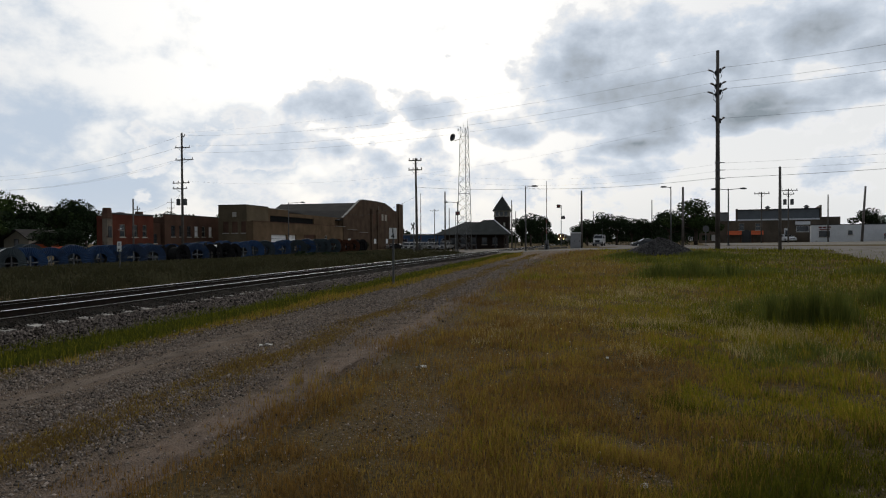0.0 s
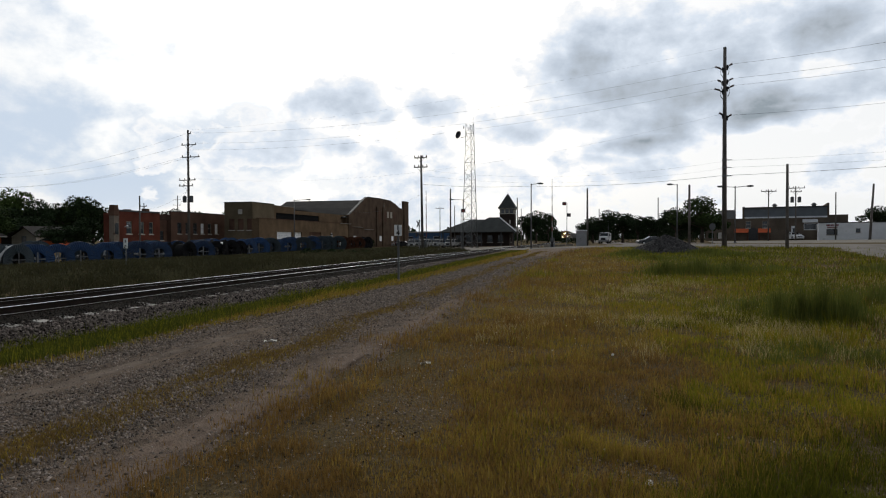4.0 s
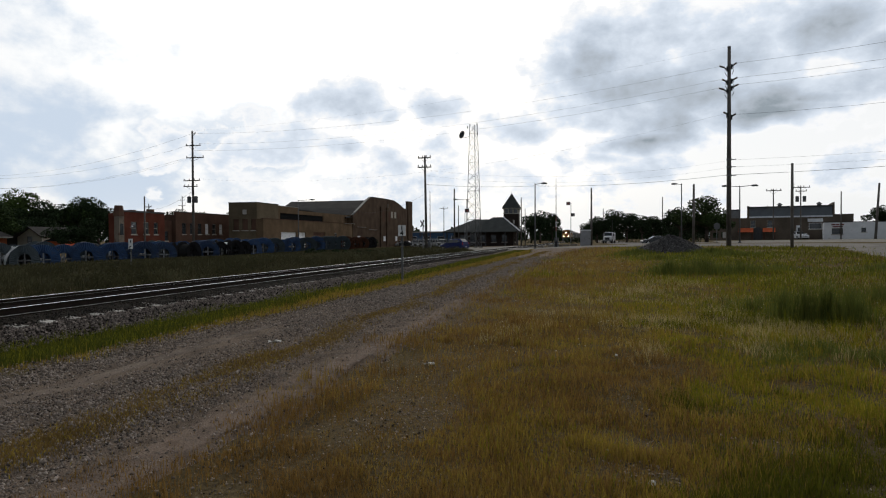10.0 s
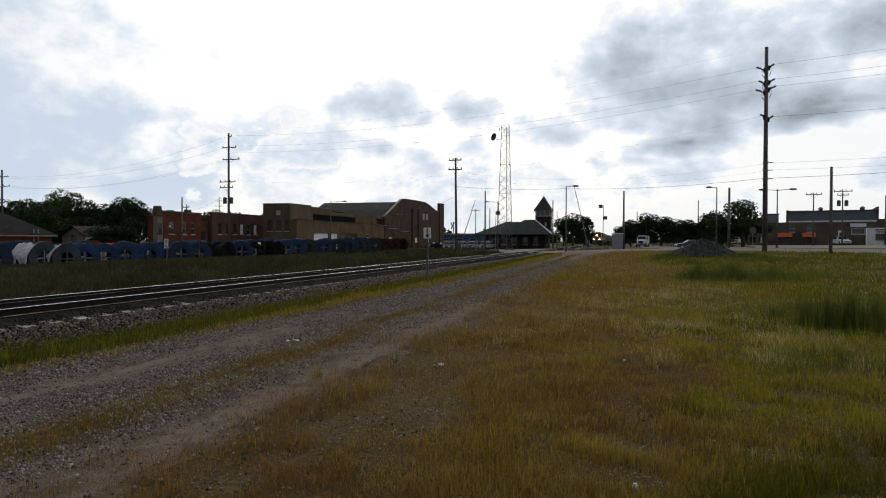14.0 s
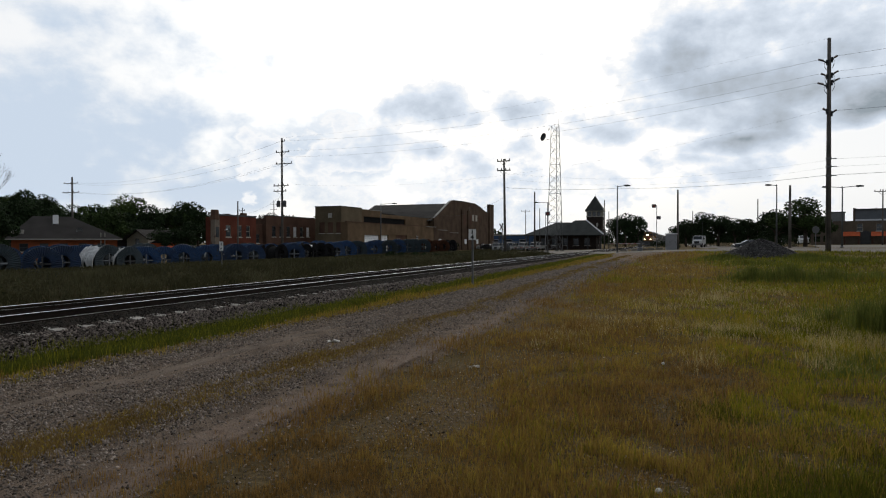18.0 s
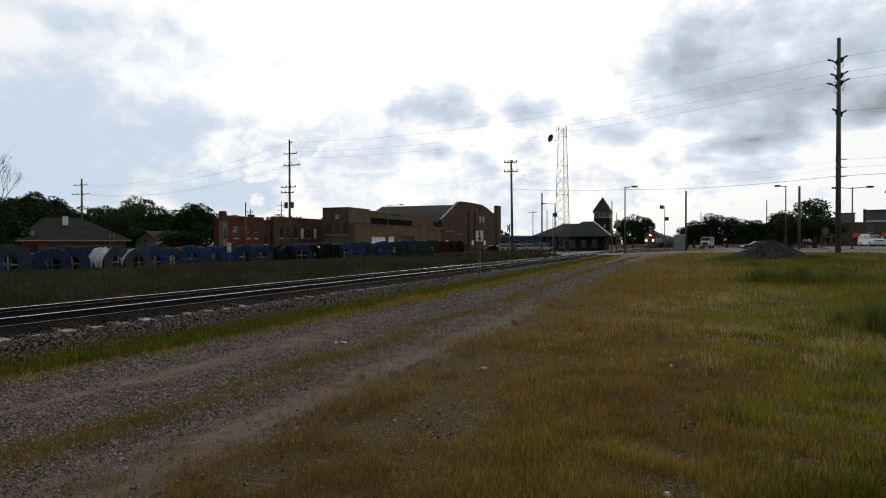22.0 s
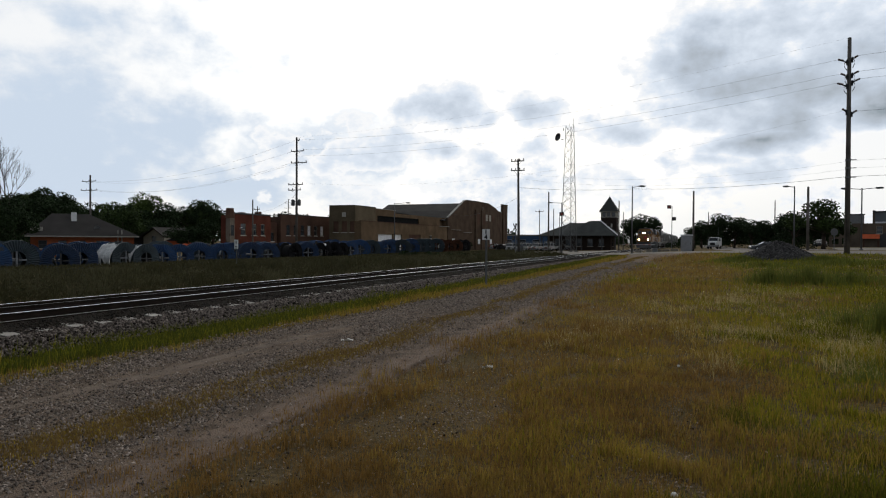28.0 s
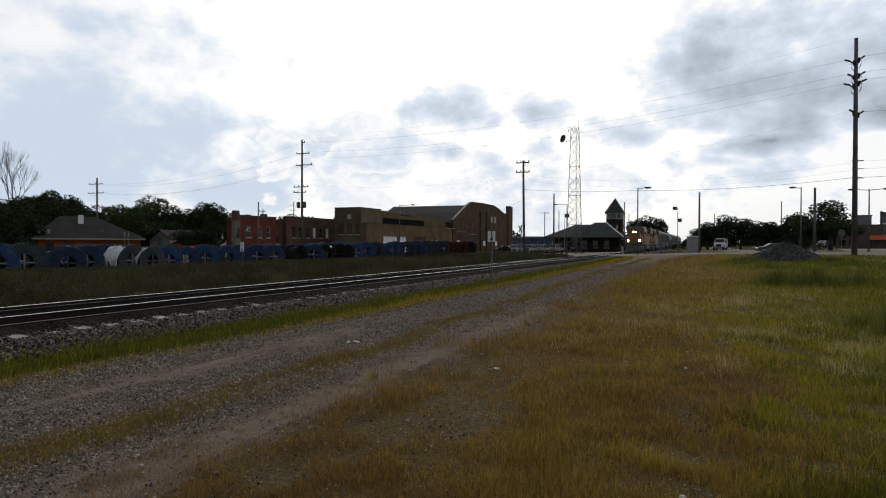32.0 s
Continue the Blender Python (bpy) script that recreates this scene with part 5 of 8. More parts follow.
# ---- cable reels ----
def reel_parts(rad=1.05, width=1.1):
    """Meshes for one reel, lying with its axle along y, hub at the origin."""
    fl = solid()
    n = 44
    # corrugated disc: ribs pressed into the outer ring
    for side in (0, 1):
        y_out, y_in = (0.0, 0.05)
        prof = [(0.40, 0.0), (0.44, 0.02), (0.48, 0.0), (rad * 0.95, 0.0), (rad, 0.03), (rad, -0.06), (rad * 0.96, -0.06)]
    ring = []
    for k in range(n * 2):
        a = k / (n * 2) * math.tau
        rib = 0.035 if k % 2 == 0 else 0.0
        ring.append([(r * math.cos(a), -d - (rib if 0.52 < r < rad * 0.97 else 0), r * math.sin(a)) for r, d in ((0.45, -0.05), (0.45, 0.03), (0.53, 0.02), (rad * 0.95, 0.015), (rad * 0.99, 0.04), (rad, -0.05), (0.45, -0.05))])
    m = len(ring[0])
    for r in ring:
        fl.v += r
    t = n * 2
    fl.f = [(k * m + i, ((k + 1) % t) * m + i, ((k + 1) % t) * m + i + 1, k * m + i + 1) for k in range(t) for i in range(m - 1)]
    drum = solid()
    drum.lathe([(0.50, 0.0), (0.62, 0.0), (0.62, width), (0.50, width)], 24, pose(0, 0.055, 0, -90, 0, 0))
    wrap = solid()
    wrap.lathe([(0.63, 0.0), (rad * 0.74, 0.0), (rad * 0.76, 0.06), (rad * 0.76, width - 0.12), (rad * 0.74, width - 0.06), (0.63, width - 0.06)], 28, pose(0, 0.085, 0, -90, 0, 0))
    wrap.smooth = True
    cross = solid().box(-0.47, 0.47, -0.03, 0.03, -0.04, 0.04).box(-0.045, 0.045, -0.034, 0.034, -0.47, 0.47)
    hub = solid().lathe([(0.0, 0.0), (0.10, 0.0), (0.10, width + 0.1), (0.0, width + 0.1)], 12, pose(0, -0.03, 0, -90, 0, 0))
    return fl, drum, wrap, cross, hub


REEL_CROSS = mat("grey_brace", (0.085, 0.092, 0.10), 0.6, var=0.3, obj=0.9)
REEL = reel_parts()
REEL_MESH = {}


def reel_mesh(i, material, name):
    key = (i, material.name)
    if key not in REEL_MESH:
        REEL_MESH[key] = REEL[i].mesh(name, material)
    return REEL_MESH[key]


def torn_cover(seed):
    """A ragged plastic sheet hanging over the rims on one side."""
    rnd = random.Random(seed)
    s = solid()
    n, m = 9, 16
    for j in range(m):
        a0 = radians(118 + rnd.uniform(-8, 8))
        a1 = radians(200 + rnd.uniform(-30, 22))
        for i in range(n):
            u = i / (n - 1)
            a = a0 + (a1 - a0) * u
            r = 1.07 + rnd.uniform(-0.03, 0.03) + 0.35 * max(0, u - 0.35)
            s.v.append((r * math.cos(a), -0.10 + 1.40 * j / (m - 1) + rnd.uniform(-0.02, 0.02), r * math.sin(a)))
    s.f = [(j * n + i, j * n + i + 1, (j + 1) * n + i + 1, (j + 1) * n + i) for j in range(m - 1) for i in range(n - 1)]
    return s.mesh("torn_cover", TARP)


def cable_reel(x, y, turn, flange, wrap=None, scale=1.0, label=""):
    g = lv(x, y)
    r = thing("cable_reel", label, "cable reel", Matrix.Translation((x, y, g - 0.04)) @ pose(0, 0, 0, 0, 0, turn) @ Matrix.Scale(scale * 0.98, 4), "reels in the storage yard")
    up = pose(0, 0, 1.05)
    f1 = part("flange", reel_mesh(0, flange, "flange"), None, r, at=up)
    part("cross_brace", reel_mesh(3, REEL_CROSS if flange in (REEL_BLUE, REEL_GREY) else REEL_BLACK, "cross_brace"), None, f1)
    part("flange", reel_mesh(0, flange, "flange"), None, r, at=Matrix.Translation((0, 1.21, 1.05)) @ pose(0, 0, 0, 0, 0, 180))
    part("drum", reel_mesh(1, BLACK_METAL, "drum"), None, r, at=up)
    if wrap is not None:
        torn = label.endswith("torn white wrapping")
        part("cable_winding", reel_mesh(2, CABLE if torn else wrap, "cable_winding"), None, r, at=up)
        if torn:
            part("torn_cover", torn_cover(int(y * 10)), None, r, "torn white plastic cover", at=up)
    part("axle_tube", reel_mesh(4, BLACK_METAL, "axle_tube"), None, r, at=up)
    return r


WINDING = mat("pale_cable_winding", (0.80, 0.80, 0.79), 0.6, var=0.2, scale=2.2, fine=18)
KINDS = {
    "b": (REEL_BLUE, None, "blue steel cable reel with ribbed flanges, empty"),
    "c": (REEL_BLUE, CABLE, "blue steel cable reel wound with black cable"),
    "w": (REEL_BLUE, TARP, "blue steel cable reel under white wrapping"),
    "g": (REEL_GREY, None, "faded grey-blue cable reel with ribbed flanges"),
    "t": (REEL_GREY, TARP, "grey cable reel under torn white wrapping"),
    "k": (REEL_BLACK, CABLE, "black cable reel wound with cable"),
    "m": (REEL_BLACK, WINDING, "black cable reel with pale winding"),
    "r": (REEL_RUST, CABLE, "rust-brown cable reel with dark winding"),
}


def reel_yard():
    rnd = random.Random(11)
    # front line, from south to north
    front = [(22.6, "b"), (24.0, "c"), (25.8, "g"), (28.4, "b"), (30.1, "b"), (33.8, "t"), (35.3, "t"), (37.2, "b"), (38.9, "b"), (40.8, "b"), (43.5, "c"), (47.2, "w"), (49.4, "b"), (51.4, "m"), (54.6, "k"), (56.2, "b"), (58.4, "k"), (60.0, "m"),
             (61.8, "k"), (63.1, "k"), (65.4, "w"), (67.8, "w"), (70.7, "g"), (75.1, "b"), (79.2, "g"), (82.5, "b"), (85.1, "g"), (88.2, "g"), (91.3, "g"), (93.6, "r"), (97.3, "r"), (100.7, "r"), (104.6, "k")]
    for i, (y, k) in enumerate(front):
        fl, wr, lab = KINDS[k]
        x = -39.0 + rnd.uniform(-0.3, 0.3)
        view = math.degrees(math.atan2(-x, y))
        cable_reel(x, y, view + rnd.uniform(2, 16) + (24 if k == "t" else 70 if k == "m" else 40 if k == "k" else rnd.uniform(0, 25) if k == "w" else 0), fl, wr, rnd.uniform(1.13, 1.22) - (0.08 if 28 < y < 64 else 0), lab)
    for row, x0, step in ((1, -42.5, 2.9), (2, -46.0, 3.3)):
        y = 21.0 + row
        while y < (80 if row == 2 else 100):
            k = rnd.choice("bbbgcwcbg" if y < 95 else "brrkg")
            fl, wr, lab = KINDS[k]
            x = x0 + rnd.uniform(-0.6, 0.6)
            cable_reel(x, y, math.degrees(math.atan2(-x, y)) + rnd.uniform(-20, 40), fl, wr, rnd.uniform(1.02, 1.18), lab)
            y += step * rnd.uniform(0.8, 1.35)


reel_yard()


# ---- road vehicles ----
TYRE = mat("tyre_rubber", (0.02, 0.02, 0.02), 0.85, var=0.2, bump=0.1)
RIM = mat("alloy_rim", (0.45, 0.46, 0.47), 0.35, 0.8, var=0.1, bump=0)
CAR_GLASS = mat("tinted_car_glass", (0.012, 0.014, 0.016), 0.06, var=0.1, bump=0, spec=0.8)
HEADLAMP = mat("headlamp_lens", (0.7, 0.7, 0.7), 0.15, var=0.05, bump=0)
TAIL = mat("tail_lamp_lens", (0.35, 0.02, 0.02), 0.2, var=0.1, bump=0)
PLATE = mat("plain_plate", (0.55, 0.56, 0.58), 0.6, var=0.05, bump=0)


def paint(name, col):
    return mat(name, col, 0.3, 0.1, var=0.06, scale=1.5, fine=20, bump=0.02, spec=0.4)


def loft(sections, n_top=2):
    """Body skin over stations along y: each is (y, half width low, half width high, z low, z high) with rounded shoulders."""
    s = solid()
    ring = []
    for (y, wl, wh, zl, zh) in sections:
        zm = zl + (zh - zl) * 0.55
        pts = [(-wl * 0.92, zl), (-wl, zl + 0.1), (-(wl * 0.4 + wh * 0.6) - 0.01, zm), (-wh, zh - 0.06), (-wh * 0.9, zh)]
        pts = pts + [(-a, b) for a, b in reversed(pts)]
        ring.append([(a, y, b) for a, b in pts])
    m = len(ring[0])
    for r in ring:
        s.v += r
    for i in range(len(ring) - 1):
        s.f += [(i * m + k, i * m + (k + 1) % m, (i + 1) * m + (k + 1) % m, (i + 1) * m + k) for k in range(m)]
    s.f += [tuple(range(m)), tuple((len(ring) - 1) * m + k for k in reversed(range(m)))]
    s.smooth = False
    return s


def car(name, label, category, kind, body_mat, m):
    """A road vehicle, nose to -y, standing on z=0."""
    c = thing(name, label, category, m)
    if kind == "van":
        L, W, wb, r = 4.75, 0.95, 3.0, 0.33
        low = [(-2.38, 0.72, 0.62, 0.32, 0.72), (-2.25, 0.88, 0.78, 0.22, 0.86), (-1.6, W, 0.86, 0.2, 1.0), (-1.15, W, 0.90, 0.2, 1.08), (1.9, W, 0.92, 0.2, 1.12), (2.28, 0.92, 0.88, 0.24, 1.1), (2.38, 0.86, 0.8, 0.34, 1.0)]
        cab = [(-1.30, 0.84, 0.80, 1.02, 1.10), (-0.45, 0.88, 0.70, 1.04, 1.66), (0.3, 0.89, 0.71, 1.06, 1.75), (1.7, 0.89, 0.71, 1.08, 1.74), (2.32, 0.87, 0.72, 1.06, 1.16)]
        side = [(-1.02, 1.14, -0.42, 1.58), (-0.36, 1.14, 0.62, 1.62), (0.70, 1.14, 1.52, 1.62), (1.60, 1.16, 2.0, 1.58)]
    elif kind == "suv":
        L, W, wb, r = 4.7, 0.94, 2.75, 0.36
        low = [(-2.35, 0.78, 0.7, 0.36, 0.95), (-2.2, 0.9, 0.82, 0.28, 1.06), (-1.2, W, 0.88, 0.26, 1.14), (1.9, W, 0.9, 0.26, 1.16), (2.35, 0.86, 0.82, 0.36, 1.1)]
        cab = [(-1.2, 0.86, 0.82, 1.1, 1.16), (-0.5, 0.88, 0.70, 1.12, 1.72), (1.8, 0.88, 0.72, 1.12, 1.76), (2.3, 0.86, 0.74, 1.1, 1.2)]
        side = [(-0.95, 1.2, -0.3, 1.64), (-0.24, 1.2, 0.7, 1.66), (0.78, 1.2, 1.8, 1.64)]
    else:
        L, W, wb, r = 4.6, 0.9, 2.7, 0.32
        low = [(-2.3, 0.72, 0.64, 0.3, 0.66), (-2.15, 0.86, 0.78, 0.22, 0.78), (-0.9, W, 0.86, 0.2, 0.92), (1.4, W, 0.86, 0.2, 0.95), (2.15, 0.86, 0.8, 0.24, 0.94), (2.3, 0.78, 0.72, 0.34, 0.84)]
        cab = [(-1.0, 0.8, 0.76, 0.9, 0.96), (-0.2, 0.82, 0.62, 0.92, 1.40), (0.7, 0.82, 0.62, 0.92, 1.42), (1.6, 0.8, 0.7, 0.92, 1.0)]
        side = [(-0.68, 1.0, -0.05, 1.33), (0.02, 1.0, 1.05, 1.33)]
    body = part("body", loft(low), body_mat, c)
    roof = part("cabin", loft(cab), body_mat, c)
    for sx in (-1, 1):
        for (ya, za, yb, zb) in side:
            w0 = max(p[1] for p in cab) * 1.0 + 0.012
            w1 = cab[1][2] + 0.035
            part("side_window", solid().face([(sx * w0, ya - 0.04 if ya == side[0][0] else ya, za), (sx * w0, yb, za), (sx * w1, yb - (0.16 if yb == side[-1][2] and kind != "sedan" else 0.02), zb), (sx * w1, ya + (0.45 if ya == side[0][0] else 0.02), zb)]), CAR_GLASS, roof)
    # windscreen and rear window lie on the slopes
    (y0, a0, b0, _, z0), (y1, a1, b1, _, z1) = cab[0], cab[1]
    part("windscreen", solid().face([(-b0 * 0.9, y0 + 0.05 - 0.02, z0 + 0.03), (b0 * 0.9, y0 + 0.03, z0 + 0.03), (b1 * 0.86, y1 - 0.04, z1 - 0.01), (-b1 * 0.86, y1 - 0.04, z1 - 0.01)]), CAR_GLASS, roof)
    (y0, a0, b0, _, z0), (y1, a1, b1, _, z1) = cab[-1], cab[-2]
    part("rear_window", solid().face([(-b0 * 0.88, y0 + 0.0, z0 + 0.06), (b0 * 0.88, y0, z0 + 0.06), (b1 * 0.84, y1 + 0.06, z1 - 0.02), (-b1 * 0.84, y1 + 0.06, z1 - 0.02)]), CAR_GLASS, roof)
    for sx in (-1, 1):
        for sy in (-1, 1):
            hub = Matrix.Translation((sx * (W - 0.1), sy * wb / 2 + (0.02 if kind == "van" else 0), r)) @ pose(0, 0, 0, 0, 90 * sx, 0)
            wh = part("wheel", solid().lathe([(0.0, 0.05), (r * 0.62, 0.05), (r * 0.62, 0.0)], 14), BLACK_METAL, c, at=hub)
            part("tyre", solid().lathe([(r * 0.62, -0.1), (r * 0.95, -0.1), (r, -0.05), (r, 0.07), (r * 0.95, 0.115), (r * 0.64, 0.115), (r * 0.62, 0.05)], 18), TYRE, wh)
            part("rim", solid().lathe([(0.0, 0.10), (r * 0.18, 0.105), (r * 0.55, 0.075), (r * 0.63, 0.108)], 14), RIM, wh)
        part("headlight", solid().box(sx * 0.62 - 0.16, sx * 0.62 + 0.16, low[0][0] + 0.0, low[0][0] + 0.12, low[0][4] - 0.14, low[0][4] + 0.02), HEADLAMP, c)
        part("tail_light", solid().box(sx * (W - 0.16) - 0.07, sx * (W - 0.16) + 0.07, low[-1][0] - 0.12, low[-1][0] + 0.02, low[-1][4] - 0.2, low[-1][4] + 0.12), TAIL, c)
        part("mirror", solid().box(sx * (W + 0.02) - 0.08, sx * (W + 0.02) + 0.08, -0.95, -0.83, low[3][4] - 0.02, low[3][4] + 0.14), body_mat, c)
    part("front_bumper", solid().prism([(-0.74, low[0][0] - 0.06), (0.74, low[0][0] - 0.06), (0.86, low[0][0] + 0.2), (-0.86, low[0][0] + 0.2)], "z", 0.3, 0.52), body_mat, c)
    part("rear_bumper", solid().prism([(-0.84, low[-1][0] - 0.2), (0.84, low[-1][0] - 0.2), (0.78, low[-1][0] + 0.07), (-0.78, low[-1][0] + 0.07)], "z", 0.32, 0.56), body_mat, c)
    part("grille", solid().box(-0.4, 0.4, low[0][0] - 0.02, low[0][0] + 0.05, low[0][4] - 0.14, low[0][4] - 0.02), BLACK_METAL, c)
    part("number_plate", solid().box(-0.22, 0.22, low[-1][0] + 0.075, low[-1][0] + 0.09, 0.4, 0.52), PLATE, c)
    return c


def stand(x, y, heading, lift=0.035):
    """Pose of a vehicle whose nose points to the heading (degrees, 0 = -y), on the road's slope."""
    dx, dy = math.sin(radians(heading)), -math.cos(radians(heading))
    a, b = lv(x + dx * 1.4, y + dy * 1.4), lv(x - dx * 1.4, y - dy * 1.4)
    pitch = math.degrees(math.atan2(a - b, 2.8))
    return pose(x, y, (a + b) / 2 + lift, 0, 0, heading) @ pose(0, 0, 0, -pitch, 0, 0)


VAN = car("minivan", "dark blue minivan driving over the crossing", "minivan", "van", mat("dark_blue_car_paint", (0.004, 0.013, 0.085), 0.4, 0.0, var=0.06, scale=1.5, fine=20, bump=0.02, spec=0.25), stand(20.5, 66, -60))
VAN.scale = (0.9, 0.9, 0.9)
WHITE_SUV = car("white_suv", "white estate car driving along the street", "car", "suv", paint("white_car_paint", (0.75, 0.76, 0.77)), stand(19, 128, -10))
DARK_CAR = car("dark_sedan", "dark grey saloon car waiting at the junction", "car", "sedan", paint("dark_grey_car_paint", (0.03, 0.032, 0.035)), stand(18, 112, 10))
car("parked_car", "silver-grey saloon parked behind the stone heap", "car", "sedan", paint("silver_car_paint", (0.06, 0.063, 0.067)), stand(8.9, 112.0, -80))
car("parked_car", "white saloon parked before the brick shops", "car", "sedan", MATS["white_car_paint"], stand(35.2, 127.6, 10))
car("parked_car", "dark saloon parked beside the white shop", "car", "suv", MATS["dark_grey_car_paint"], stand(48.2, 113.6, 85))
for x, y, h, nm in ((-49.5, 157, 60, "white"), (-47.5, 164, 70, "silver"), (-46.0, 150.0, 75, "dark_grey"), (-44.0, 171, 80, "silver")):
    car("parked_car", nm.replace("_", " ") + " car parked by the brick hall", "car", "sedan", MATS[nm + "_car_paint"], stand(x, y, h), )


FLEET_GREY = mat("dull_white_truck_paint", (0.17, 0.17, 0.165), 0.6, var=0.3, scale=1.5, fine=12, bump=0.05)


def pickup_truck(m, label, cab_col, big=False):
    """Service truck, nose to -y."""
    c = thing("service_truck" if big else "utility_pickup", label, "truck", m)
    k = 1.0 if big else 0.64
    part("hood", loft([(-3.1 * k, 0.85 * k, 0.75 * k, 0.6 * k, 1.35 * k), (-2.9 * k, 0.95 * k, 0.9 * k, 0.55 * k, 1.55 * k), (-1.6 * k, 1.05 * k, 1.0 * k, 0.5 * k, 1.7 * k)]), cab_col, c)
    cab = part("cab", loft([(-1.6 * k, 1.1 * k, 1.0 * k, 0.5 * k, 1.72 * k), (-1.2 * k, 1.12 * k, 0.92 * k, 0.5 * k, 2.55 * k), (0.3 * k, 1.12 * k, 0.95 * k, 0.5 * k, 2.6 * k), (0.35 * k, 1.1 * k, 0.93 * k, 0.5 * k, 2.5 * k)]), cab_col, c)
    part("windscreen", solid().face([(-0.9 * k, -1.62 * k, 1.78 * k), (0.9 * k, -1.62 * k, 1.78 * k), (0.85 * k, -1.26 * k, 2.48 * k), (-0.85 * k, -1.26 * k, 2.48 * k)]), CAR_GLASS, cab)
    for sx in (-1, 1):
        part("side_window", solid().face([(sx * 1.13 * k, -1.2 * k, 1.75 * k), (sx * 1.13 * k, 0.1 * k, 1.75 * k), (sx * 0.99 * k, 0.05 * k, 2.4 * k), (sx * 1.0 * k, -1.0 * k, 2.4 * k)]), CAR_GLASS, cab)
        part("headlight", solid().box(sx * 0.7 * k - 0.16, sx * 0.7 * k + 0.16, -3.16 * k, -3.05 * k, 1.0 * k, 1.25 * k), HEADLAMP, c)
        part("mirror", solid().box(sx * 1.3 * k - 0.1, sx * 1.3 * k + 0.1, -1.45 * k, -1.35 * k, 1.75 * k, 2.15 * k), BLACK_METAL, c)
        for y in (-2.2 * k, 2.2 * k):
            r = 0.5 * k
            wh = part("wheel", solid().lathe([(0.0, 0.06), (r * 0.55, 0.06), (r * 0.55, 0.0)], 14), RIM, c, at=Matrix.Translation((sx * 0.95 * k, y, r)) @ pose(0, 0, 0, 0, 90 * sx, 0))
            part("tyre", solid().lathe([(r * 0.55, -0.14), (r * 0.95, -0.14), (r, -0.08), (r, 0.1), (r * 0.95, 0.15), (r * 0.57, 0.15), (r * 0.55, 0.05)], 16), TYRE, wh)
    part("grille", solid().box(-0.5 * k, 0.5 * k, -3.14 * k, -3.05 * k, 0.85 * k, 1.4 * k), BLACK_METAL, c)
    part("bumper", solid().box(-1.05 * k, 1.05 * k, -3.3 * k, -3.1 * k, 0.5 * k, 0.8 * k), GALV, c)
    part("bed", solid().box(-1.1 * k, 1.1 * k, 0.42 * k, 3.3 * k, 0.75 * k, (2.45 if big else 1.5) * k), cab_col, c)
    if big:
        part("ladder_rack", solid().tube((-0.9, 0.5, 2.5), (-0.9, 3.2, 2.75), 0.04, n=6).tube((0.9, 0.5, 2.5), (0.9, 3.2, 2.75), 0.04, n=6), GALV, c)
        part("whip_aerial", solid().tube((0.7, 0.6, 2.5), (0.7, 0.6, 5.8), 0.025, 0.012, 5), GALV, c)
    else:
        part("tool_rack", solid().tube((-0.75, 0.35, 1.08), (-0.75, 0.35, 1.9), 0.04, n=5).tube((0.75, 0.35, 1.08), (0.75, 0.35, 1.9), 0.04, n=5).tube((-0.75, 0.35, 1.9), (0.75, 0.35, 1.9), 0.04, n=5), GALV, c)
    return c


pickup_truck(stand(2.1, 152.0, -8), "white service truck with a box body parked on the street", mat("service_white_paint", (0.46, 0.46, 0.46), 0.5, var=0.15, scale=1.5, fine=12, bump=0.05), True)
for x, y, h in ((-34.9, 118.0, 14), (-32.4, 119.5, 5), (-30.2, 120.5, -3), (-27.6, 119.0, 2), (-36.2, 127.5, 8), (-33.9, 128.5, -4), (-31.4, 127.2, 3), (-28.9, 128.3, -6)):
    pickup_truck(stand(x, y, h), "white utility pickup with racks parked by the depot", FLEET_GREY)


# ---- the train ----
ENGINE_YELLOW = mat("armour_yellow_paint", (0.235, 0.105, 0.022), 0.55, 0.0, var=0.12, scale=0.8, fine=12, bump=0.05, stain=(0.13, 0.06, 0.015), stain_at=0.58)
ENGINE_GREY = mat("engine_grey_paint", (0.085, 0.087, 0.09), 0.55, 0.1, var=0.2, scale=0.8, fine=12)
LAMP_WARM = mat("lit_headlamp", (1, 0.9, 0.7), 0.3, emit=((1.0, 0.74, 0.36), 12.0), bump=0)


def bogie(parent, y, axles):
    half = 1.0 if axles == 2 else 2.0
    b = part("bogie", solid().box(-1.15, -0.95, y - half - 0.6, y + half + 0.6, 0.45, 0.95).box(0.95, 1.15, y - half - 0.6, y + half + 0.6, 0.45, 0.95).box(-0.95, 0.95, y - 0.2, y + 0.2, 0.5, 0.9), BLACK_METAL, parent)
    for k in range(axles):
        yy = y - half + 2 * half * k / (axles - 1)
        for sx in (-1, 1):
            part("wheel", solid().lathe([(0.0, -0.06), (0.5, -0.06), (0.5, 0.0), (0.47, 0.07), (0.0, 0.07)], 18), RAIL_SIDE, b, at=Matrix.Translation((sx * 0.76, yy, 0.5)) @ pose(0, 0, 0, 0, 90 * sx, 0))
    return b


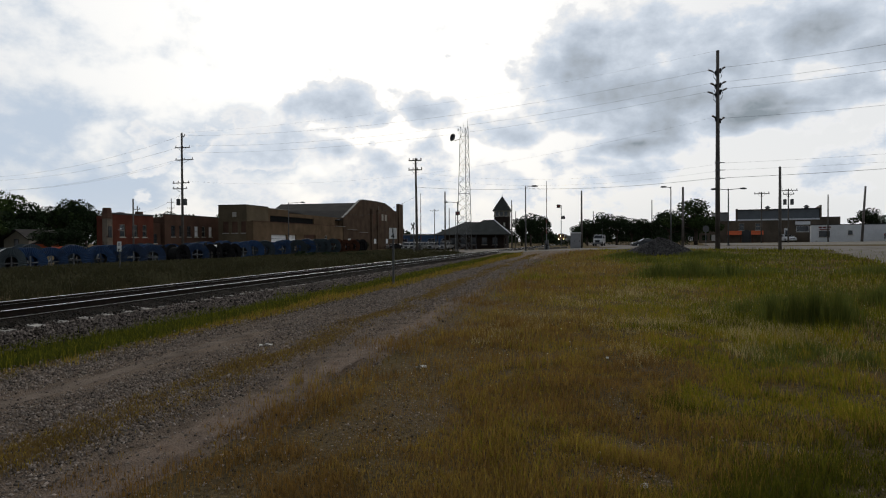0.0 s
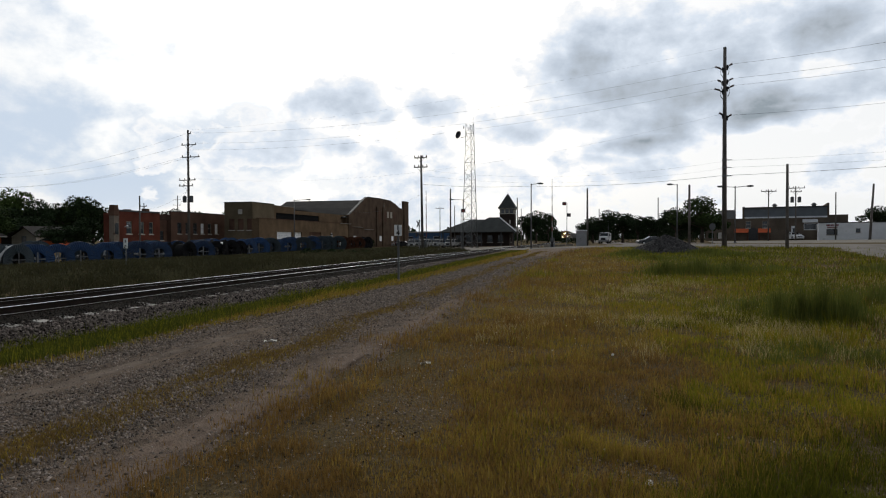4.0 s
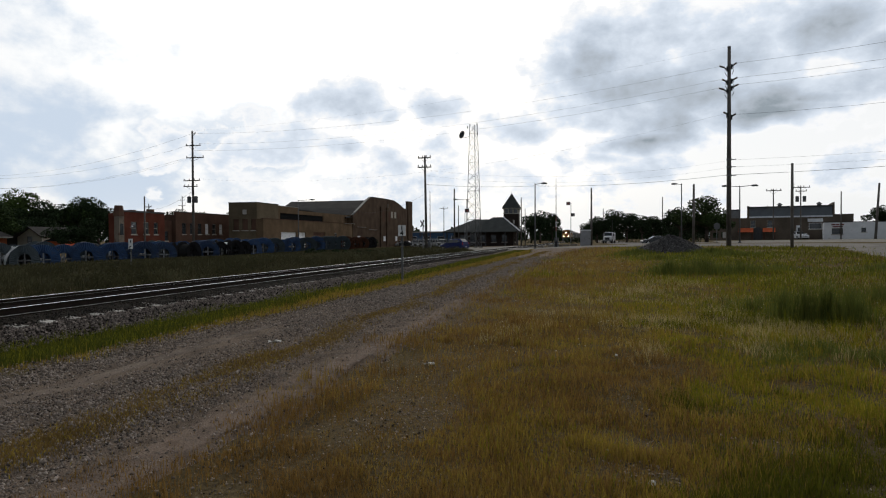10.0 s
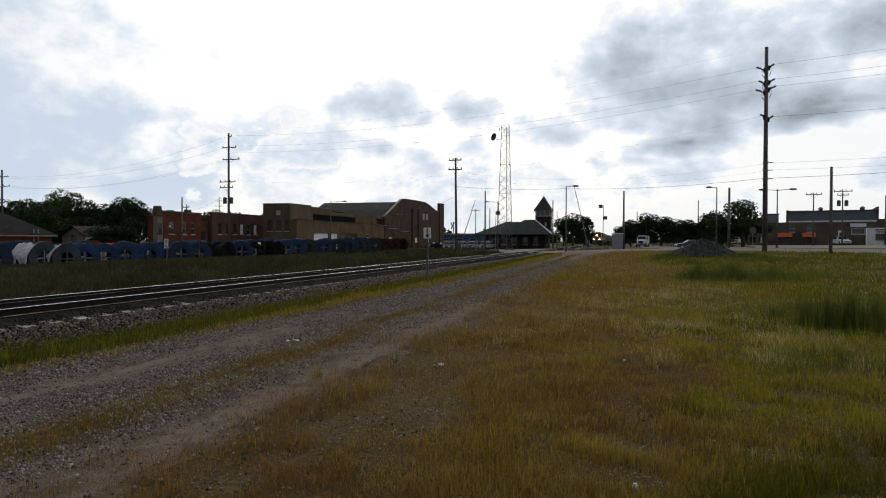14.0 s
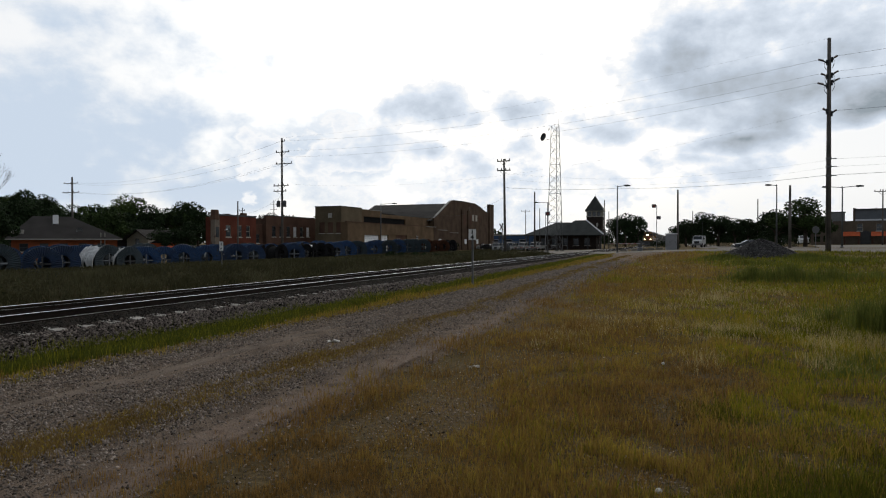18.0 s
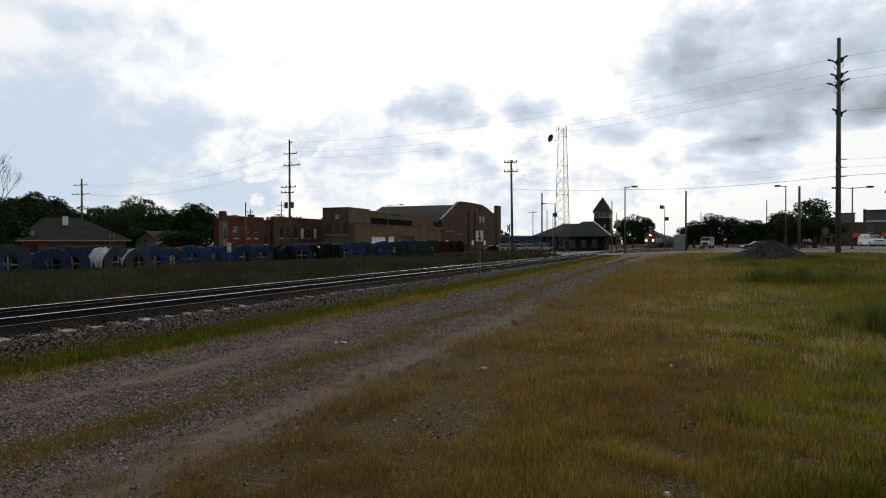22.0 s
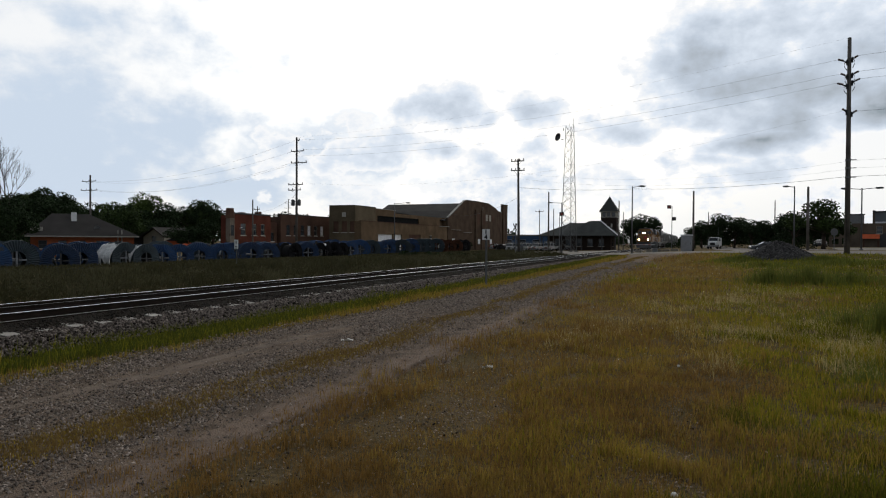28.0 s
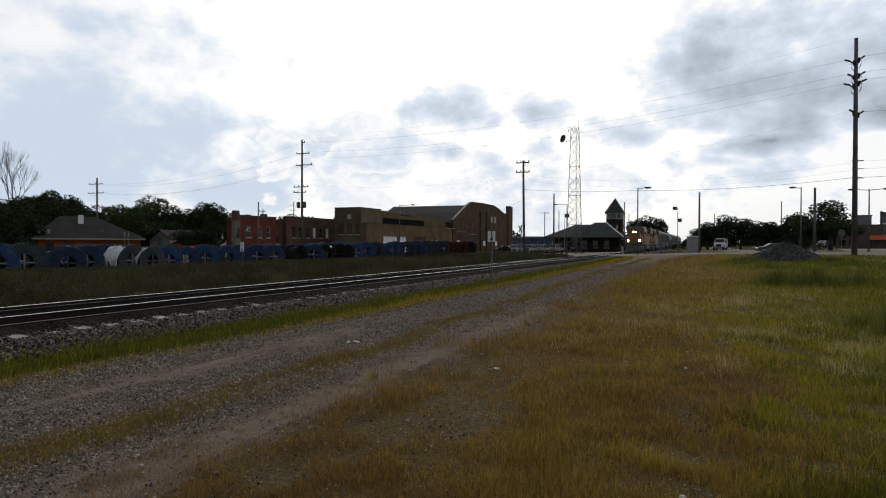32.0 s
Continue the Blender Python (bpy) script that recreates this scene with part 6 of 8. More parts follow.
def locomotive(label, lit):
    c = thing("locomotive", label, "locomotive")
    part("underframe", solid().box(-1.5, 1.5, 0.6, 21.8, 1.25, 1.55), ENGINE_GREY, c)
    part("fuel_tank", solid().prism([(-1.3, 0.45), (1.3, 0.45), (1.45, 0.8), (1.45, 1.24), (-1.45, 1.24), (-1.45, 0.8)], "y", 8.5, 13.5), ENGINE_GREY, c)
    part("pilot", solid().prism([(-1.5, 0.25), (1.5, 0.25), (1.5, 1.5), (-1.5, 1.5)], "y", 0.35, 0.6), ENGINE_GREY, c)
    part("plow", solid().face([(-1.45, 0.34, 0.15), (1.45, 0.34, 0.15), (1.2, 0.32, 0.85), (-1.2, 0.32, 0.85)]).face([(-1.45, 0.34, 0.15), (0, -0.1, 0.15), (0, 0.2, 0.85), (-1.2, 0.32, 0.85)]).face([(0, -0.1, 0.15), (1.45, 0.34, 0.15), (1.2, 0.32, 0.85), (0, 0.2, 0.85)]), ENGINE_GREY, c)
    part("anticlimber", solid().box(-1.5, 1.5, 0.15, 0.6, 1.5, 1.72), ENGINE_YELLOW, c)
    nose = part("nose", solid().prism([(-1.05, 1.56), (1.05, 1.56), (1.05, 2.9), (0.75, 3.25), (-0.75, 3.25), (-1.05, 2.9)], "y", 1.0, 3.2), ENGINE_YELLOW, c, "yellow short hood")
    part("nose_door", solid().box(-0.8, -0.15, 0.96, 0.998, 1.65, 2.9), ENGINE_YELLOW, nose)
    emblem = part("emblem", solid().face([(0.05, 0.99, 2.75), (0.7, 0.99, 2.75), (0.66, 0.99, 2.3), (0.375, 0.99, 2.05), (0.09, 0.99, 2.3)]), SIGN_RED, nose)
    cab = part("cab", solid().prism([(-1.5, 1.56), (1.5, 1.56), (1.5, 4.0), (1.1, 4.45), (-1.1, 4.45), (-1.5, 4.0)], "y", 3.203, 6.0), ENGINE_YELLOW, c, "yellow cab")
    part("cab_roof", solid().prism([(-1.53, 4.0), (-1.12, 4.5), (1.12, 4.5), (1.53, 4.0), (1.45, 4.0), (1.08, 4.44), (-1.08, 4.44), (-1.45, 4.0)], "y", 3.1, 6.1), ENGINE_GREY, cab)
    for x0, x1 in ((-1.35, -0.75), (-0.65, -0.05), (0.05, 0.65), (0.75, 1.35)):
        part("windscreen", solid().box(x0, x1, 3.17, 3.2, 3.3, 3.9), CAR_GLASS, cab)
    for sx in (-1, 1):
        part("side_window", solid().box(sx * 1.5 - 0.02, sx * 1.5 + 0.02, 3.7, 5.4, 3.1, 3.85), CAR_GLASS, cab)
    body = part("long_hood", solid().prism([(-0.95, 1.56), (0.95, 1.56), (0.95, 3.9), (0.75, 4.3), (-0.75, 4.3), (-0.95, 3.9)], "y", 6.003, 21.0), ENGINE_YELLOW, c, "yellow engine hood")
    part("roof_cover", solid().prism([(-1.0, 3.85), (-0.78, 4.36), (0.78, 4.36), (1.0, 3.85)], "y", 6.1, 20.9), ENGINE_GREY, body)
    part("radiator", solid().prism([(-1.5, 3.4), (1.5, 3.4), (1.5, 4.4), (1.2, 4.6), (-1.2, 4.6), (-1.5, 4.4)], "y", 16.0, 20.5), ENGINE_GREY, c, "flared grey radiator housing")
    part("dynamic_brake", solid().box(-1.2, 1.2, 7.0, 9.6, 3.9, 4.55), ENGINE_GREY, c)
    for y in (8.5, 18.2):
        part("fan", solid().lathe([(0.6, 0.0), (0.6, 0.18), (0.5, 0.2), (0.0, 0.1)], 16, Matrix.Translation((0, y, 4.6 if y > 10 else 4.553))), BLACK_METAL, c)
    part("horn", solid().box(-0.3, 0.3, 6.3, 6.8, 4.36, 4.6), BLACK_METAL, c)
    for sx in (-1, 1):
        for k in range(9):
            y = 0.6 + (21.0 / 8) * k
            part("handrail_post", solid().tube((sx * 1.48, y, 1.55), (sx * 1.48, y, 2.6), 0.02, n=5), WHITE_PAINT, c)
        part("handrail", solid().tube((sx * 1.48, 0.6, 2.6), (sx * 1.48, 3.1, 2.6), 0.02, n=5).tube((sx * 1.48, 6.1, 2.6), (sx * 1.48, 21.6, 2.6), 0.02, n=5), WHITE_PAINT, c)
        part("front_handrail", solid().tube((sx * 1.45, 0.4, 1.7), (sx * 1.45, 0.4, 2.6), 0.025, n=5).tube((sx * 1.45, 0.4, 2.6), (sx * 0.3, 0.4, 2.55), 0.025, n=5), WHITE_PAINT, c)
        part("step", solid().box(sx * 1.35 - 0.15, sx * 1.35 + 0.15, 0.5, 1.1, 0.3, 1.24), ENGINE_GREY, c)
        if lit:
            dl = part("ditch_light", solid().lathe([(0.0, 0.0), (0.21, 0.0), (0.21, 0.12), (0.0, 0.12)], 12, Matrix.Translation((sx * 0.95, 0.3, 2.0)) @ pose(0, 0, 0, 90, 0, 0)), BLACK_METAL, c)
            part("lens", solid().lathe([(0.0, 0.02), (0.20, 0.0)], 12, Matrix.Translation((sx * 0.95, 0.17, 2.0)) @ pose(0, 0, 0, 90, 0, 0)), LAMP_WARM, dl)
    if lit:
        h = part("headlight", solid().box(-0.4, 0.4, 0.92, 1.0, 3.28, 3.62).box(-0.35, 0.35, 1.0, 1.6, 3.25, 3.5), ENGINE_GREY, c)
        for sx in (-0.17, 0.17):
            part("lens", solid().lathe([(0.0, 0.02), (0.15, 0.0)], 12, Matrix.Translation((sx, 0.9, 3.45)) @ pose(0, 0, 0, 90, 0, 0)), LAMP_WARM, h)
    bogie(c, 4.2, 3), bogie(c, 17.6, 3)
    part("coupler", solid().box(-0.12, 0.12, -0.25, 0.35, 0.75, 1.0), BLACK_METAL, c)
    return c


def hopper(kind):
    c = thing("hopper_wagon", "pale grey covered hopper wagon with ribbed sides" if kind else "black tank wagon with a walkway", "railway wagon")
    col = mat("weathered_hopper_grey", (0.19, 0.19, 0.185), 0.7, var=0.2, scale=0.8, fine=10, stain=(0.20, 0.17, 0.14))
    if kind:
        part("body", solid().prism([(-1.1, 1.2), (1.1, 1.2), (1.55, 1.9), (1.55, 3.9), (1.0, 4.5), (-1.0, 4.5), (-1.55, 3.9), (-1.55, 1.9)], "y", 1.0, 15.0), col, c)
        for k in range(13):
            for sx in (-1, 1):
                part("rib", solid().box(sx * 1.6 - 0.05, sx * 1.6 + 0.05, 1.2 + 1.1 * k, 1.3 + 1.1 * k, 1.9, 3.9), col, c)
        part("roof_walk", solid().box(-0.5, 0.5, 0.8, 15.2, 4.56, 4.62), GALV, c)
    else:
        s = solid()
        s.smooth = True
        part("tank", s.lathe([(0.0, 0.0), (0.9, 0.15), (1.4, 0.6), (1.5, 1.0), (1.5, 13.0), (1.4, 13.4), (0.9, 13.85), (0.0, 14.0)], 20, Matrix.Translation((0, 1.0, 2.9)) @ pose(0, 0, 0, -90, 0, 0)), BLACK_METAL, c)
        part("dome", solid().lathe([(0.5, 0.0), (0.5, 0.4), (0.0, 0.45)], 12, Matrix.Translation((0, 8, 4.38))), BLACK_METAL, c)
    part("sill", solid().box(-0.5, 0.5, 0.2, 15.8, 0.95, 1.19), BLACK_METAL, c)
    for y in (0.3, 15.6):
        part("ladder", solid().box(-1.45, -1.4, y, y + 0.06, 1.0, 4.2).box(-1.0, -0.95, y, y + 0.06, 1.0, 4.2), WHITE_PAINT, c)
    bogie(c, 2.4, 2), bogie(c, 13.6, 2)
    return c


TRAIN = [(locomotive("yellow and grey diesel locomotive with lit headlamps", True), 0.0), (locomotive("yellow and grey trailing diesel locomotive", False), 22.6)]
off = 45.2
for k in range(7):
    TRAIN.append((hopper(k not in (2, 5)), off))
    off += 16.6


# ---- overhead lines ----
def overhead_line(a, b, sag, r=0.014, label="thin black overhead wire sagging between poles"):
    n = 24
    pts = []
    for k in range(n + 1):
        u = k / n
        p = Vector(a).lerp(Vector(b), u)
        p.z -= sag * 4 * u * (1 - u)
        pts.append(p)
    s = solid()
    s.pipe(pts, r * 0.7)
    return tagged(new("overhead_line", s.mesh("overhead_line", WIRE)), label, "overhead wire", "overhead wires")


for z, zl, dz in ((17.65, 16.55, 0), (16.4, 15.1, 0.4), (15.65, 14.2, -0.5)):
    overhead_line((10.55, 63.7, z), (-54.9 + dz, 77.8, zl), 1.5, 0.011)
overhead_line((11.3, 63.9, 19.5), (-55.8, 78.0, 17.0), 1.2, 0.005)
for z, xe in ((17.85, 0), (16.5, 0.3), (15.85, 0.6)):
    overhead_line((12.0, 63.7, z), (44 + xe, 46, z + 0.7), 0.8)
overhead_line((10.9, 63.7, 13.2), (-54.5, 77.8, 10.2), 2.4, 0.006)
overhead_line((11.7, 63.7, 13.1), (44, 46, 13.4), 0.8)
for z in (8.9, 8.25):
    overhead_line((11.6, 63.8, z), (44, 46, z + 0.3), 0.5, 0.009)
    overhead_line((11.1, 63.8, z - 0.1), (-20.2, 72, z + 0.9), 1.1, 0.006)
overhead_line((11.1, 63.75, 7.5), (-8.05, 78.0, 8.1), 0.35, 0.022)
overhead_line((-8.05, 78.0, 8.1), (-20.3, 72.0, 8.1), 0.2, 0.022)
overhead_line((11.5, 63.75, 7.5), (44, 46, 8.1), 0.4, 0.022)
overhead_line((-20.3, 72.0, 7.0), (-52, 130, 8.0), 1.2)
for zl, zf, dx in ((16.5, 13.5, 0.3), (14.9, 13.4, -0.8), (13.2, 11.7, -1.2), (13.2, 11.7, 1.2)):
    overhead_line((-56.2 + dx * 0.5, 77.9, zl), (-113.7 + dx, 90.0, zf), 1.9)
overhead_line((-56, 77.9, 8.4), (-83, 103, 7.4), 0.6)
overhead_line((-56, 77.9, 8.6), (-62.3, 84, 5.8), 0.1)
overhead_line((15.1, 58.0, 6.9), (16.7, 63.0, 6.0), 0.1)
utility_pole(44, 46, 20, [(19, 1.2, 3, 0)], 0.25)
utility_pole(-83, 103, 8.6, [(8.0, 0.7, 2, 0)], 0.13)
# slim poles and lamps round the crossing
plain_pole(-22.0, 95.0, 9.3, 0.14)
street_lamp(-21.05, 100.0, 8.05, 1.9, arm_dir=-1, label="slim grey street lamp beside the radio mast")
plain_pole(-14.6, 120.0, 9.4, 0.13)
plain_pole(-15.6, 136.0, 8.0, 0.10)
utility_pole(-49.0, 200.0, 12.1, [(11.6, 1.4, 4, 0)], 0.16)
plain_pole(15.65, 170.0, 12.0, 0.16)
plain_pole(1.0, 170.0, 9.3, 0.14)
plain_pole(-28.5, 128.0, 8.5, 0.11)


def blue_store():
    b = thing("blue_metal_store", "long blue metal-clad store with a white roof edge", "building")
    s = solid()
    wall_face(s, "y", 215, -76, -42, -0.5, 3.9, [(-70 + 5 * k, -67.5 + 5 * k, 0.4, 2.6) for k in range(5)], 0.3)
    wall_face(s, "x", -42, 215.302, 240, -0.5, 3.9, [], -0.3)
    part("wall", s, BLUE_SHEET, b)
    part("roof_edge", solid().box(-76.2, -41.8, 214.7, 240, 3.903, 4.3), COPING, b)
    for k in range(5):
        window_in(b, "y", 215, -70 + 5 * k, -67.5 + 5 * k, 0.4, 2.6, 0.3, WHITE_PAINT, sill=False)


blue_store()


def small_house():
    b = thing("white_gabled_house", "small pale gabled house with an orange shed", "house")
    part("wall", solid().prism([(-104.9, -0.4), (-99.4, -0.4), (-99.4, 2.4), (-102.1, 4.0), (-104.9, 2.4)], "y", 95.0, 103.0), CREAM_PAINT, b)
    part("roof", solid().prism([(-105.2, 2.3), (-102.1, 4.15), (-99.1, 2.3), (-99.1, 2.45), (-102.1, 4.32), (-105.2, 2.45)], "y", 94.6, 103.4), ROOF_SHINGLE, b)
    part("window", solid().box(-102.6, -101.6, 94.93, 94.997, 1.3, 2.5), GLASS, b)
    part("side_porch", solid().box(-111, -104.92, 95.5, 102, -0.4, 2.1).prism([(-111.3, 2.1), (-104.9, 2.1), (-104.9, 3.3), (-110, 2.9)], "y", 95.3, 102.3), ROOF_SHINGLE, b)
    s = thing("orange_shed", "small orange painted shed beside the house", "shed")
    part("wall", solid().box(-97.8, -93.6, 94, 97, -0.4, 1.6), ORANGE, s)
    part("roof", solid().prism([(-98, 1.603), (-93.4, 1.603), (-95.7, 2.2)], "y", 93.8, 97.2), ROOF_SHINGLE, s)


small_house()


# ---- trees ----
LEAF = [mat("leaf_mid", (0.035, 0.055, 0.016), 0.9, spec=0.1, var=0.25, scale=0.5, fine=3, island=0.4, bump=0), mat("leaf_bright", (0.055, 0.085, 0.020), 0.9, spec=0.1, var=0.25, scale=0.5, fine=3, island=0.4, bump=0), mat("leaf_dark", (0.020, 0.034, 0.013), 0.9, spec=0.1, var=0.25, scale=0.5, fine=3, island=0.4, bump=0)]
BARK = mat("grey_bark", (0.075, 0.06, 0.048), 0.95, var=0.3, scale=3, fine=30, bump=0.8)


def leaf_cloud(rng, centres, radii, n, size):
    """Small leaf sprays spread in lumpy shells; each a bent pair of triangles."""
    idx = rng.randint(0, len(centres), n)
    d = rng.normal(size=(n, 3))
    d /= np.linalg.norm(d, axis=1)[:, None]
    rad = np.array(radii)[idx] * (0.55 + 0.5 * rng.rand(n) ** 0.6)
    c = np.array(centres)[idx] + d * rad[:, None] * np.array([1, 1, 0.8])
    a = rng.normal(size=(n, 3))
    a /= np.linalg.norm(a, axis=1)[:, None]
    b = np.cross(a, rng.normal(size=(n, 3)))
    b /= np.linalg.norm(b, axis=1)[:, None]
    s = size * (0.6 + 0.9 * rng.rand(n))[:, None]
    v = np.stack([c - a * s, c + b * s * 0.6, c + a * s, c - b * s * 0.6], 1).reshape(-1, 3)
    f = np.arange(n * 4).reshape(-1, 4)
    return v, f


def mesh_from(name, v, f, material):
    me = bpy.data.meshes.new(name)
    k = f.shape[1]
    me.vertices.add(len(v))
    me.vertices.foreach_set("co", np.ascontiguousarray(v, dtype=np.float32).ravel())
    me.loops.add(f.size)
    me.loops.foreach_set("vertex_index", np.ascontiguousarray(f, dtype=np.int32).ravel())
    me.polygons.add(len(f))
    me.polygons.foreach_set("loop_start", np.arange(0, f.size, k, dtype=np.int32))
    me.update(calc_edges=True)
    me.validate()
    me.materials.append(material)
    return me


def tree_meshes(seed, leafmat, wide=0.42, n=5200):
    """A tree one unit high: trunk with limbs, and a crown in lobes."""
    rng = np.random.RandomState(seed)
    t = solid()
    t.smooth = True
    t.tube((0, 0, -0.02), (0.005, 0.005, 0.28), 0.032, 0.024, 9).tube((0.005, 0.005, 0.28), (-0.01, 0.01, 0.62), 0.024, 0.010, 7)
    centres, radii = [], []
    for k in range(11):
        a = k * 2.4 + rng.uniform(-0.4, 0.4)
        u = rng.uniform(0.25, 0.95)
        z = 0.36 + 0.46 * rng.rand()
        spread = wide * (1.05 - abs(z - 0.5) * 1.1) * u
        p = (spread * math.cos(a), spread * math.sin(a), z)
        t.tube((0, 0, 0.24 + 0.16 * rng.rand()), (p[0] * 0.8, p[1] * 0.8, p[2] * 0.93), 0.013, 0.004, 5)
        centres.append(p)
        radii.append(rng.uniform(0.11, 0.19))
    centres += [(0, 0, 0.78), (0.05, -0.05, 0.58), (-0.07, 0.04, 0.66), (0.02, 0.02, 0.45)]
    radii += [0.2, 0.22, 0.2, 0.2]
    v, f = leaf_cloud(rng, centres, radii, n, 0.018)
    return t.mesh("trunk", BARK), mesh_from("crown", v, f, leafmat)


TREES = [tree_meshes(1, LEAF[0]), tree_meshes(2, LEAF[2], 0.5), tree_meshes(3, LEAF[1], 0.38), tree_meshes(4, LEAF[2], 0.36), tree_meshes(5, LEAF[0], 0.55)]


def tree(x, y, top, variant, wide=1.0, label="broad dark green leafy tree", turn=0):
    g = lv(x, y)
    h = (top - g) / 0.96
    t = thing("tree", label, "tree", Matrix.Translation((x, y, g - 0.02)) @ pose(0, 0, 0, 0, 0, turn) @ Matrix.Diagonal((h * wide, h * wide, h, 1)))
    part("trunk", TREES[variant][0], None, t)
    part("crown", TREES[variant][1], None, t)
    return t


rt = random.Random(4)
# wooded edge to the west
for x, y, top, v, w in ((-157, 104, 13.6, 1, 1.1), (-150, 98, 12.6, 3, 1.1), (-162, 112, 14.6, 2, 1.0), (-148, 112, 12.0, 0, 1.1), (-154, 122, 12.3, 1, 1.1), (-143, 120, 12.0, 2, 1.1), (-136, 121, 13.4, 2, 0.9), (-131.5, 119, 14.2, 2, 0.9),
                        (-127, 122, 11.6, 1, 1.0), (-124.5, 130, 12.9, 4, 0.85), (-120.5, 130, 12.6, 1, 0.8), (-128, 140, 10.8, 3, 1.1), (-123, 141, 9.8, 1, 1.2), (-131, 133, 11.4, 3, 1.2), (-118, 139, 9.4, 3, 1.3), (-113, 140, 9.0, 1, 1.3),
                        (-140, 130, 10.5, 1, 1.4), (-150, 134, 11.0, 3, 1.4), (-139, 96, 7.6, 3, 1.3), (-133, 110, 9.0, 1, 1.2), (-110, 118, 7.0, 3, 1.4), (-118, 112, 7.2, 1, 1.3), (-168, 118, 13.0, 4, 1.0), (-131, 92.5, 13.2, 3, 0.75), (-127, 93.5, 12.2, 1, 0.8), (-134.5, 92, 12.2, 4, 0.7)):
    tree(x, y, top, v, w, "dark leafy tree in the wooded edge", rt.uniform(0, 360))
for x, y, top, v, w in ((-85, 53.5, 4.6, 3, 1.4), (-91, 57, 6.2, 1, 1.4), (-96, 62, 6.0, 3, 1.5), (-100, 58, 7.0, 1, 1.4), (-97, 60, 7.6, 1, 1.3), (-88, 88, 4.4, 1, 1.5), (-85.5, 90, 4.0, 3, 1.6), (-101, 66, 8.5, 3, 1.2), (-107, 76, 9.6, 1, 1.2), (-115, 84, 10.5, 3, 1.2), (-98, 84, 8.0, 0, 1.2), (-106, 92, 9.0, 3, 1.2), (-63.4, 41.3, 5.2, 1, 0.85), (-61.0, 37.6, 5.6, 3, 0.9), (-66.0, 40.5, 6.0, 1, 0.9)):
    tree(x, y, top, v, w, "dark bushy tree beside the bungalow", rt.uniform(0, 360))
for x, y, top, v, w in ((-96, 130, 9.2, 1, 1.0), (-89, 128, 8.4, 3, 1.1), (-81, 131, 8.8, 0, 1.0), (-75, 133, 8.9, 1, 0.9)):
    tree(x, y, top, v, w, "dark tree showing over the brick roofs", rt.uniform(0, 360))
# behind depot and street
tree(-18.9, 212, 11.3, 1, 0.9, "round dark tree behind the depot")
tree(-15.2, 216, 10.4, 3, 0.9, "round dark tree behind the depot", 80)
tree(-22.5, 218, 9.8, 3, 1.0, "round dark tree behind the depot", 150)
for x, y, top, v, w in ((-0.5, 172, 7.2, 3, 1.2), (3.0, 168, 9.2, 1, 1.0), (7.0, 172, 8.4, 3, 1.2), (10.5, 168, 7.6, 1, 1.2), (13.5, 170, 7.4, 3, 1.2), (17, 174, 7.0, 1, 1.2), (20.5, 170, 7.4, 3, 1.2), (24, 172, 7.0, 1, 1.2), (27, 178, 7.2, 3, 1.2), (-4, 320, 10, 1, 1.3), (4, 330, 11, 3, 1.3), (-1, 240, 7, 1, 1.3)):
    tree(x, y, top, v, w, "dark tree in the row along the street", rt.uniform(0, 360))
tree(14.0, 93, 7.6, 0, 1.3, "spreading green street tree beside the junction")
tree(11.0, 96, 6.2, 1, 1.2, "low green street tree beside the junction", 60)
tree(17.5, 152, 8.2, 1, 1.0, "dark street tree beside the junction", 120)
for x, y, top, v, w in ((54, 140, 8.0, 1, 1.2), (59, 138, 9.0, 3, 1.2), (65, 142, 9.2, 1, 1.2), (46, 160, 7.0, 3, 1.4), (36, 165, 6.8, 1, 1.5)):
    tree(x, y, top, v, w, "dark tree behind the shops", rt.uniform(0, 360))


def bare_tree(x, y, top):
    g = lv(x, y)
    t = thing("bare_tree", "leafless grey tree with forked branches", "tree", pose(x, y, g - 0.1))
    rng = random.Random(9)
    tr = solid()
    tw = solid()

    def grow(p, d, ln, r, depth, s):
        q = p + d * ln
        s.tube(p, q, r, r * 0.65, 6 if depth > 2 else 4, caps=False)
        if depth == 0:
            return
        for _ in range(3 if depth > 1 else 2):
            nd = (d + Vector((rng.uniform(-0.5, 0.5), rng.uniform(-0.5, 0.5), rng.uniform(-0.05, 0.4)))).normalized()
            grow(q, nd, ln * rng.uniform(0.6, 0.82), r * 0.6, depth - 1, tw)

    grow(Vector((0, 0, 0)), Vector((0.02, 0, 1)), (top - g) * 0.34, 0.24, 6, tr)
    part("trunk", tr, BARK, t)
    part("bough", tw, BARK, t)


bare_tree(-143, 92, 19.5)


def far_woods():
    rng = np.random.RandomState(8)
    centres, radii = [], []
    for k in range(420):
        a = rng.uniform(-78, 62)
        d = rng.uniform(330, 520)
        h = rng.uniform(4, 11) * d / 400
        x, y = d * math.sin(radians(a)), d * math.cos(radians(a))
        if -40 < x < 14:
            h *= 0.75
        centres.append((x, y, h * 0.38 + 0.5))
        radii.append(h * 0.55)
    v, f = leaf_cloud(rng, centres, radii, 52000, 1.2)
    v[:, 2] = np.maximum(v[:, 2], 0.2)
    tagged(new("far_woods", mesh_from("far_woods", v, f, LEAF[2])), "dark distant tree line along the horizon", "woods", "", "stuff")


far_woods()


def pale_block():
    b = thing("grey_block_building", "pale grey block building behind the street trees", "building")
    part("wall", solid().box(25.6, 28.0, 141, 146, 1.0, 7.2), mat("pale_block", (0.25, 0.25, 0.25), 0.9, var=0.15), b)
    part("roof_cap", solid().box(25.5, 28.1, 140.9, 146.1, 7.203, 7.4), DARK_TRIM, b)


pale_block()


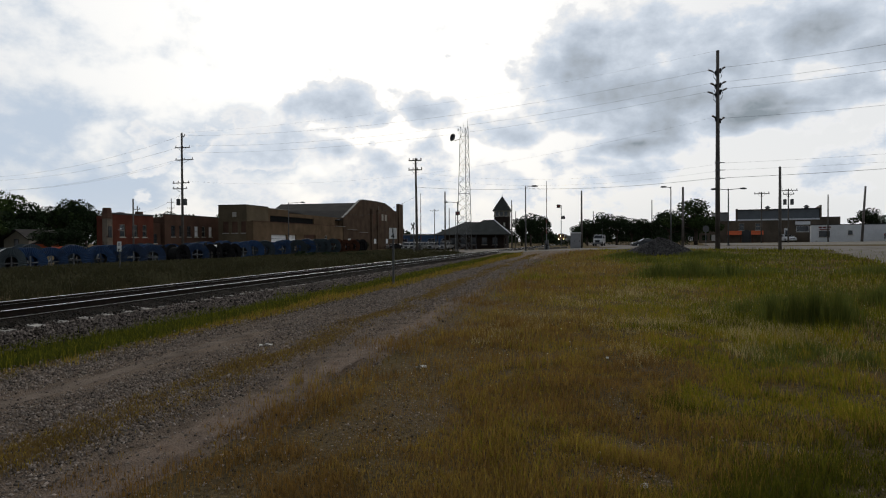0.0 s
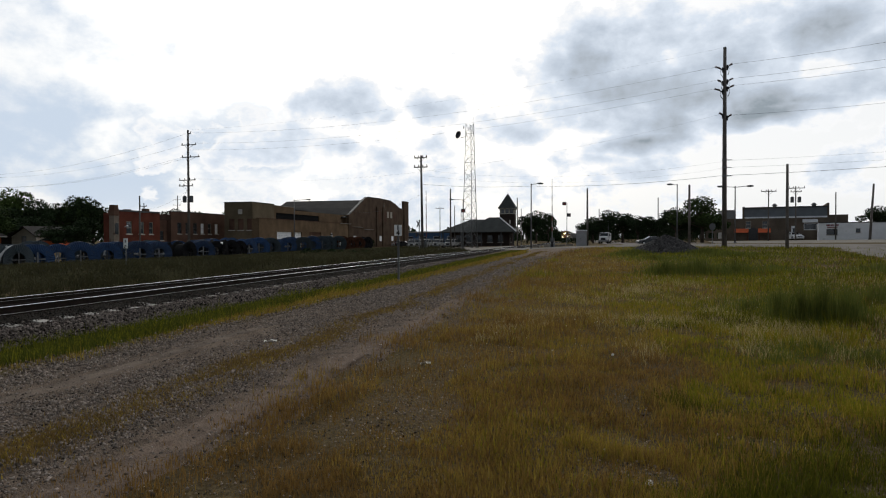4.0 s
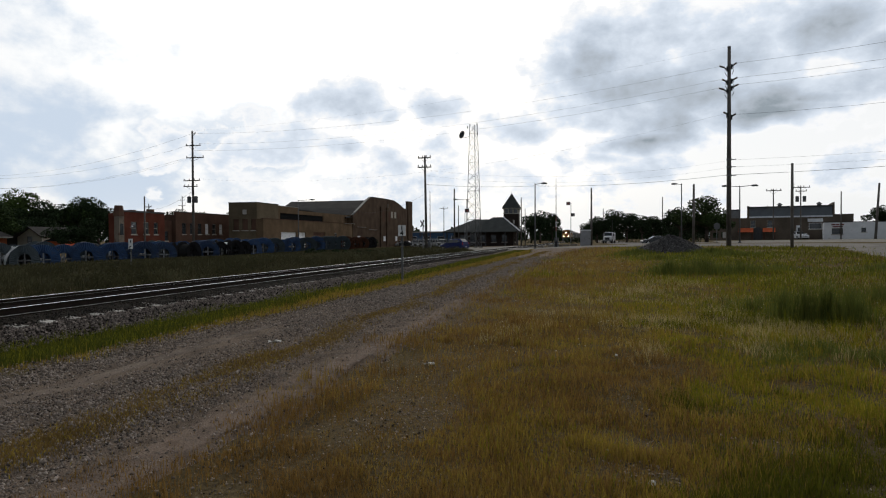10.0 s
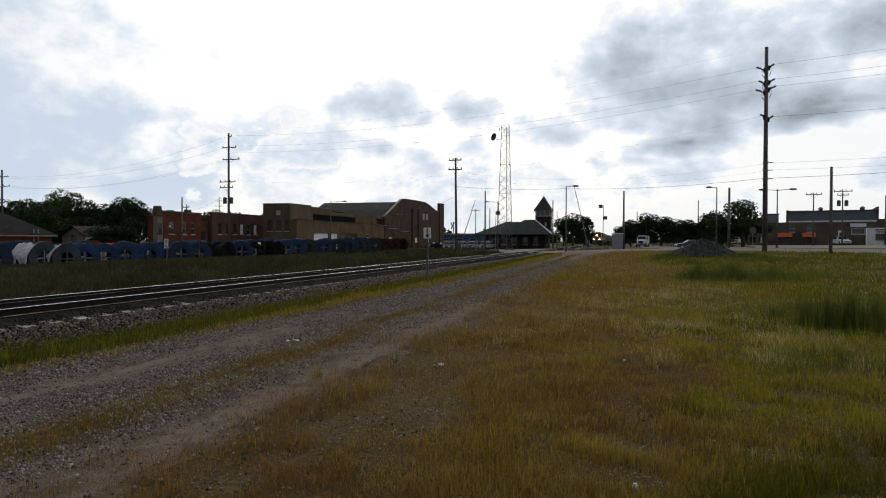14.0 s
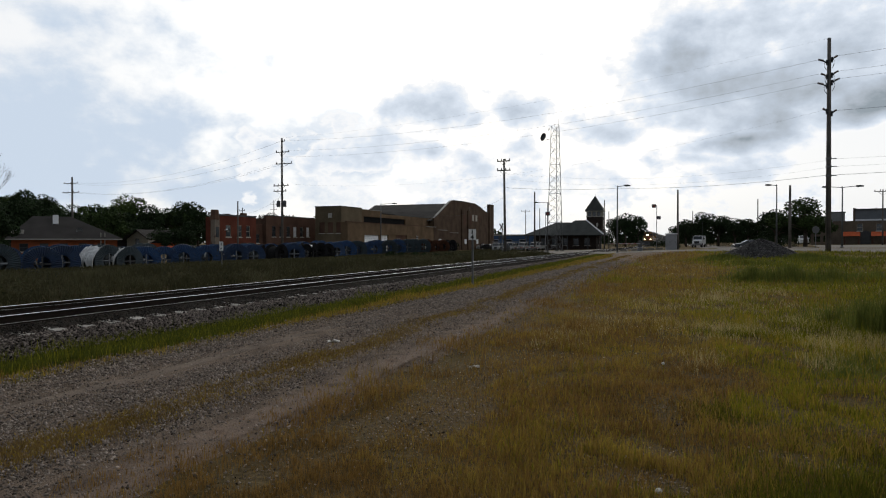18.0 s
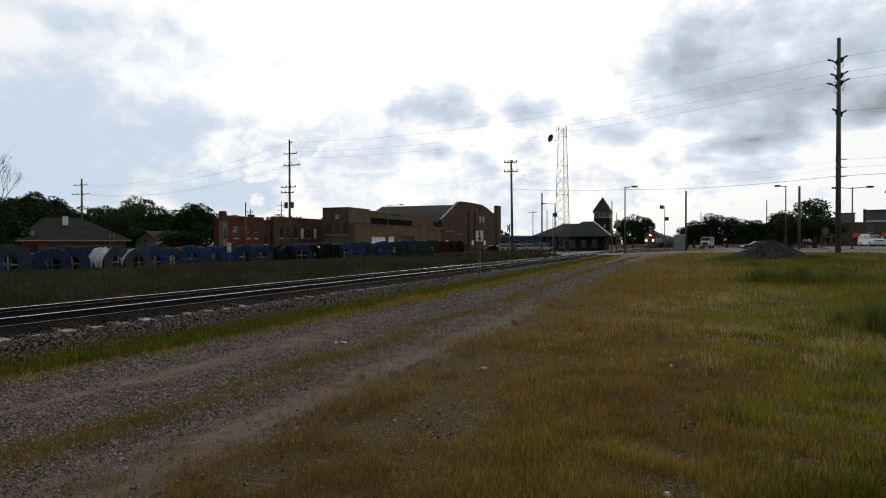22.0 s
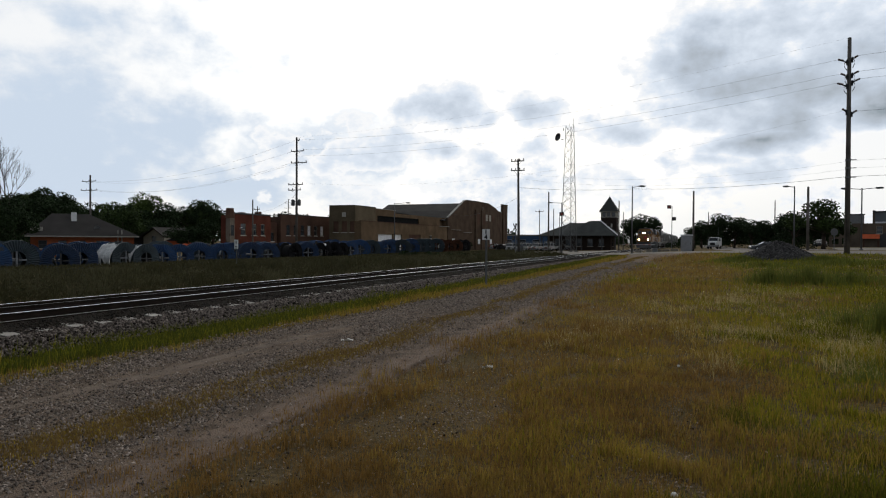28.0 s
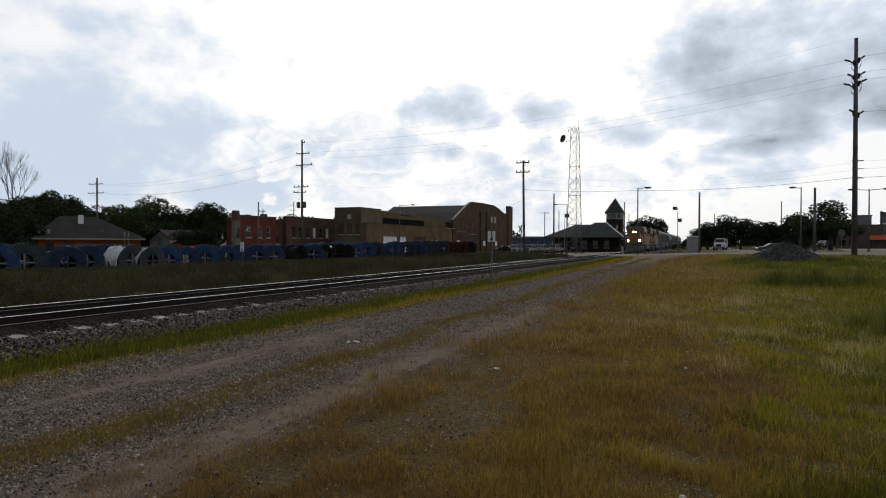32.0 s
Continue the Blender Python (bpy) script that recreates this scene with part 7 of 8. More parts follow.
def kerb_blocks():
    rnd = random.Random(6)
    for x, y in ((-7.2, 93.5), (-6.1, 94.2), (-5.0, 93.8), (-3.9, 94.4), (-8.6, 92.8)):
        s = solid().prism([(-0.5, 0.0), (0.5, 0.0), (0.46, 0.26), (0.4, 0.3), (-0.4, 0.3), (-0.46, 0.26)], "y", -0.18, 0.18)
        tagged(new("concrete_block", s.mesh("concrete_block", CONCRETE_PAD)), "low pale concrete block beside the rails", "concrete block", "blocks by the crossing").matrix_world = pose(x, y, lv(x, y) - 0.02, 0, 0, rnd.uniform(-25, 25))


kerb_blocks()


def hedge(name, x0, x1, y, h, n, label, category, seed):
    rng = np.random.RandomState(seed)
    m = max(3, int((x1 - x0) / 1.2))
    centres = [(x0 + (x1 - x0) * (k + 0.5) / m, y + rng.uniform(-0.5, 0.5), lv(x0, y) + h * rng.uniform(0.3, 0.6)) for k in range(m)]
    v, f = leaf_cloud(rng, centres, [h * rng.uniform(0.45, 0.7) for _ in centres], n, 0.10)
    tagged(new(name, mesh_from(name, v, f, LEAF[2])), label, category, "", "stuff")


hedge("shrubs", -31, -21.5, 62, 1.1, 2500, "low dark shrubs at the foot of a pole", "shrubs", 3)
hedge("shrubs", -52, -43, 118, 1.9, 3000, "dark scrub before the brick hall", "shrubs", 4)
hedge("shrubs", -112, -84, 66, 3.0, 5000, "dark shrubbery round the bungalow", "shrubs", 6)
hedge("shrubs", -1, 30, 176, 6.0, 20000, "dark undergrowth beneath the street trees", "shrubs", 7)
hedge("shrubs", 9.5, 13.4, 99, 2.4, 1600, "dark shrubs beneath the junction trees", "shrubs", 8)
hedge("shrubs", -25, -13, 215, 4.0, 3500, "dark undergrowth behind the depot", "shrubs", 9)
hedge("shrubs", -8, -2, 150, 1.6, 1500, "dark scrub beside the railway", "shrubs", 5)


# ---- grass, weeds and stones ----
def value_noise(x, y, scale, seed):
    """Smooth random field between 0 and 1."""
    rng = np.random.RandomState(seed)
    grid = rng.rand(64, 64)
    u, v = x / scale, y / scale
    i, j = np.floor(u).astype(int), np.floor(v).astype(int)
    fu, fv = smooth01(u - i), smooth01(v - j)
    g = lambda a, b: grid[a % 64, b % 64]
    return (g(i, j) * (1 - fu) + g(i + 1, j) * fu) * (1 - fv) + (g(i, j + 1) * (1 - fu) + g(i + 1, j + 1) * fu) * fv


def blades(name, x, y, height, width, material, label, category, lean=0.5, seed=1, simple=False, lift=-0.01):
    """Curved grass blades, one mesh of kind stuff; simple ones have no bend."""
    rng = np.random.RandomState(seed)
    n = len(x)
    z = np.maximum(rough_level(x, y), np.interp(x - TRACK_X, [1.75, 2.5], [0.065, -0.12])) + lift
    lo, hi = drive_edges(y)
    z = np.where((x > lo) & (x < hi + 0.1), np.maximum(z, level(x, y) + 0.028), z)
    a = rng.rand(n) * math.tau
    side = np.stack([np.cos(a), np.sin(a), np.zeros(n)], 1)
    b = rng.rand(n) * math.tau
    k = (height * lean * rng.rand(n))
    bend = np.stack([np.cos(b) * k, np.sin(b) * k, np.zeros(n)], 1)
    root = np.stack([x, y, z], 1)
    up = np.stack([np.zeros(n), np.zeros(n), height], 1)
    w = width[:, None] * side / 2
    tip = [root + up + bend + w * 0.15, root + up + bend - w * 0.15]
    if simple:
        v = np.stack([root - w, root + w, *tip], 1).reshape(-1, 3)
        f = np.arange(n)[:, None] * 4 + np.array([[0, 1, 2, 3]])
    else:
        v = np.stack([root - w, root + w, root + up * 0.55 + bend * 0.35 + w * 0.8, root + up * 0.55 + bend * 0.35 - w * 0.8, *tip], 1).reshape(-1, 3)
        base = np.arange(n)[:, None] * 6
        f = np.concatenate([base + np.array([[0, 1, 2, 3]]), base + np.array([[3, 2, 4, 5]])], 0)
    ob = new(name, mesh_from(name, v, f, material))
    return tagged(ob, label, category, "", "stuff")


def leafy(name, color, hue, k=0.16, through_light=0.45):
    """Thin blades that let part of the light through."""
    m = mat(name, color, 0.75, var=0.36, scale=1.3, fine=5.0, island=k, bump=0, spec=0.06, hue=hue)
    nt = m.node_tree
    bsdf = nt.nodes["Principled BSDF"]
    tr = nt.nodes.new("ShaderNodeBsdfTranslucent")
    nt.links.new(bsdf.inputs["Base Color"].links[0].from_socket, tr.inputs["Color"])
    mx = nt.nodes.new("ShaderNodeMixShader")
    mx.inputs[0].default_value = through_light
    nt.links.new(bsdf.outputs[0], mx.inputs[1])
    nt.links.new(tr.outputs[0], mx.inputs[2])
    out = next(n for n in nt.nodes if n.type == "OUTPUT_MATERIAL")
    nt.links.new(mx.outputs[0], out.inputs[0])
    return m


DRY = leafy("dry_grass", (0.215, 0.140, 0.030), (0.340, 0.235, 0.056))
OLIVE = leafy("olive_grass", (0.235, 0.172, 0.022), (0.365, 0.266, 0.042))
GREEN = leafy("green_grass", (0.135, 0.145, 0.012), (0.245, 0.220, 0.020))
MOSS = leafy("dull_moss", (0.150, 0.100, 0.034), (0.210, 0.140, 0.050))
RUSSET = leafy("russet_grass", (0.150, 0.086, 0.026), (0.265, 0.160, 0.048))
VERGE = leafy("verge_green", (0.050, 0.066, 0.011), (0.100, 0.104, 0.017))
LUSH = leafy("lush_field_grass", (0.062, 0.070, 0.008), (0.130, 0.125, 0.015))
REED = leafy("dark_reed_grass", (0.080, 0.102, 0.022), (0.150, 0.160, 0.034))
SEED = leafy("pale_seed_heads", (0.46, 0.37, 0.18), (0.36, 0.29, 0.13))
WEED = leafy("rank_weeds", (0.024, 0.027, 0.012), (0.052, 0.047, 0.023))
PALE_WEED = leafy("grey_green_weeds", (0.050, 0.053, 0.027), (0.084, 0.074, 0.041))


def field_points(n, rng, near, far, a0, a1, power=2.0):
    """Points in a fan round the viewer's side of the field, thinning with distance."""
    d = near * (far / near) ** (rng.rand(n) ** (1 / power) if power != 1 else rng.rand(n))
    a = np.radians(rng.uniform(a0, a1, n))
    return -0.3 + d * np.sin(a), d * np.cos(a), d


def drive_edges(y):
    mid = lerp_table(y, [(-6, -5.55), (4, -5.65), (12, -5.6), (24, -5.7), (40, -5.6), (58, -5.2), (72, -4.6)])
    half = lerp_table(y, [(-6, 2.35), (4, 2.3), (12, 2.1), (24, 1.8), (40, 1.6), (58, 1.6), (72, 3.5)])
    return mid - half, mid + half


def street_side(x):
    return lerp_table(x, [(-47, 93), (-36, 90.5), (-24, 85), (-11, 78), (2, 70.5), (15.3, 62.5), (45, 47), (90, 26)])


def soil_spots(x, y):
    """Worn places where stones and dark soil show through."""
    total = 0 * x
    for cx, cy, rx, ry, k in ((-0.42, 4.6, 0.35, 0.7, 0.34), (-0.35, 6.4, 0.3, 0.9, 0.30), (-1.3, 7.4, 0.6, 0.5, 0.26), (-2.5, 6.4, 0.8, 0.9, 0.30), (-2.4, 4.2, 0.8, 0.8, 0.24), (0.9, 5.6, 0.6, 0.35, 0.20), (-2.3, 8.6, 0.8, 0.6, 0.22), (0.3, 3.7, 0.5, 0.4, 0.24), (1.5, 4.5, 0.4, 0.3, 0.2)):
        total = np.maximum(total, k * np.exp(-((x - cx) / rx) ** 2 - ((y - cy) / ry) ** 2))
    return total


def sow():
    rng = np.random.RandomState(21)
    x, y, d = field_points(780000, rng, 2.4, 75, -62, 40, 1)
    lo, hi = drive_edges(y)
    ragged = 0.9 * (value_noise(x, y, 0.8, 3) - 0.5) + 0.7 * (value_noise(x, y, 2.7, 4) - 0.5)
    east = x > hi - 0.75 + ragged
    verge = (x < lo + 0.25 + ragged * 0.7) & (x > -10.05 + 0.12 * np.sin(y * 1.3))
    ok = (east | verge) & (y < street_side(x) - 0.5) & ~((x > 14.3 + (y - 37) * 0.184 + 2.2 * (value_noise(x, y, 3, 14) - 0.5)) & (y > 33) & (rng.rand(len(x)) < 0.93))
    near_pile = np.hypot(x - 4.9, y - 53) < 2.4
    ok &= ~near_pile
    # worn bare spots
    bare = value_noise(x, y, 1.3, 5) * 0.6 + value_noise(x, y, 0.45, 6) * 0.4 - soil_spots(x, y)
    strip = np.clip((x - hi) / 2.2, 0, 1)
    clump = value_noise(x, y, 0.22, 16) * 0.6 + value_noise(x, y, 0.6, 26) * 0.4
    worn = ~verge & (bare < 0.31 + 0.16 * (1 - strip) + 0.05 * np.clip((7 - d) / 3, 0, 1) + 0.10 * (rng.rand(len(x)) - 0.5))
    ok &= (~worn | (rng.rand(len(x)) < 0.45)) & ((clump > 0.28) | (rng.rand(len(x)) < 0.45))
    ok &= verge | (rng.rand(len(x)) < np.clip((x - hi + 0.75 - ragged) / 1.5, 0.22, 1))
    sparse = verge & (x > -8.5 + 0.3 * np.sin(y * 0.7)) & (rng.rand(len(x)) > np.clip((y - 9) / 9, 0.10, 0.7))
    ok &= ~sparse
    x, y, d, verge, worn = x[ok], y[ok], d[ok], verge[ok], worn[ok]
    n = len(x)
    g = value_noise(x, y, 4.5, 7) * 0.55 + value_noise(x, y, 1.6, 8) * 0.45
    greener = g + np.clip((x - 0.3) / 6, -0.12, 0.30) + rng.normal(0, 0.13, n) - 0.12 * np.clip((8.0 - d) / 4, 0, 1)
    kind = np.where(greener > 0.66, 2, np.where(greener > 0.50, 1, 0))
    russet = value_noise(x, y, 1.1, 41) * 0.6 + value_noise(x, y, 0.35, 42) * 0.4 + rng.normal(0, 0.08, n) + 0.12 * np.clip((8.0 - d) / 4, 0, 1)
    russet = russet + 0.16 * np.clip(1 - (x - drive_edges(y)[1]) / 2.2, 0, 1)
    kind = np.where((kind == 0) & (russet > 0.52), 3, kind)
    kind = np.where(verge, np.where(x > -8.45 + (g - 0.5) * 1.6, np.where(rng.rand(n) < 0.5, 1, np.where(rng.rand(n) < 0.6, 4, 3)), np.where(rng.rand(n) < 0.8, 4, 2)), kind)
    # rank dark green where the field dips to the east
    lush = value_noise(x, y, 1.9, 71) * 0.5 + value_noise(x, y, 0.6, 72) * 0.3 + np.clip((x + 0.6) / 2.6, 0, 1) * 0.42 - 0.50 * np.clip((d - 6.2) / 2.0, 0, 1) + 0.16 - 0.4 * np.clip((0.1 - x) / 0.9, 0, 1) + rng.normal(0, 0.10, n)
    kind = np.where(worn, np.where(rng.rand(n) < 0.5, 3, 0), kind)
    kind = np.where((lush > 0.66) & ~verge & (d < 16), 5, kind)
    brown = value_noise(x, y, 2.6, 73) * 0.6 + value_noise(x, y, 0.9, 74) * 0.4 + rng.normal(0, 0.12, n)
    kind = np.where((kind <= 2) & (brown > 0.49) & ~verge & (rng.rand(n) < 0.6), np.where(rng.rand(n) < 0.6, 3, 0), kind)
    bright = value_noise(x, y, 1.4, 75) * 0.6 + value_noise(x, y, 0.5, 76) * 0.4 + np.clip((x - 0.4) / 4, -0.2, 0.14) + rng.normal(0, 0.08, n)
    kind = np.where((bright > 0.50) & ~verge & ~worn & (d > 6.5) & (d < 17) & (x > 0.2), np.where(rng.rand(n) < 0.45, 2, 1), kind)
    # the dip to the east stays green beyond the tussocks
    dip = np.clip((x - 0.175 * y - 0.1) / 1.4, -1, 1) * 0.22 + value_noise(x, y, 2.4, 77) * 0.6 + value_noise(x, y, 0.7, 78) * 0.3 + rng.normal(0, 0.06, n)
    kind = np.where((dip > 0.44) & ~verge & (y > 12) & (kind != 3), np.where(rng.rand(n) < 0.5, 5, 2), kind)
    far_green = (y > 36) & (x > 3)
    kind = np.where(far_green & (g > 0.28) & (kind != 5), np.where(rng.rand(n) < 0.4, 5, 2), kind)
    tall = (0.6 + 0.8 * value_noise(x, y, 2.2, 9)) * (0.45 + 1.05 * value_noise(x, y, 0.28, 19))
    h = (0.04 + 0.085 * rng.rand(n) ** 1.3) * tall * np.where(verge, 0.9, 1.0) * (1 + np.clip((d - 8) / 60, 0, 0.25))
    h *= np.where(rng.rand(n) < 0.12, 1.8, 1.0) * np.clip(0.35 + d / 11, 0, 1) * np.where(worn, 0.6, 1.0)
    w = 0.0026 + 0.00075 * d
    for k, (m, nm, lb) in enumerate(((DRY, "dry_grass", "short dry brown grass beside the drive"), (OLIVE, "olive_grass", "short olive grass turning brown"), (GREEN, "green_grass", "short fresh green grass"), (RUSSET, "russet_grass", "short withered russet grass"), (VERGE, "verge_grass", "fresh green verge grass along the ballast"), (LUSH, "lush_grass", "dark green grass growing in rank patches"))):
        for close in (True, False):
            s = (kind == k) & ((d < 13) == close)
            blades(nm, x[s], y[s], h[s] * (1.25 if k in (2, 5) else 1.0), w[s], m, lb, "grass", 0.5, 30 + k, simple=not close)
    # the thick verge between drive and ballast: green by the stones, yellowing towards the drive
    n = 90000
    y = 2.5 * (74 / 2.5) ** rng.rand(n)
    lo, _ = drive_edges(y)
    x = -10.0 + (lo + 10.15) * rng.rand(n)
    edge = -8.75 + 0.7 * (value_noise(x, y, 2.0, 81) - 0.5) + rng.normal(0, 0.14, n)
    ok = (x > -9.95 + 0.2 * np.sin(y * 1.3)) & (value_noise(x, y, 0.35, 82) > 0.25) & (y < street_side(x) - 1)
    ok &= (x < edge) | (rng.rand(n) < np.clip((lo + 0.35 - x) / 1.0, 0.1, 1) * np.clip((y - 9) / 9, 0.08, 1))
    x, y, edge = x[ok], y[ok], edge[ok]
    dd = np.hypot(x, y)
    pick = rng.rand(len(x))
    for m, nm, lb, s in ((VERGE, "verge_grass", "fresh green verge grass along the ballast", (x < edge) & (pick < 0.75)), (GREEN, "verge_grass", "bright green verge grass along the ballast", (x < edge) & (pick >= 0.85)), (OLIVE, "verge_grass", "yellowing verge grass along the drive", (x >= edge) & (pick < 0.40)), (MOSS, "verge_grass", "dull thin growth along the drive", (x >= edge) & (pick >= 0.40) & (pick < 0.75)), (RUSSET, "verge_grass", "dry brown verge grass along the drive", (x >= edge) & (pick >= 0.8))):
        blades(nm, x[s], y[s], (0.05 + 0.09 * rng.rand(s.sum())) * np.where(x[s] < edge[s], 1.25, 0.75), 0.003 + 0.0007 * dd[s], m, lb, "grass", 0.5, 85)
    # taller single stems and pale seed heads
    x, y, d = field_points(60000, rng, 10.0, 55, -20, 40, 1)
    _, hi = drive_edges(y)
    pale = value_noise(x, y, 3.2, 17) * 0.6 + value_noise(x, y, 1.1, 18) * 0.4
    ok = (x > hi + 0.8) & (y < street_side(x) - 2) & (pale > 0.57) & (rng.rand(len(x)) < 0.6)
    x, y, d = x[ok], y[ok], d[ok]
    blades("seed_grass", x, y, 0.06 + 0.08 * rng.rand(len(x)), 0.001 + 0.0006 * d, SEED, "pale wispy seed heads over the turf", "grass", 0.8, 40)
    # wispy pale tufts in patches
    tx, ty = [], []
    for cx, cy, rr, cnt in ((0.3, 19.9, 0.9, 900), (-1.1, 16.9, 0.6, 450), (0.5, 12.8, 0.7, 800), (-0.1, 9.3, 0.35, 260), (2.0, 14.5, 0.6, 500), (1.7, 9.8, 0.4, 420), (1.95, 12.0, 0.6, 700), (2.45, 9.5, 0.4, 320), (2.6, 11.5, 0.5, 500), (4.6, 17.5, 1.3, 900), (1.8, 23.0, 1.4, 900), (7.5, 24.0, 2.0, 900)):
        tx.append(cx + rng.normal(0, rr * 0.6, cnt)), ty.append(cy + rng.normal(0, rr, cnt))
    tx, ty = np.concatenate(tx), np.concatenate(ty)
    ok = value_noise(tx, ty, 0.35, 93) > 0.45
    tx, ty = tx[ok], ty[ok]
    blades("seed_grass", tx, ty, 0.09 + 0.12 * rng.rand(len(tx)), 0.001 + 0.0005 * np.hypot(tx, ty), SEED, "pale wispy tufts over the turf", "grass", 1.1, 41)
    # tall dark tussocks
    px, py, ph = [], [], []
    for cx, cy, rx, ry, cnt, ht in ((2.8, 13.6, 0.3, 0.4, 380, 0.85), (3.1, 13.2, 0.3, 0.4, 480, 0.98), (3.5, 13.3, 0.32, 0.4, 520, 1.0), (3.95, 13.5, 0.3, 0.4, 460, 0.95), (4.3, 14.0, 0.4, 0.5, 350, 0.7), (2.6, 15.2, 0.9, 0.9, 500, 0.45), (3.6, 16.5, 1.4, 1.2, 900, 0.45), (4.15, 10.9, 0.32, 0.45, 700, 0.9), (4.5, 11.2, 0.5, 0.6, 800, 0.88), (5.4, 12.2, 0.7, 0.7, 800, 0.75),
                                    (1.8, 9.7, 0.6, 0.6, 600, 0.22), (2.4, 10.1, 0.7, 0.6, 700, 0.25), (1.6, 8.9, 0.5, 0.5, 400, 0.17), (2.8, 9.3, 0.6, 0.6, 550, 0.23), (2.2, 27.8, 1.0, 1.2, 1500, 0.75), (3.6, 28.2, 1.2, 1.2, 1700, 0.85), (5.2, 29.2, 1.3, 1.2, 1200, 0.65), (7.0, 30.5, 1.6, 1.4, 900, 0.4), (3.2, 42.0, 2.6, 3.0, 2200, 0.32), (8.0, 46.0, 3.0, 2.6, 2600, 0.4), (1.6, 48.0, 1.6, 1.6, 1400, 0.35), (9.0, 20.0, 1.5, 1.2, 3200, 0.7), (6.4, 17.5, 1.2, 1.0, 1600, 0.6), (12.0, 30.0, 2.5, 1.6, 3000, 0.5), (2.2, 50.5, 1.5, 0.6, 1400, 0.5), (7.6, 50.5, 1.8, 0.8, 1800, 0.5)):
        cnt = int(cnt * 0.72)
        a, r = rng.rand(cnt) * math.tau, np.abs(rng.normal(0, 0.85, cnt))
        xx, yy = cx + rx * r * np.cos(a), cy + ry * r * np.sin(a)
        px.append(xx), py.append(yy), ph.append(ht * np.exp(-0.45 * r ** 2) * (0.4 + 0.6 * rng.rand(cnt) ** 0.8))
    px, py, ph = np.concatenate(px), np.concatenate(py), np.concatenate(ph)
    blades("tall_tussocks", px, py, ph, 0.003 + 0.0006 * np.hypot(px, py), REED, "tall dark green tussocks of reed grass", "grass", 0.28, 50)
    # thin growth down the middle of the drive
    n = 34000
    y = 2.2 * (62 / 2.2) ** rng.rand(n)
    strip_x = lerp_table(y, [(2, -5.1), (9, -5.15), (14, -5.3), (33, -5.75), (62, -5.4)])
    x = strip_x + rng.normal(0, 0.20, n) + 0.35 * (value_noise(y * 0, y, 2.5, 61) - 0.5)
    ok = value_noise(x * 1.5, y * 0.4, 0.5, 12) * 0.7 + 0.3 * rng.rand(n) > 0.42
    x, y = x[ok], y[ok]
    half = rng.rand(len(x)) < 0.88
    for m, nm, pick in ((MOSS, "dull brown moss along the middle of the drive", half), (OLIVE, "thin olive grass along the middle of the drive", ~half)):
        blades("drive_grass", x[pick], y[pick], 0.02 + 0.03 * rng.rand(pick.sum()), 0.003 + 0.0009 * np.hypot(x[pick], y[pick]), m, nm, "grass", 0.9, 60, lift=0.035)
    # rank weeds between track and yard: stems, and leafy clumps among them
    n = 210000
    y = 3 + 118 * rng.rand(n) ** 1.25
    x = -15.0 - 22.5 * rng.rand(n) ** 0.9
    ok = ((y < street_side(x) - 1.5) | (x < -30)) & (value_noise(x, y, 2.5, 13) > 0.15)
    x, y = x[ok], y[ok]
    edge = np.clip((-x - 14.7) / 2.2, 0.2, 1)
    crest = 0.45 + 0.9 * value_noise(x, y, 3.5, 15)
    h = edge * np.interp(x, [-36, -29, -25], [0.22, 0.30, 0.58]) * (0.2 + 0.8 * rng.rand(len(x)) ** 1.8) * crest
    tint = value_noise(x, y, 1.7, 91) * 0.6 + value_noise(x, y, 0.5, 92) * 0.4 + rng.normal(0, 0.1, len(x))
    for m, pick, lb in ((WEED, tint < 0.6, "rank dark weeds along the far side of the track"), (PALE_WEED, tint >= 0.6, "grey-green weeds along the far side of the track")):
        blades("weeds", x[pick], y[pick], h[pick], 0.004 + 0.0007 * np.hypot(x[pick], y[pick]), m, lb, "weeds", 1.3, 70)
    n = 2800
    y = 4 + 112 * rng.rand(n) ** 1.2
    x = -16.2 - 20.5 * rng.rand(n)
    ok = (y < street_side(x) - 2.5) | (x < -30)
    x, y = x[ok], y[ok]
    top = np.clip((-x - 14.9) / 2.2, 0.3, 1) * np.interp(x, [-36, -29, -25], [0.4, 0.55, 1.0]) * (0.16 + 0.62 * value_noise(x, y, 2.6, 15) ** 1.4) * (0.5 + 0.75 * rng.rand(len(x)))
    top *= np.where(rng.rand(len(x)) < 0.09, 1.6, 1.0)
    z = rough_level(x, y) + top * 0.5
    tint = value_noise(x, y, 1.7, 91) * 0.6 + value_noise(x, y, 0.5, 92) * 0.4
    for m, pick, lb in ((WEED, tint < 0.52, "leafy clumps of dark weeds beside the track"), (PALE_WEED, tint >= 0.52, "grey-green leafy clumps of weeds beside the track")):
        v, f = leaf_cloud(rng, np.stack([x[pick], y[pick], z[pick]], 1), top[pick] * 0.95, int(150000 * pick.mean()), 0.045)
        v[:, 2] = np.maximum(v[:, 2], rough_level(v[:, 0], v[:, 1]) - 0.01)
        tagged(new("weed_clumps", mesh_from("weed_clumps", v, f, m)), lb, "weeds", "", "stuff")


sow()


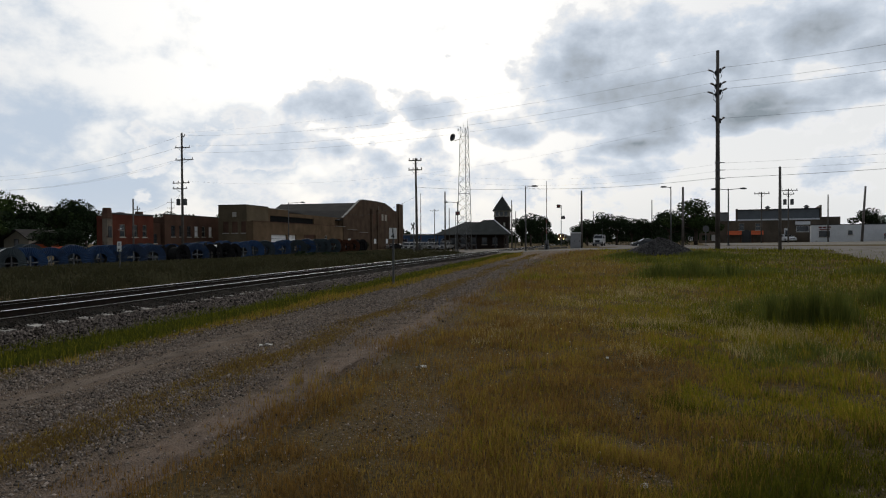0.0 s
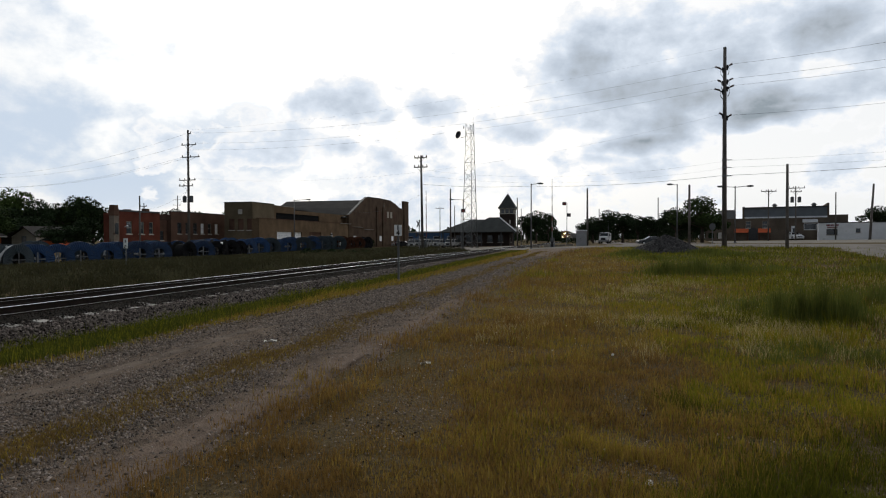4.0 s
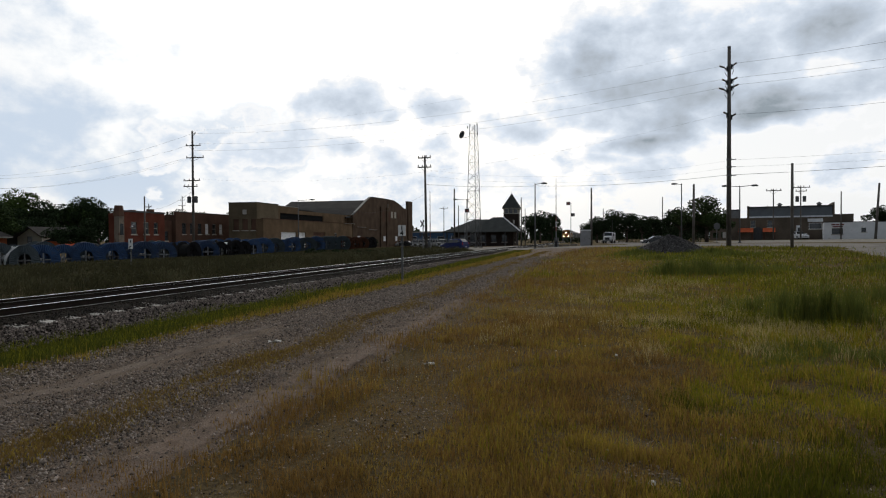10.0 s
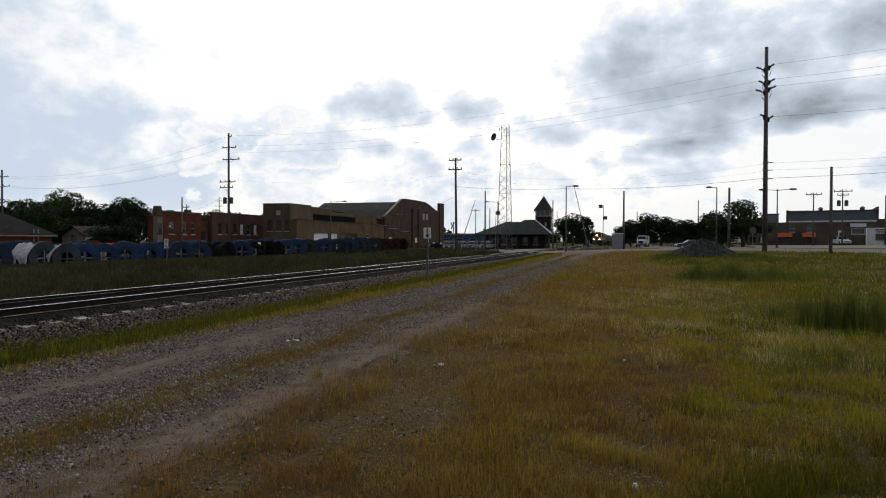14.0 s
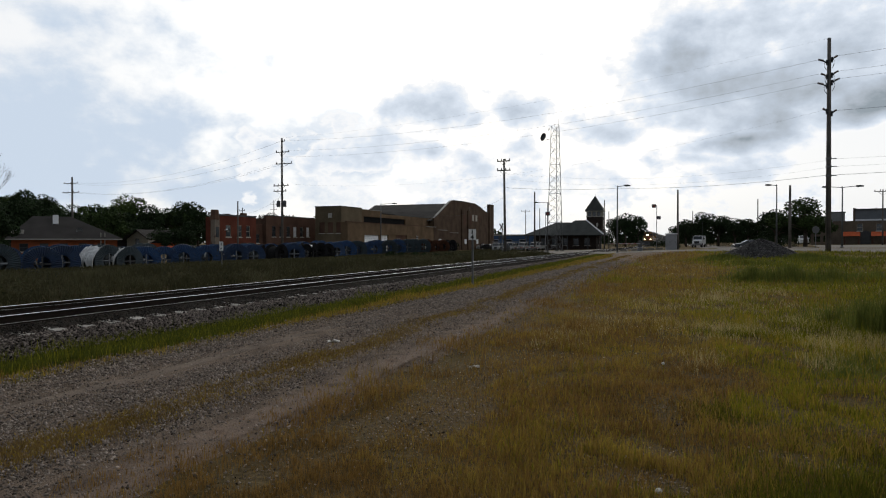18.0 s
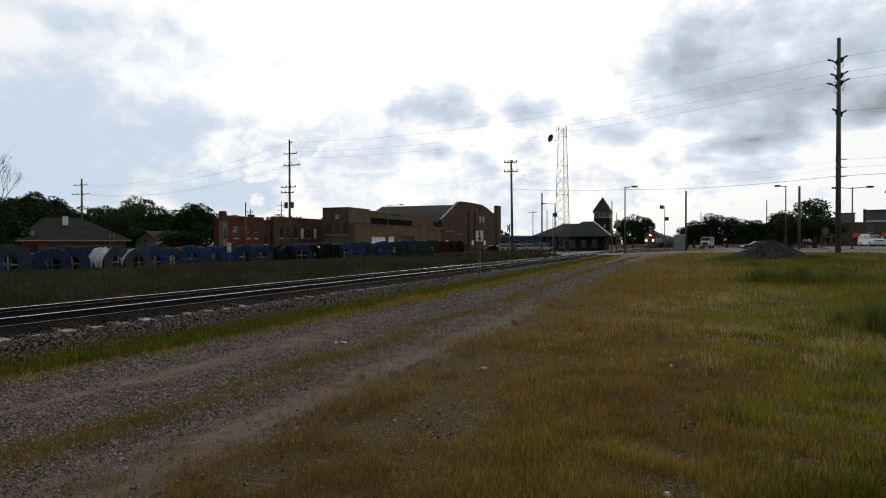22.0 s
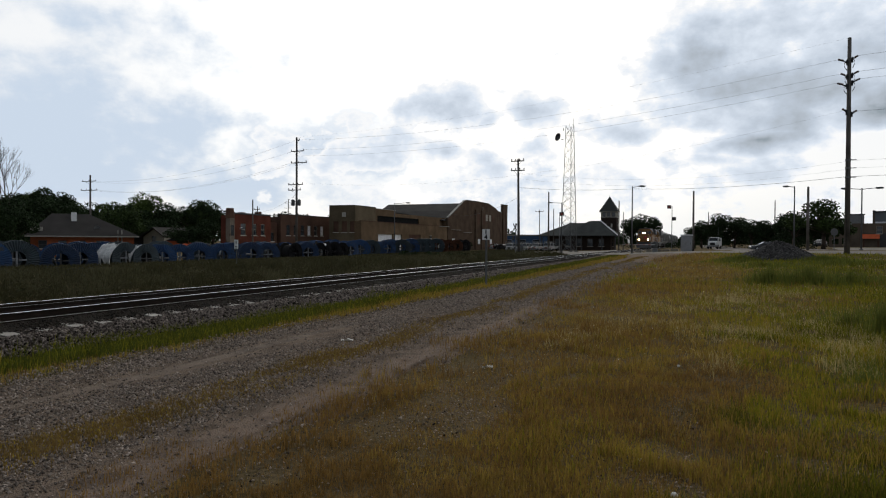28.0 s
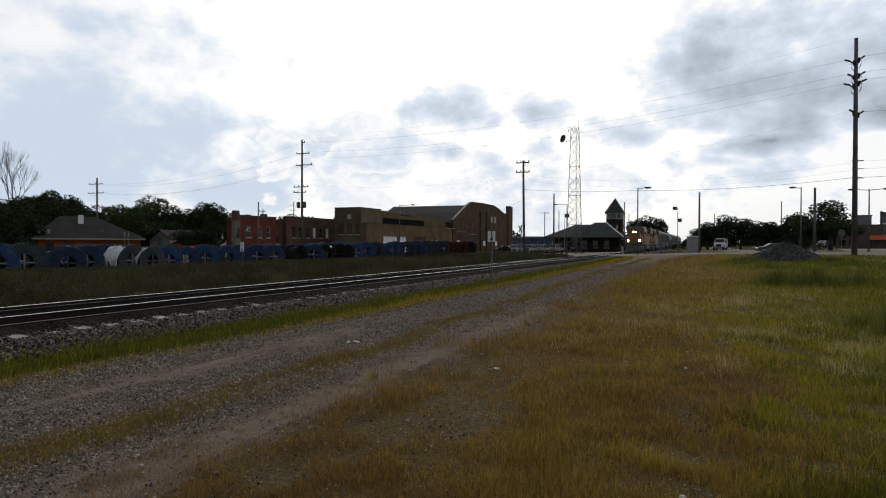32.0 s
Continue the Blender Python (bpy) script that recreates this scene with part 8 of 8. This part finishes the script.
def stones(name, x, y, z, size, material, label, category, seed):
    """Angular stones of eight faces, one mesh of kind stuff."""
    rng = np.random.RandomState(seed)
    n = len(x)
    axes = np.array([[1, 0, 0], [-1, 0, 0], [0, 1, 0], [0, -1, 0], [0, 0, 0.8], [0, 0, -0.8]], float)
    v = axes[None] * (0.65 + 0.6 * rng.rand(n, 6, 1)) + rng.normal(0, 0.16, (n, 6, 3))
    a = rng.rand(n) * math.tau
    c, s = np.cos(a), np.sin(a)
    vx, vy = v[..., 0] * c[:, None] - v[..., 1] * s[:, None], v[..., 0] * s[:, None] + v[..., 1] * c[:, None]
    v = np.stack([vx, vy, v[..., 2]], -1) * size[:, None, None] / 2 + np.stack([x, y, z], 1)[:, None, :]
    tri = np.array([[0, 2, 4], [2, 1, 4], [1, 3, 4], [3, 0, 4], [2, 0, 5], [1, 2, 5], [3, 1, 5], [0, 3, 5]])
    f = (np.arange(n)[:, None, None] * 6 + tri[None]).reshape(-1, 3)
    return tagged(new(name, mesh_from(name, v.reshape(-1, 3), f, material)), label, category, "", "stuff")


def strew():
    rng = np.random.RandomState(31)
    # ballast: thick on the near shoulder
    n = 84000
    y = -1 + 66 * rng.rand(n) ** 1.6
    dx = np.where(rng.rand(n) < 0.8, rng.uniform(1.15, 2.6, n), rng.uniform(-2.6, 1.15, n))
    z = np.interp(dx, [-2.6, -1.75, -1.3, 0.95, 1.3, 1.75, 2.6], [-0.05, 0.135, 0.145, 0.145, 0.082, 0.07, -0.07])
    keep = (np.abs(dx) > 1.37) | (np.abs((y + 12) % 0.61 - 0.305) < 0.16)
    size = (0.016 + 0.046 * rng.rand(n) ** 2) * (1 + np.clip(y / 50, 0, 1.0))
    stones("ballast_stones", TRACK_X + dx[keep], y[keep], z[keep] + 0.01, size[keep], STONES, "loose grey granite ballast stones", "ballast", 32)
    # near-black stones over the fill beside and between the rails
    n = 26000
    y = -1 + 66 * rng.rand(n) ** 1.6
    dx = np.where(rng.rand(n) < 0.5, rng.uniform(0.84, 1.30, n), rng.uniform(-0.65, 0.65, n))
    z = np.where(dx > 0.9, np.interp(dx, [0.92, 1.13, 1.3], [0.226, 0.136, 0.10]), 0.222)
    stones("oily_stones", TRACK_X + dx, y, z, (0.018 + 0.034 * rng.rand(n)) * (1 + np.clip(y / 50, 0, 1.0)), mat("near_black_stone", (0.022, 0.017, 0.013), 0.9, var=0.3, island=0.9, spec=0.2, bump=0.3), "near-black ballast stones beside the rails", "ballast", 37)
    # gravel on the drive, swept out of the two wheel ruts
    n = 190000
    y = 2.2 * (48 / 2.2) ** rng.rand(n)
    lo, hi = drive_edges(y)
    x = lo + 0.05 + (hi - lo + 0.1) * rng.rand(n) + rng.normal(0, 0.2, n)
    patch = value_noise(x, y * 0.5, 0.8, 22)
    sand = np.exp(-((x + 3.98) / 0.42) ** 2) * np.clip((24 - y) / 10, 0, 1)
    silt = np.exp(-((x + 6.55) / 0.30) ** 2) * np.clip((14 - y) / 4, 0, 1)
    ok = rng.rand(n) < np.clip(0.28 + 0.9 * patch - 0.70 * sand - 0.6 * silt - 1.2 * np.clip((x + 4.25) / 0.6, 0, 0.8), 0.10, 1)
    ok &= (x < hi + 0.1) | (rng.rand(n) < 0.3)
    x, y = x[ok], y[ok]
    dd = np.hypot(x, y)
    size = (0.007 + 0.026 * rng.rand(len(x)) ** 3.0) * (1 + np.clip(dd / 24, 0, 1.2))
    stones("gravel", x, y, level(x, y) + 0.044, size * np.clip(0.5 + dd / 12, 0, 1), mat("drive_gravel", (0.195, 0.162, 0.136), 0.9, var=0.3, scale=6, fine=60, island=0.75, bump=0.3), "loose gravel strewn over the drive", "gravel", 33)
    # pebbles among the grass, thick on the worn soil and along the drive
    n = 110000
    x, y, d = field_points(n, rng, 2.3, 15, -56, 38, 1)
    _, hi = drive_edges(y)
    open_soil = value_noise(x, y, 1.3, 5) * 0.6 + value_noise(x, y, 0.45, 6) * 0.4 - 1.4 * soil_spots(x, y)
    chance = np.clip((0.46 - open_soil) * 2.6, 0.03, 0.9) * np.clip((9.5 - d) / 4, 0.12, 1) + 0.28 * np.exp(-((x - hi - 0.4) / 0.9) ** 2)
    ok = (rng.rand(n) < chance) & (x > hi - 0.25)
    x, y = x[ok], y[ok]
    stones("pebbles", x, y, rough_level(x, y) + 0.004, (0.005 + 0.026 * rng.rand(len(x)) ** 3.2) * (0.7 + 0.04 * np.hypot(x, y)), mat("field_pebbles", (0.21, 0.17, 0.135), 0.9, var=0.3, scale=6, fine=60, island=0.95, bump=0.3), "small pebbles on bare soil in the grass", "pebbles", 34)
    # tiny pale flower heads over the field
    x, y, d = field_points(700, rng, 6.5, 38, -22, 40, 1)
    _, hi = drive_edges(y)
    ok = (x > hi + 0.5) & (value_noise(x, y, 4.0, 51) > 0.42)
    x, y, d = x[ok], y[ok], d[ok]
    stones("flower_heads", x, y, rough_level(x, y) + 0.05 + 0.10 * rng.rand(len(x)), (0.007 + 0.0009 * d) * (0.6 + 0.9 * rng.rand(len(x))), mat("pale_petals", (0.62, 0.57, 0.40), 0.8, var=0.2, scale=3, fine=30), "tiny pale flower heads among the grass", "flowers", 36)
    # rough crushed stone over the heap
    n = 5000
    a, r = rng.rand(n) * math.tau, np.sqrt(rng.rand(n)) * 0.95
    rad = r * 2.75 * (1 + 0.12 * np.sin(2 * a + 1) + 0.06 * np.sin(5 * a))
    z = lv(4.9, 53) - 0.08 + 1.4 * (1 - r ** 1.25) ** 1.05 * (1 + 0.08 * np.sin(3 * a + 2))
    stones("crushed_stone", 4.9 + rad * np.cos(a) * 1.05, 53 + rad * np.sin(a), z, 0.06 + 0.09 * rng.rand(n), mat("heap_stone", (0.080, 0.076, 0.074), 0.95, var=0.3, island=0.6), "dark crushed stone lying on the heap", "crushed stone", 35)


strew()


def litter():
    paper = mat("scrap_paper", (0.62, 0.60, 0.55), 0.7, var=0.15, scale=8, fine=60)
    for name, lab, x, y, w in (("paper_scrap", "crumpled white paper scrap on the gravel", -5.7, 9.03, 0.2), ("paper_scrap", "small folded pale scrap in the grass", -2.9, 8.0, 0.14), ("white_flower", "small white flower head in the grass", -0.5, 8.45, 0.07),
                               ("pale_stone", "pale stone lying in the grass", -0.66, 5.03, 0.05), ("pale_stone", "white stone lying in the grass", -0.39, 4.35, 0.06), ("pale_stone", "pale stone on the gravel drive", -4.35, 5.5, 0.05), ("pale_stone", "pale stone on the gravel drive", -3.9, 9.1, 0.07)):
        g = float(rough_level(np.array(x), np.array(y))) + (0.02 if x < -3 else 0.0)
        s = solid()
        rnd = random.Random(int(abs(x * 100)))
        if name == "paper_scrap":
            k = 7
            for i in range(k):
                for j in range(4):
                    s.v.append((w * (i / (k - 1) - 0.5), w * 0.45 * (j / 3 - 0.5) + rnd.uniform(-0.01, 0.01), rnd.uniform(0.0, 0.045)))
            s.f = [(i * 4 + j, (i + 1) * 4 + j, (i + 1) * 4 + j + 1, i * 4 + j + 1) for i in range(k - 1) for j in range(3)]
            tagged(new(name, s.mesh(name, paper)), lab, "litter").matrix_world = pose(x, y, g + 0.01, 0, 0, 25)
        elif name == "white_flower":
            t = thing(name, lab, "flower", pose(x, y, g))
            part("stem", solid().tube((0, 0, 0), (0.01, 0, 0.16), 0.004, 0.003, 5), GREEN, t)
            part("head", s.lathe([(0, 0.15), (0.016, 0.155), (0.02, 0.17), (0.012, 0.18), (0, 0.18)], 9), paper, t)
        else:
            s.lathe([(0.0, -0.2), (0.45, -0.1), (0.5, 0.2), (0.3, 0.42), (0.0, 0.48)], 7)
            s.v = [(a * w * rnd.uniform(0.85, 1.15), b * w * 0.8, c * w) for a, b, c in s.v]
            tagged(new(name, s.mesh(name, mat("pale_limestone", (0.55, 0.53, 0.49), 0.85, var=0.15, scale=20, fine=90))), lab, "stone").matrix_world = pose(x, y, g, 0, 0, 40)


litter()


def motions():
    # the train comes in from the north, slowly
    rows = [(0, 297), (3, 284), (6, 270), (12, 243), (14, 234), (17, 221), (20, 202), (22, 189), (25, 169.5), (28, 145.7), (31, 122.7), (32, 115)]
    for vehicle, behind in TRAIN:
        walk(vehicle, [(t, pose(TRACK_X, y + behind - 1.0, RAIL_Z)) for t, y in rows])
    # the minivan crosses from east to west and pulls into the yard
    van = [(0, 92.0, 34.0), (4.0, 39.5, 56.0), (5.5, 20.8, 65.6), (6, 15.7, 68.2), (6.7, 9.0, 71.8), (7.5, 1.9, 76.0), (8.3, -4.9, 80.2), (9.1, -12.3, 84.0), (9.9, -19.6, 87.6), (11, -29.5, 92.5), (12.5, -40.0, 96.6), (14, -45.5, 97.6), (32, -45.6, 97.6)]
    walk(VAN, drive_rows(van))
    suv = [(0, 32, 215), (11, 29, 185), (14, 25.0, 174), (17, 22.9, 160), (18, 21.7, 146), (19, 21.1, 132), (20, 20.9, 121, 0), (21, 21.75, 113, 5), (22, 23.4, 107.5, 12), (23, 26.3, 103.5, 30), (25, 34, 101), (29, 52, 100), (32, 66, 100)]
    walk(WHITE_SUV, drive_rows(suv))
    sedan = [(0, 27, 260), (18, 25, 200), (22, 23.5, 165), (25, 21.2, 140), (28, 20.2, 137), (31, 19.2, 134), (32, 19.0, 133.5)]
    walk(DARK_CAR, drive_rows(sedan))
    # the two crossing arms come down
    swing = [(0, 0), (11.4, 0), (12, 7), (13, 17), (14, 27), (14.5, 36), (16, 68), (17, 79), (18, 90), (32, 90)]
    way = Vector((-0.917, 0.4, 0.0))
    for arm, hinge, turn in ((FAR_ARM, NEAR_HINGE, -1), (YARD_ARM, FAR_HINGE, 1)):
        walk(arm, [(t, Matrix.Translation(hinge) @ Matrix.Rotation(radians(turn * a), 4, way)) for t, a in swing])


def drive_rows(rows):
    out = []
    for i, (t, x, y, *given) in enumerate(rows):
        (_, xa, ya, *_), (_, xb, yb, *_) = rows[max(0, i - 1)], rows[min(len(rows) - 1, i + 1)]
        out.append((t, stand(x, y, given[0] if given else math.degrees(math.atan2(xb - xa, -(yb - ya))))))
    return out


motions()
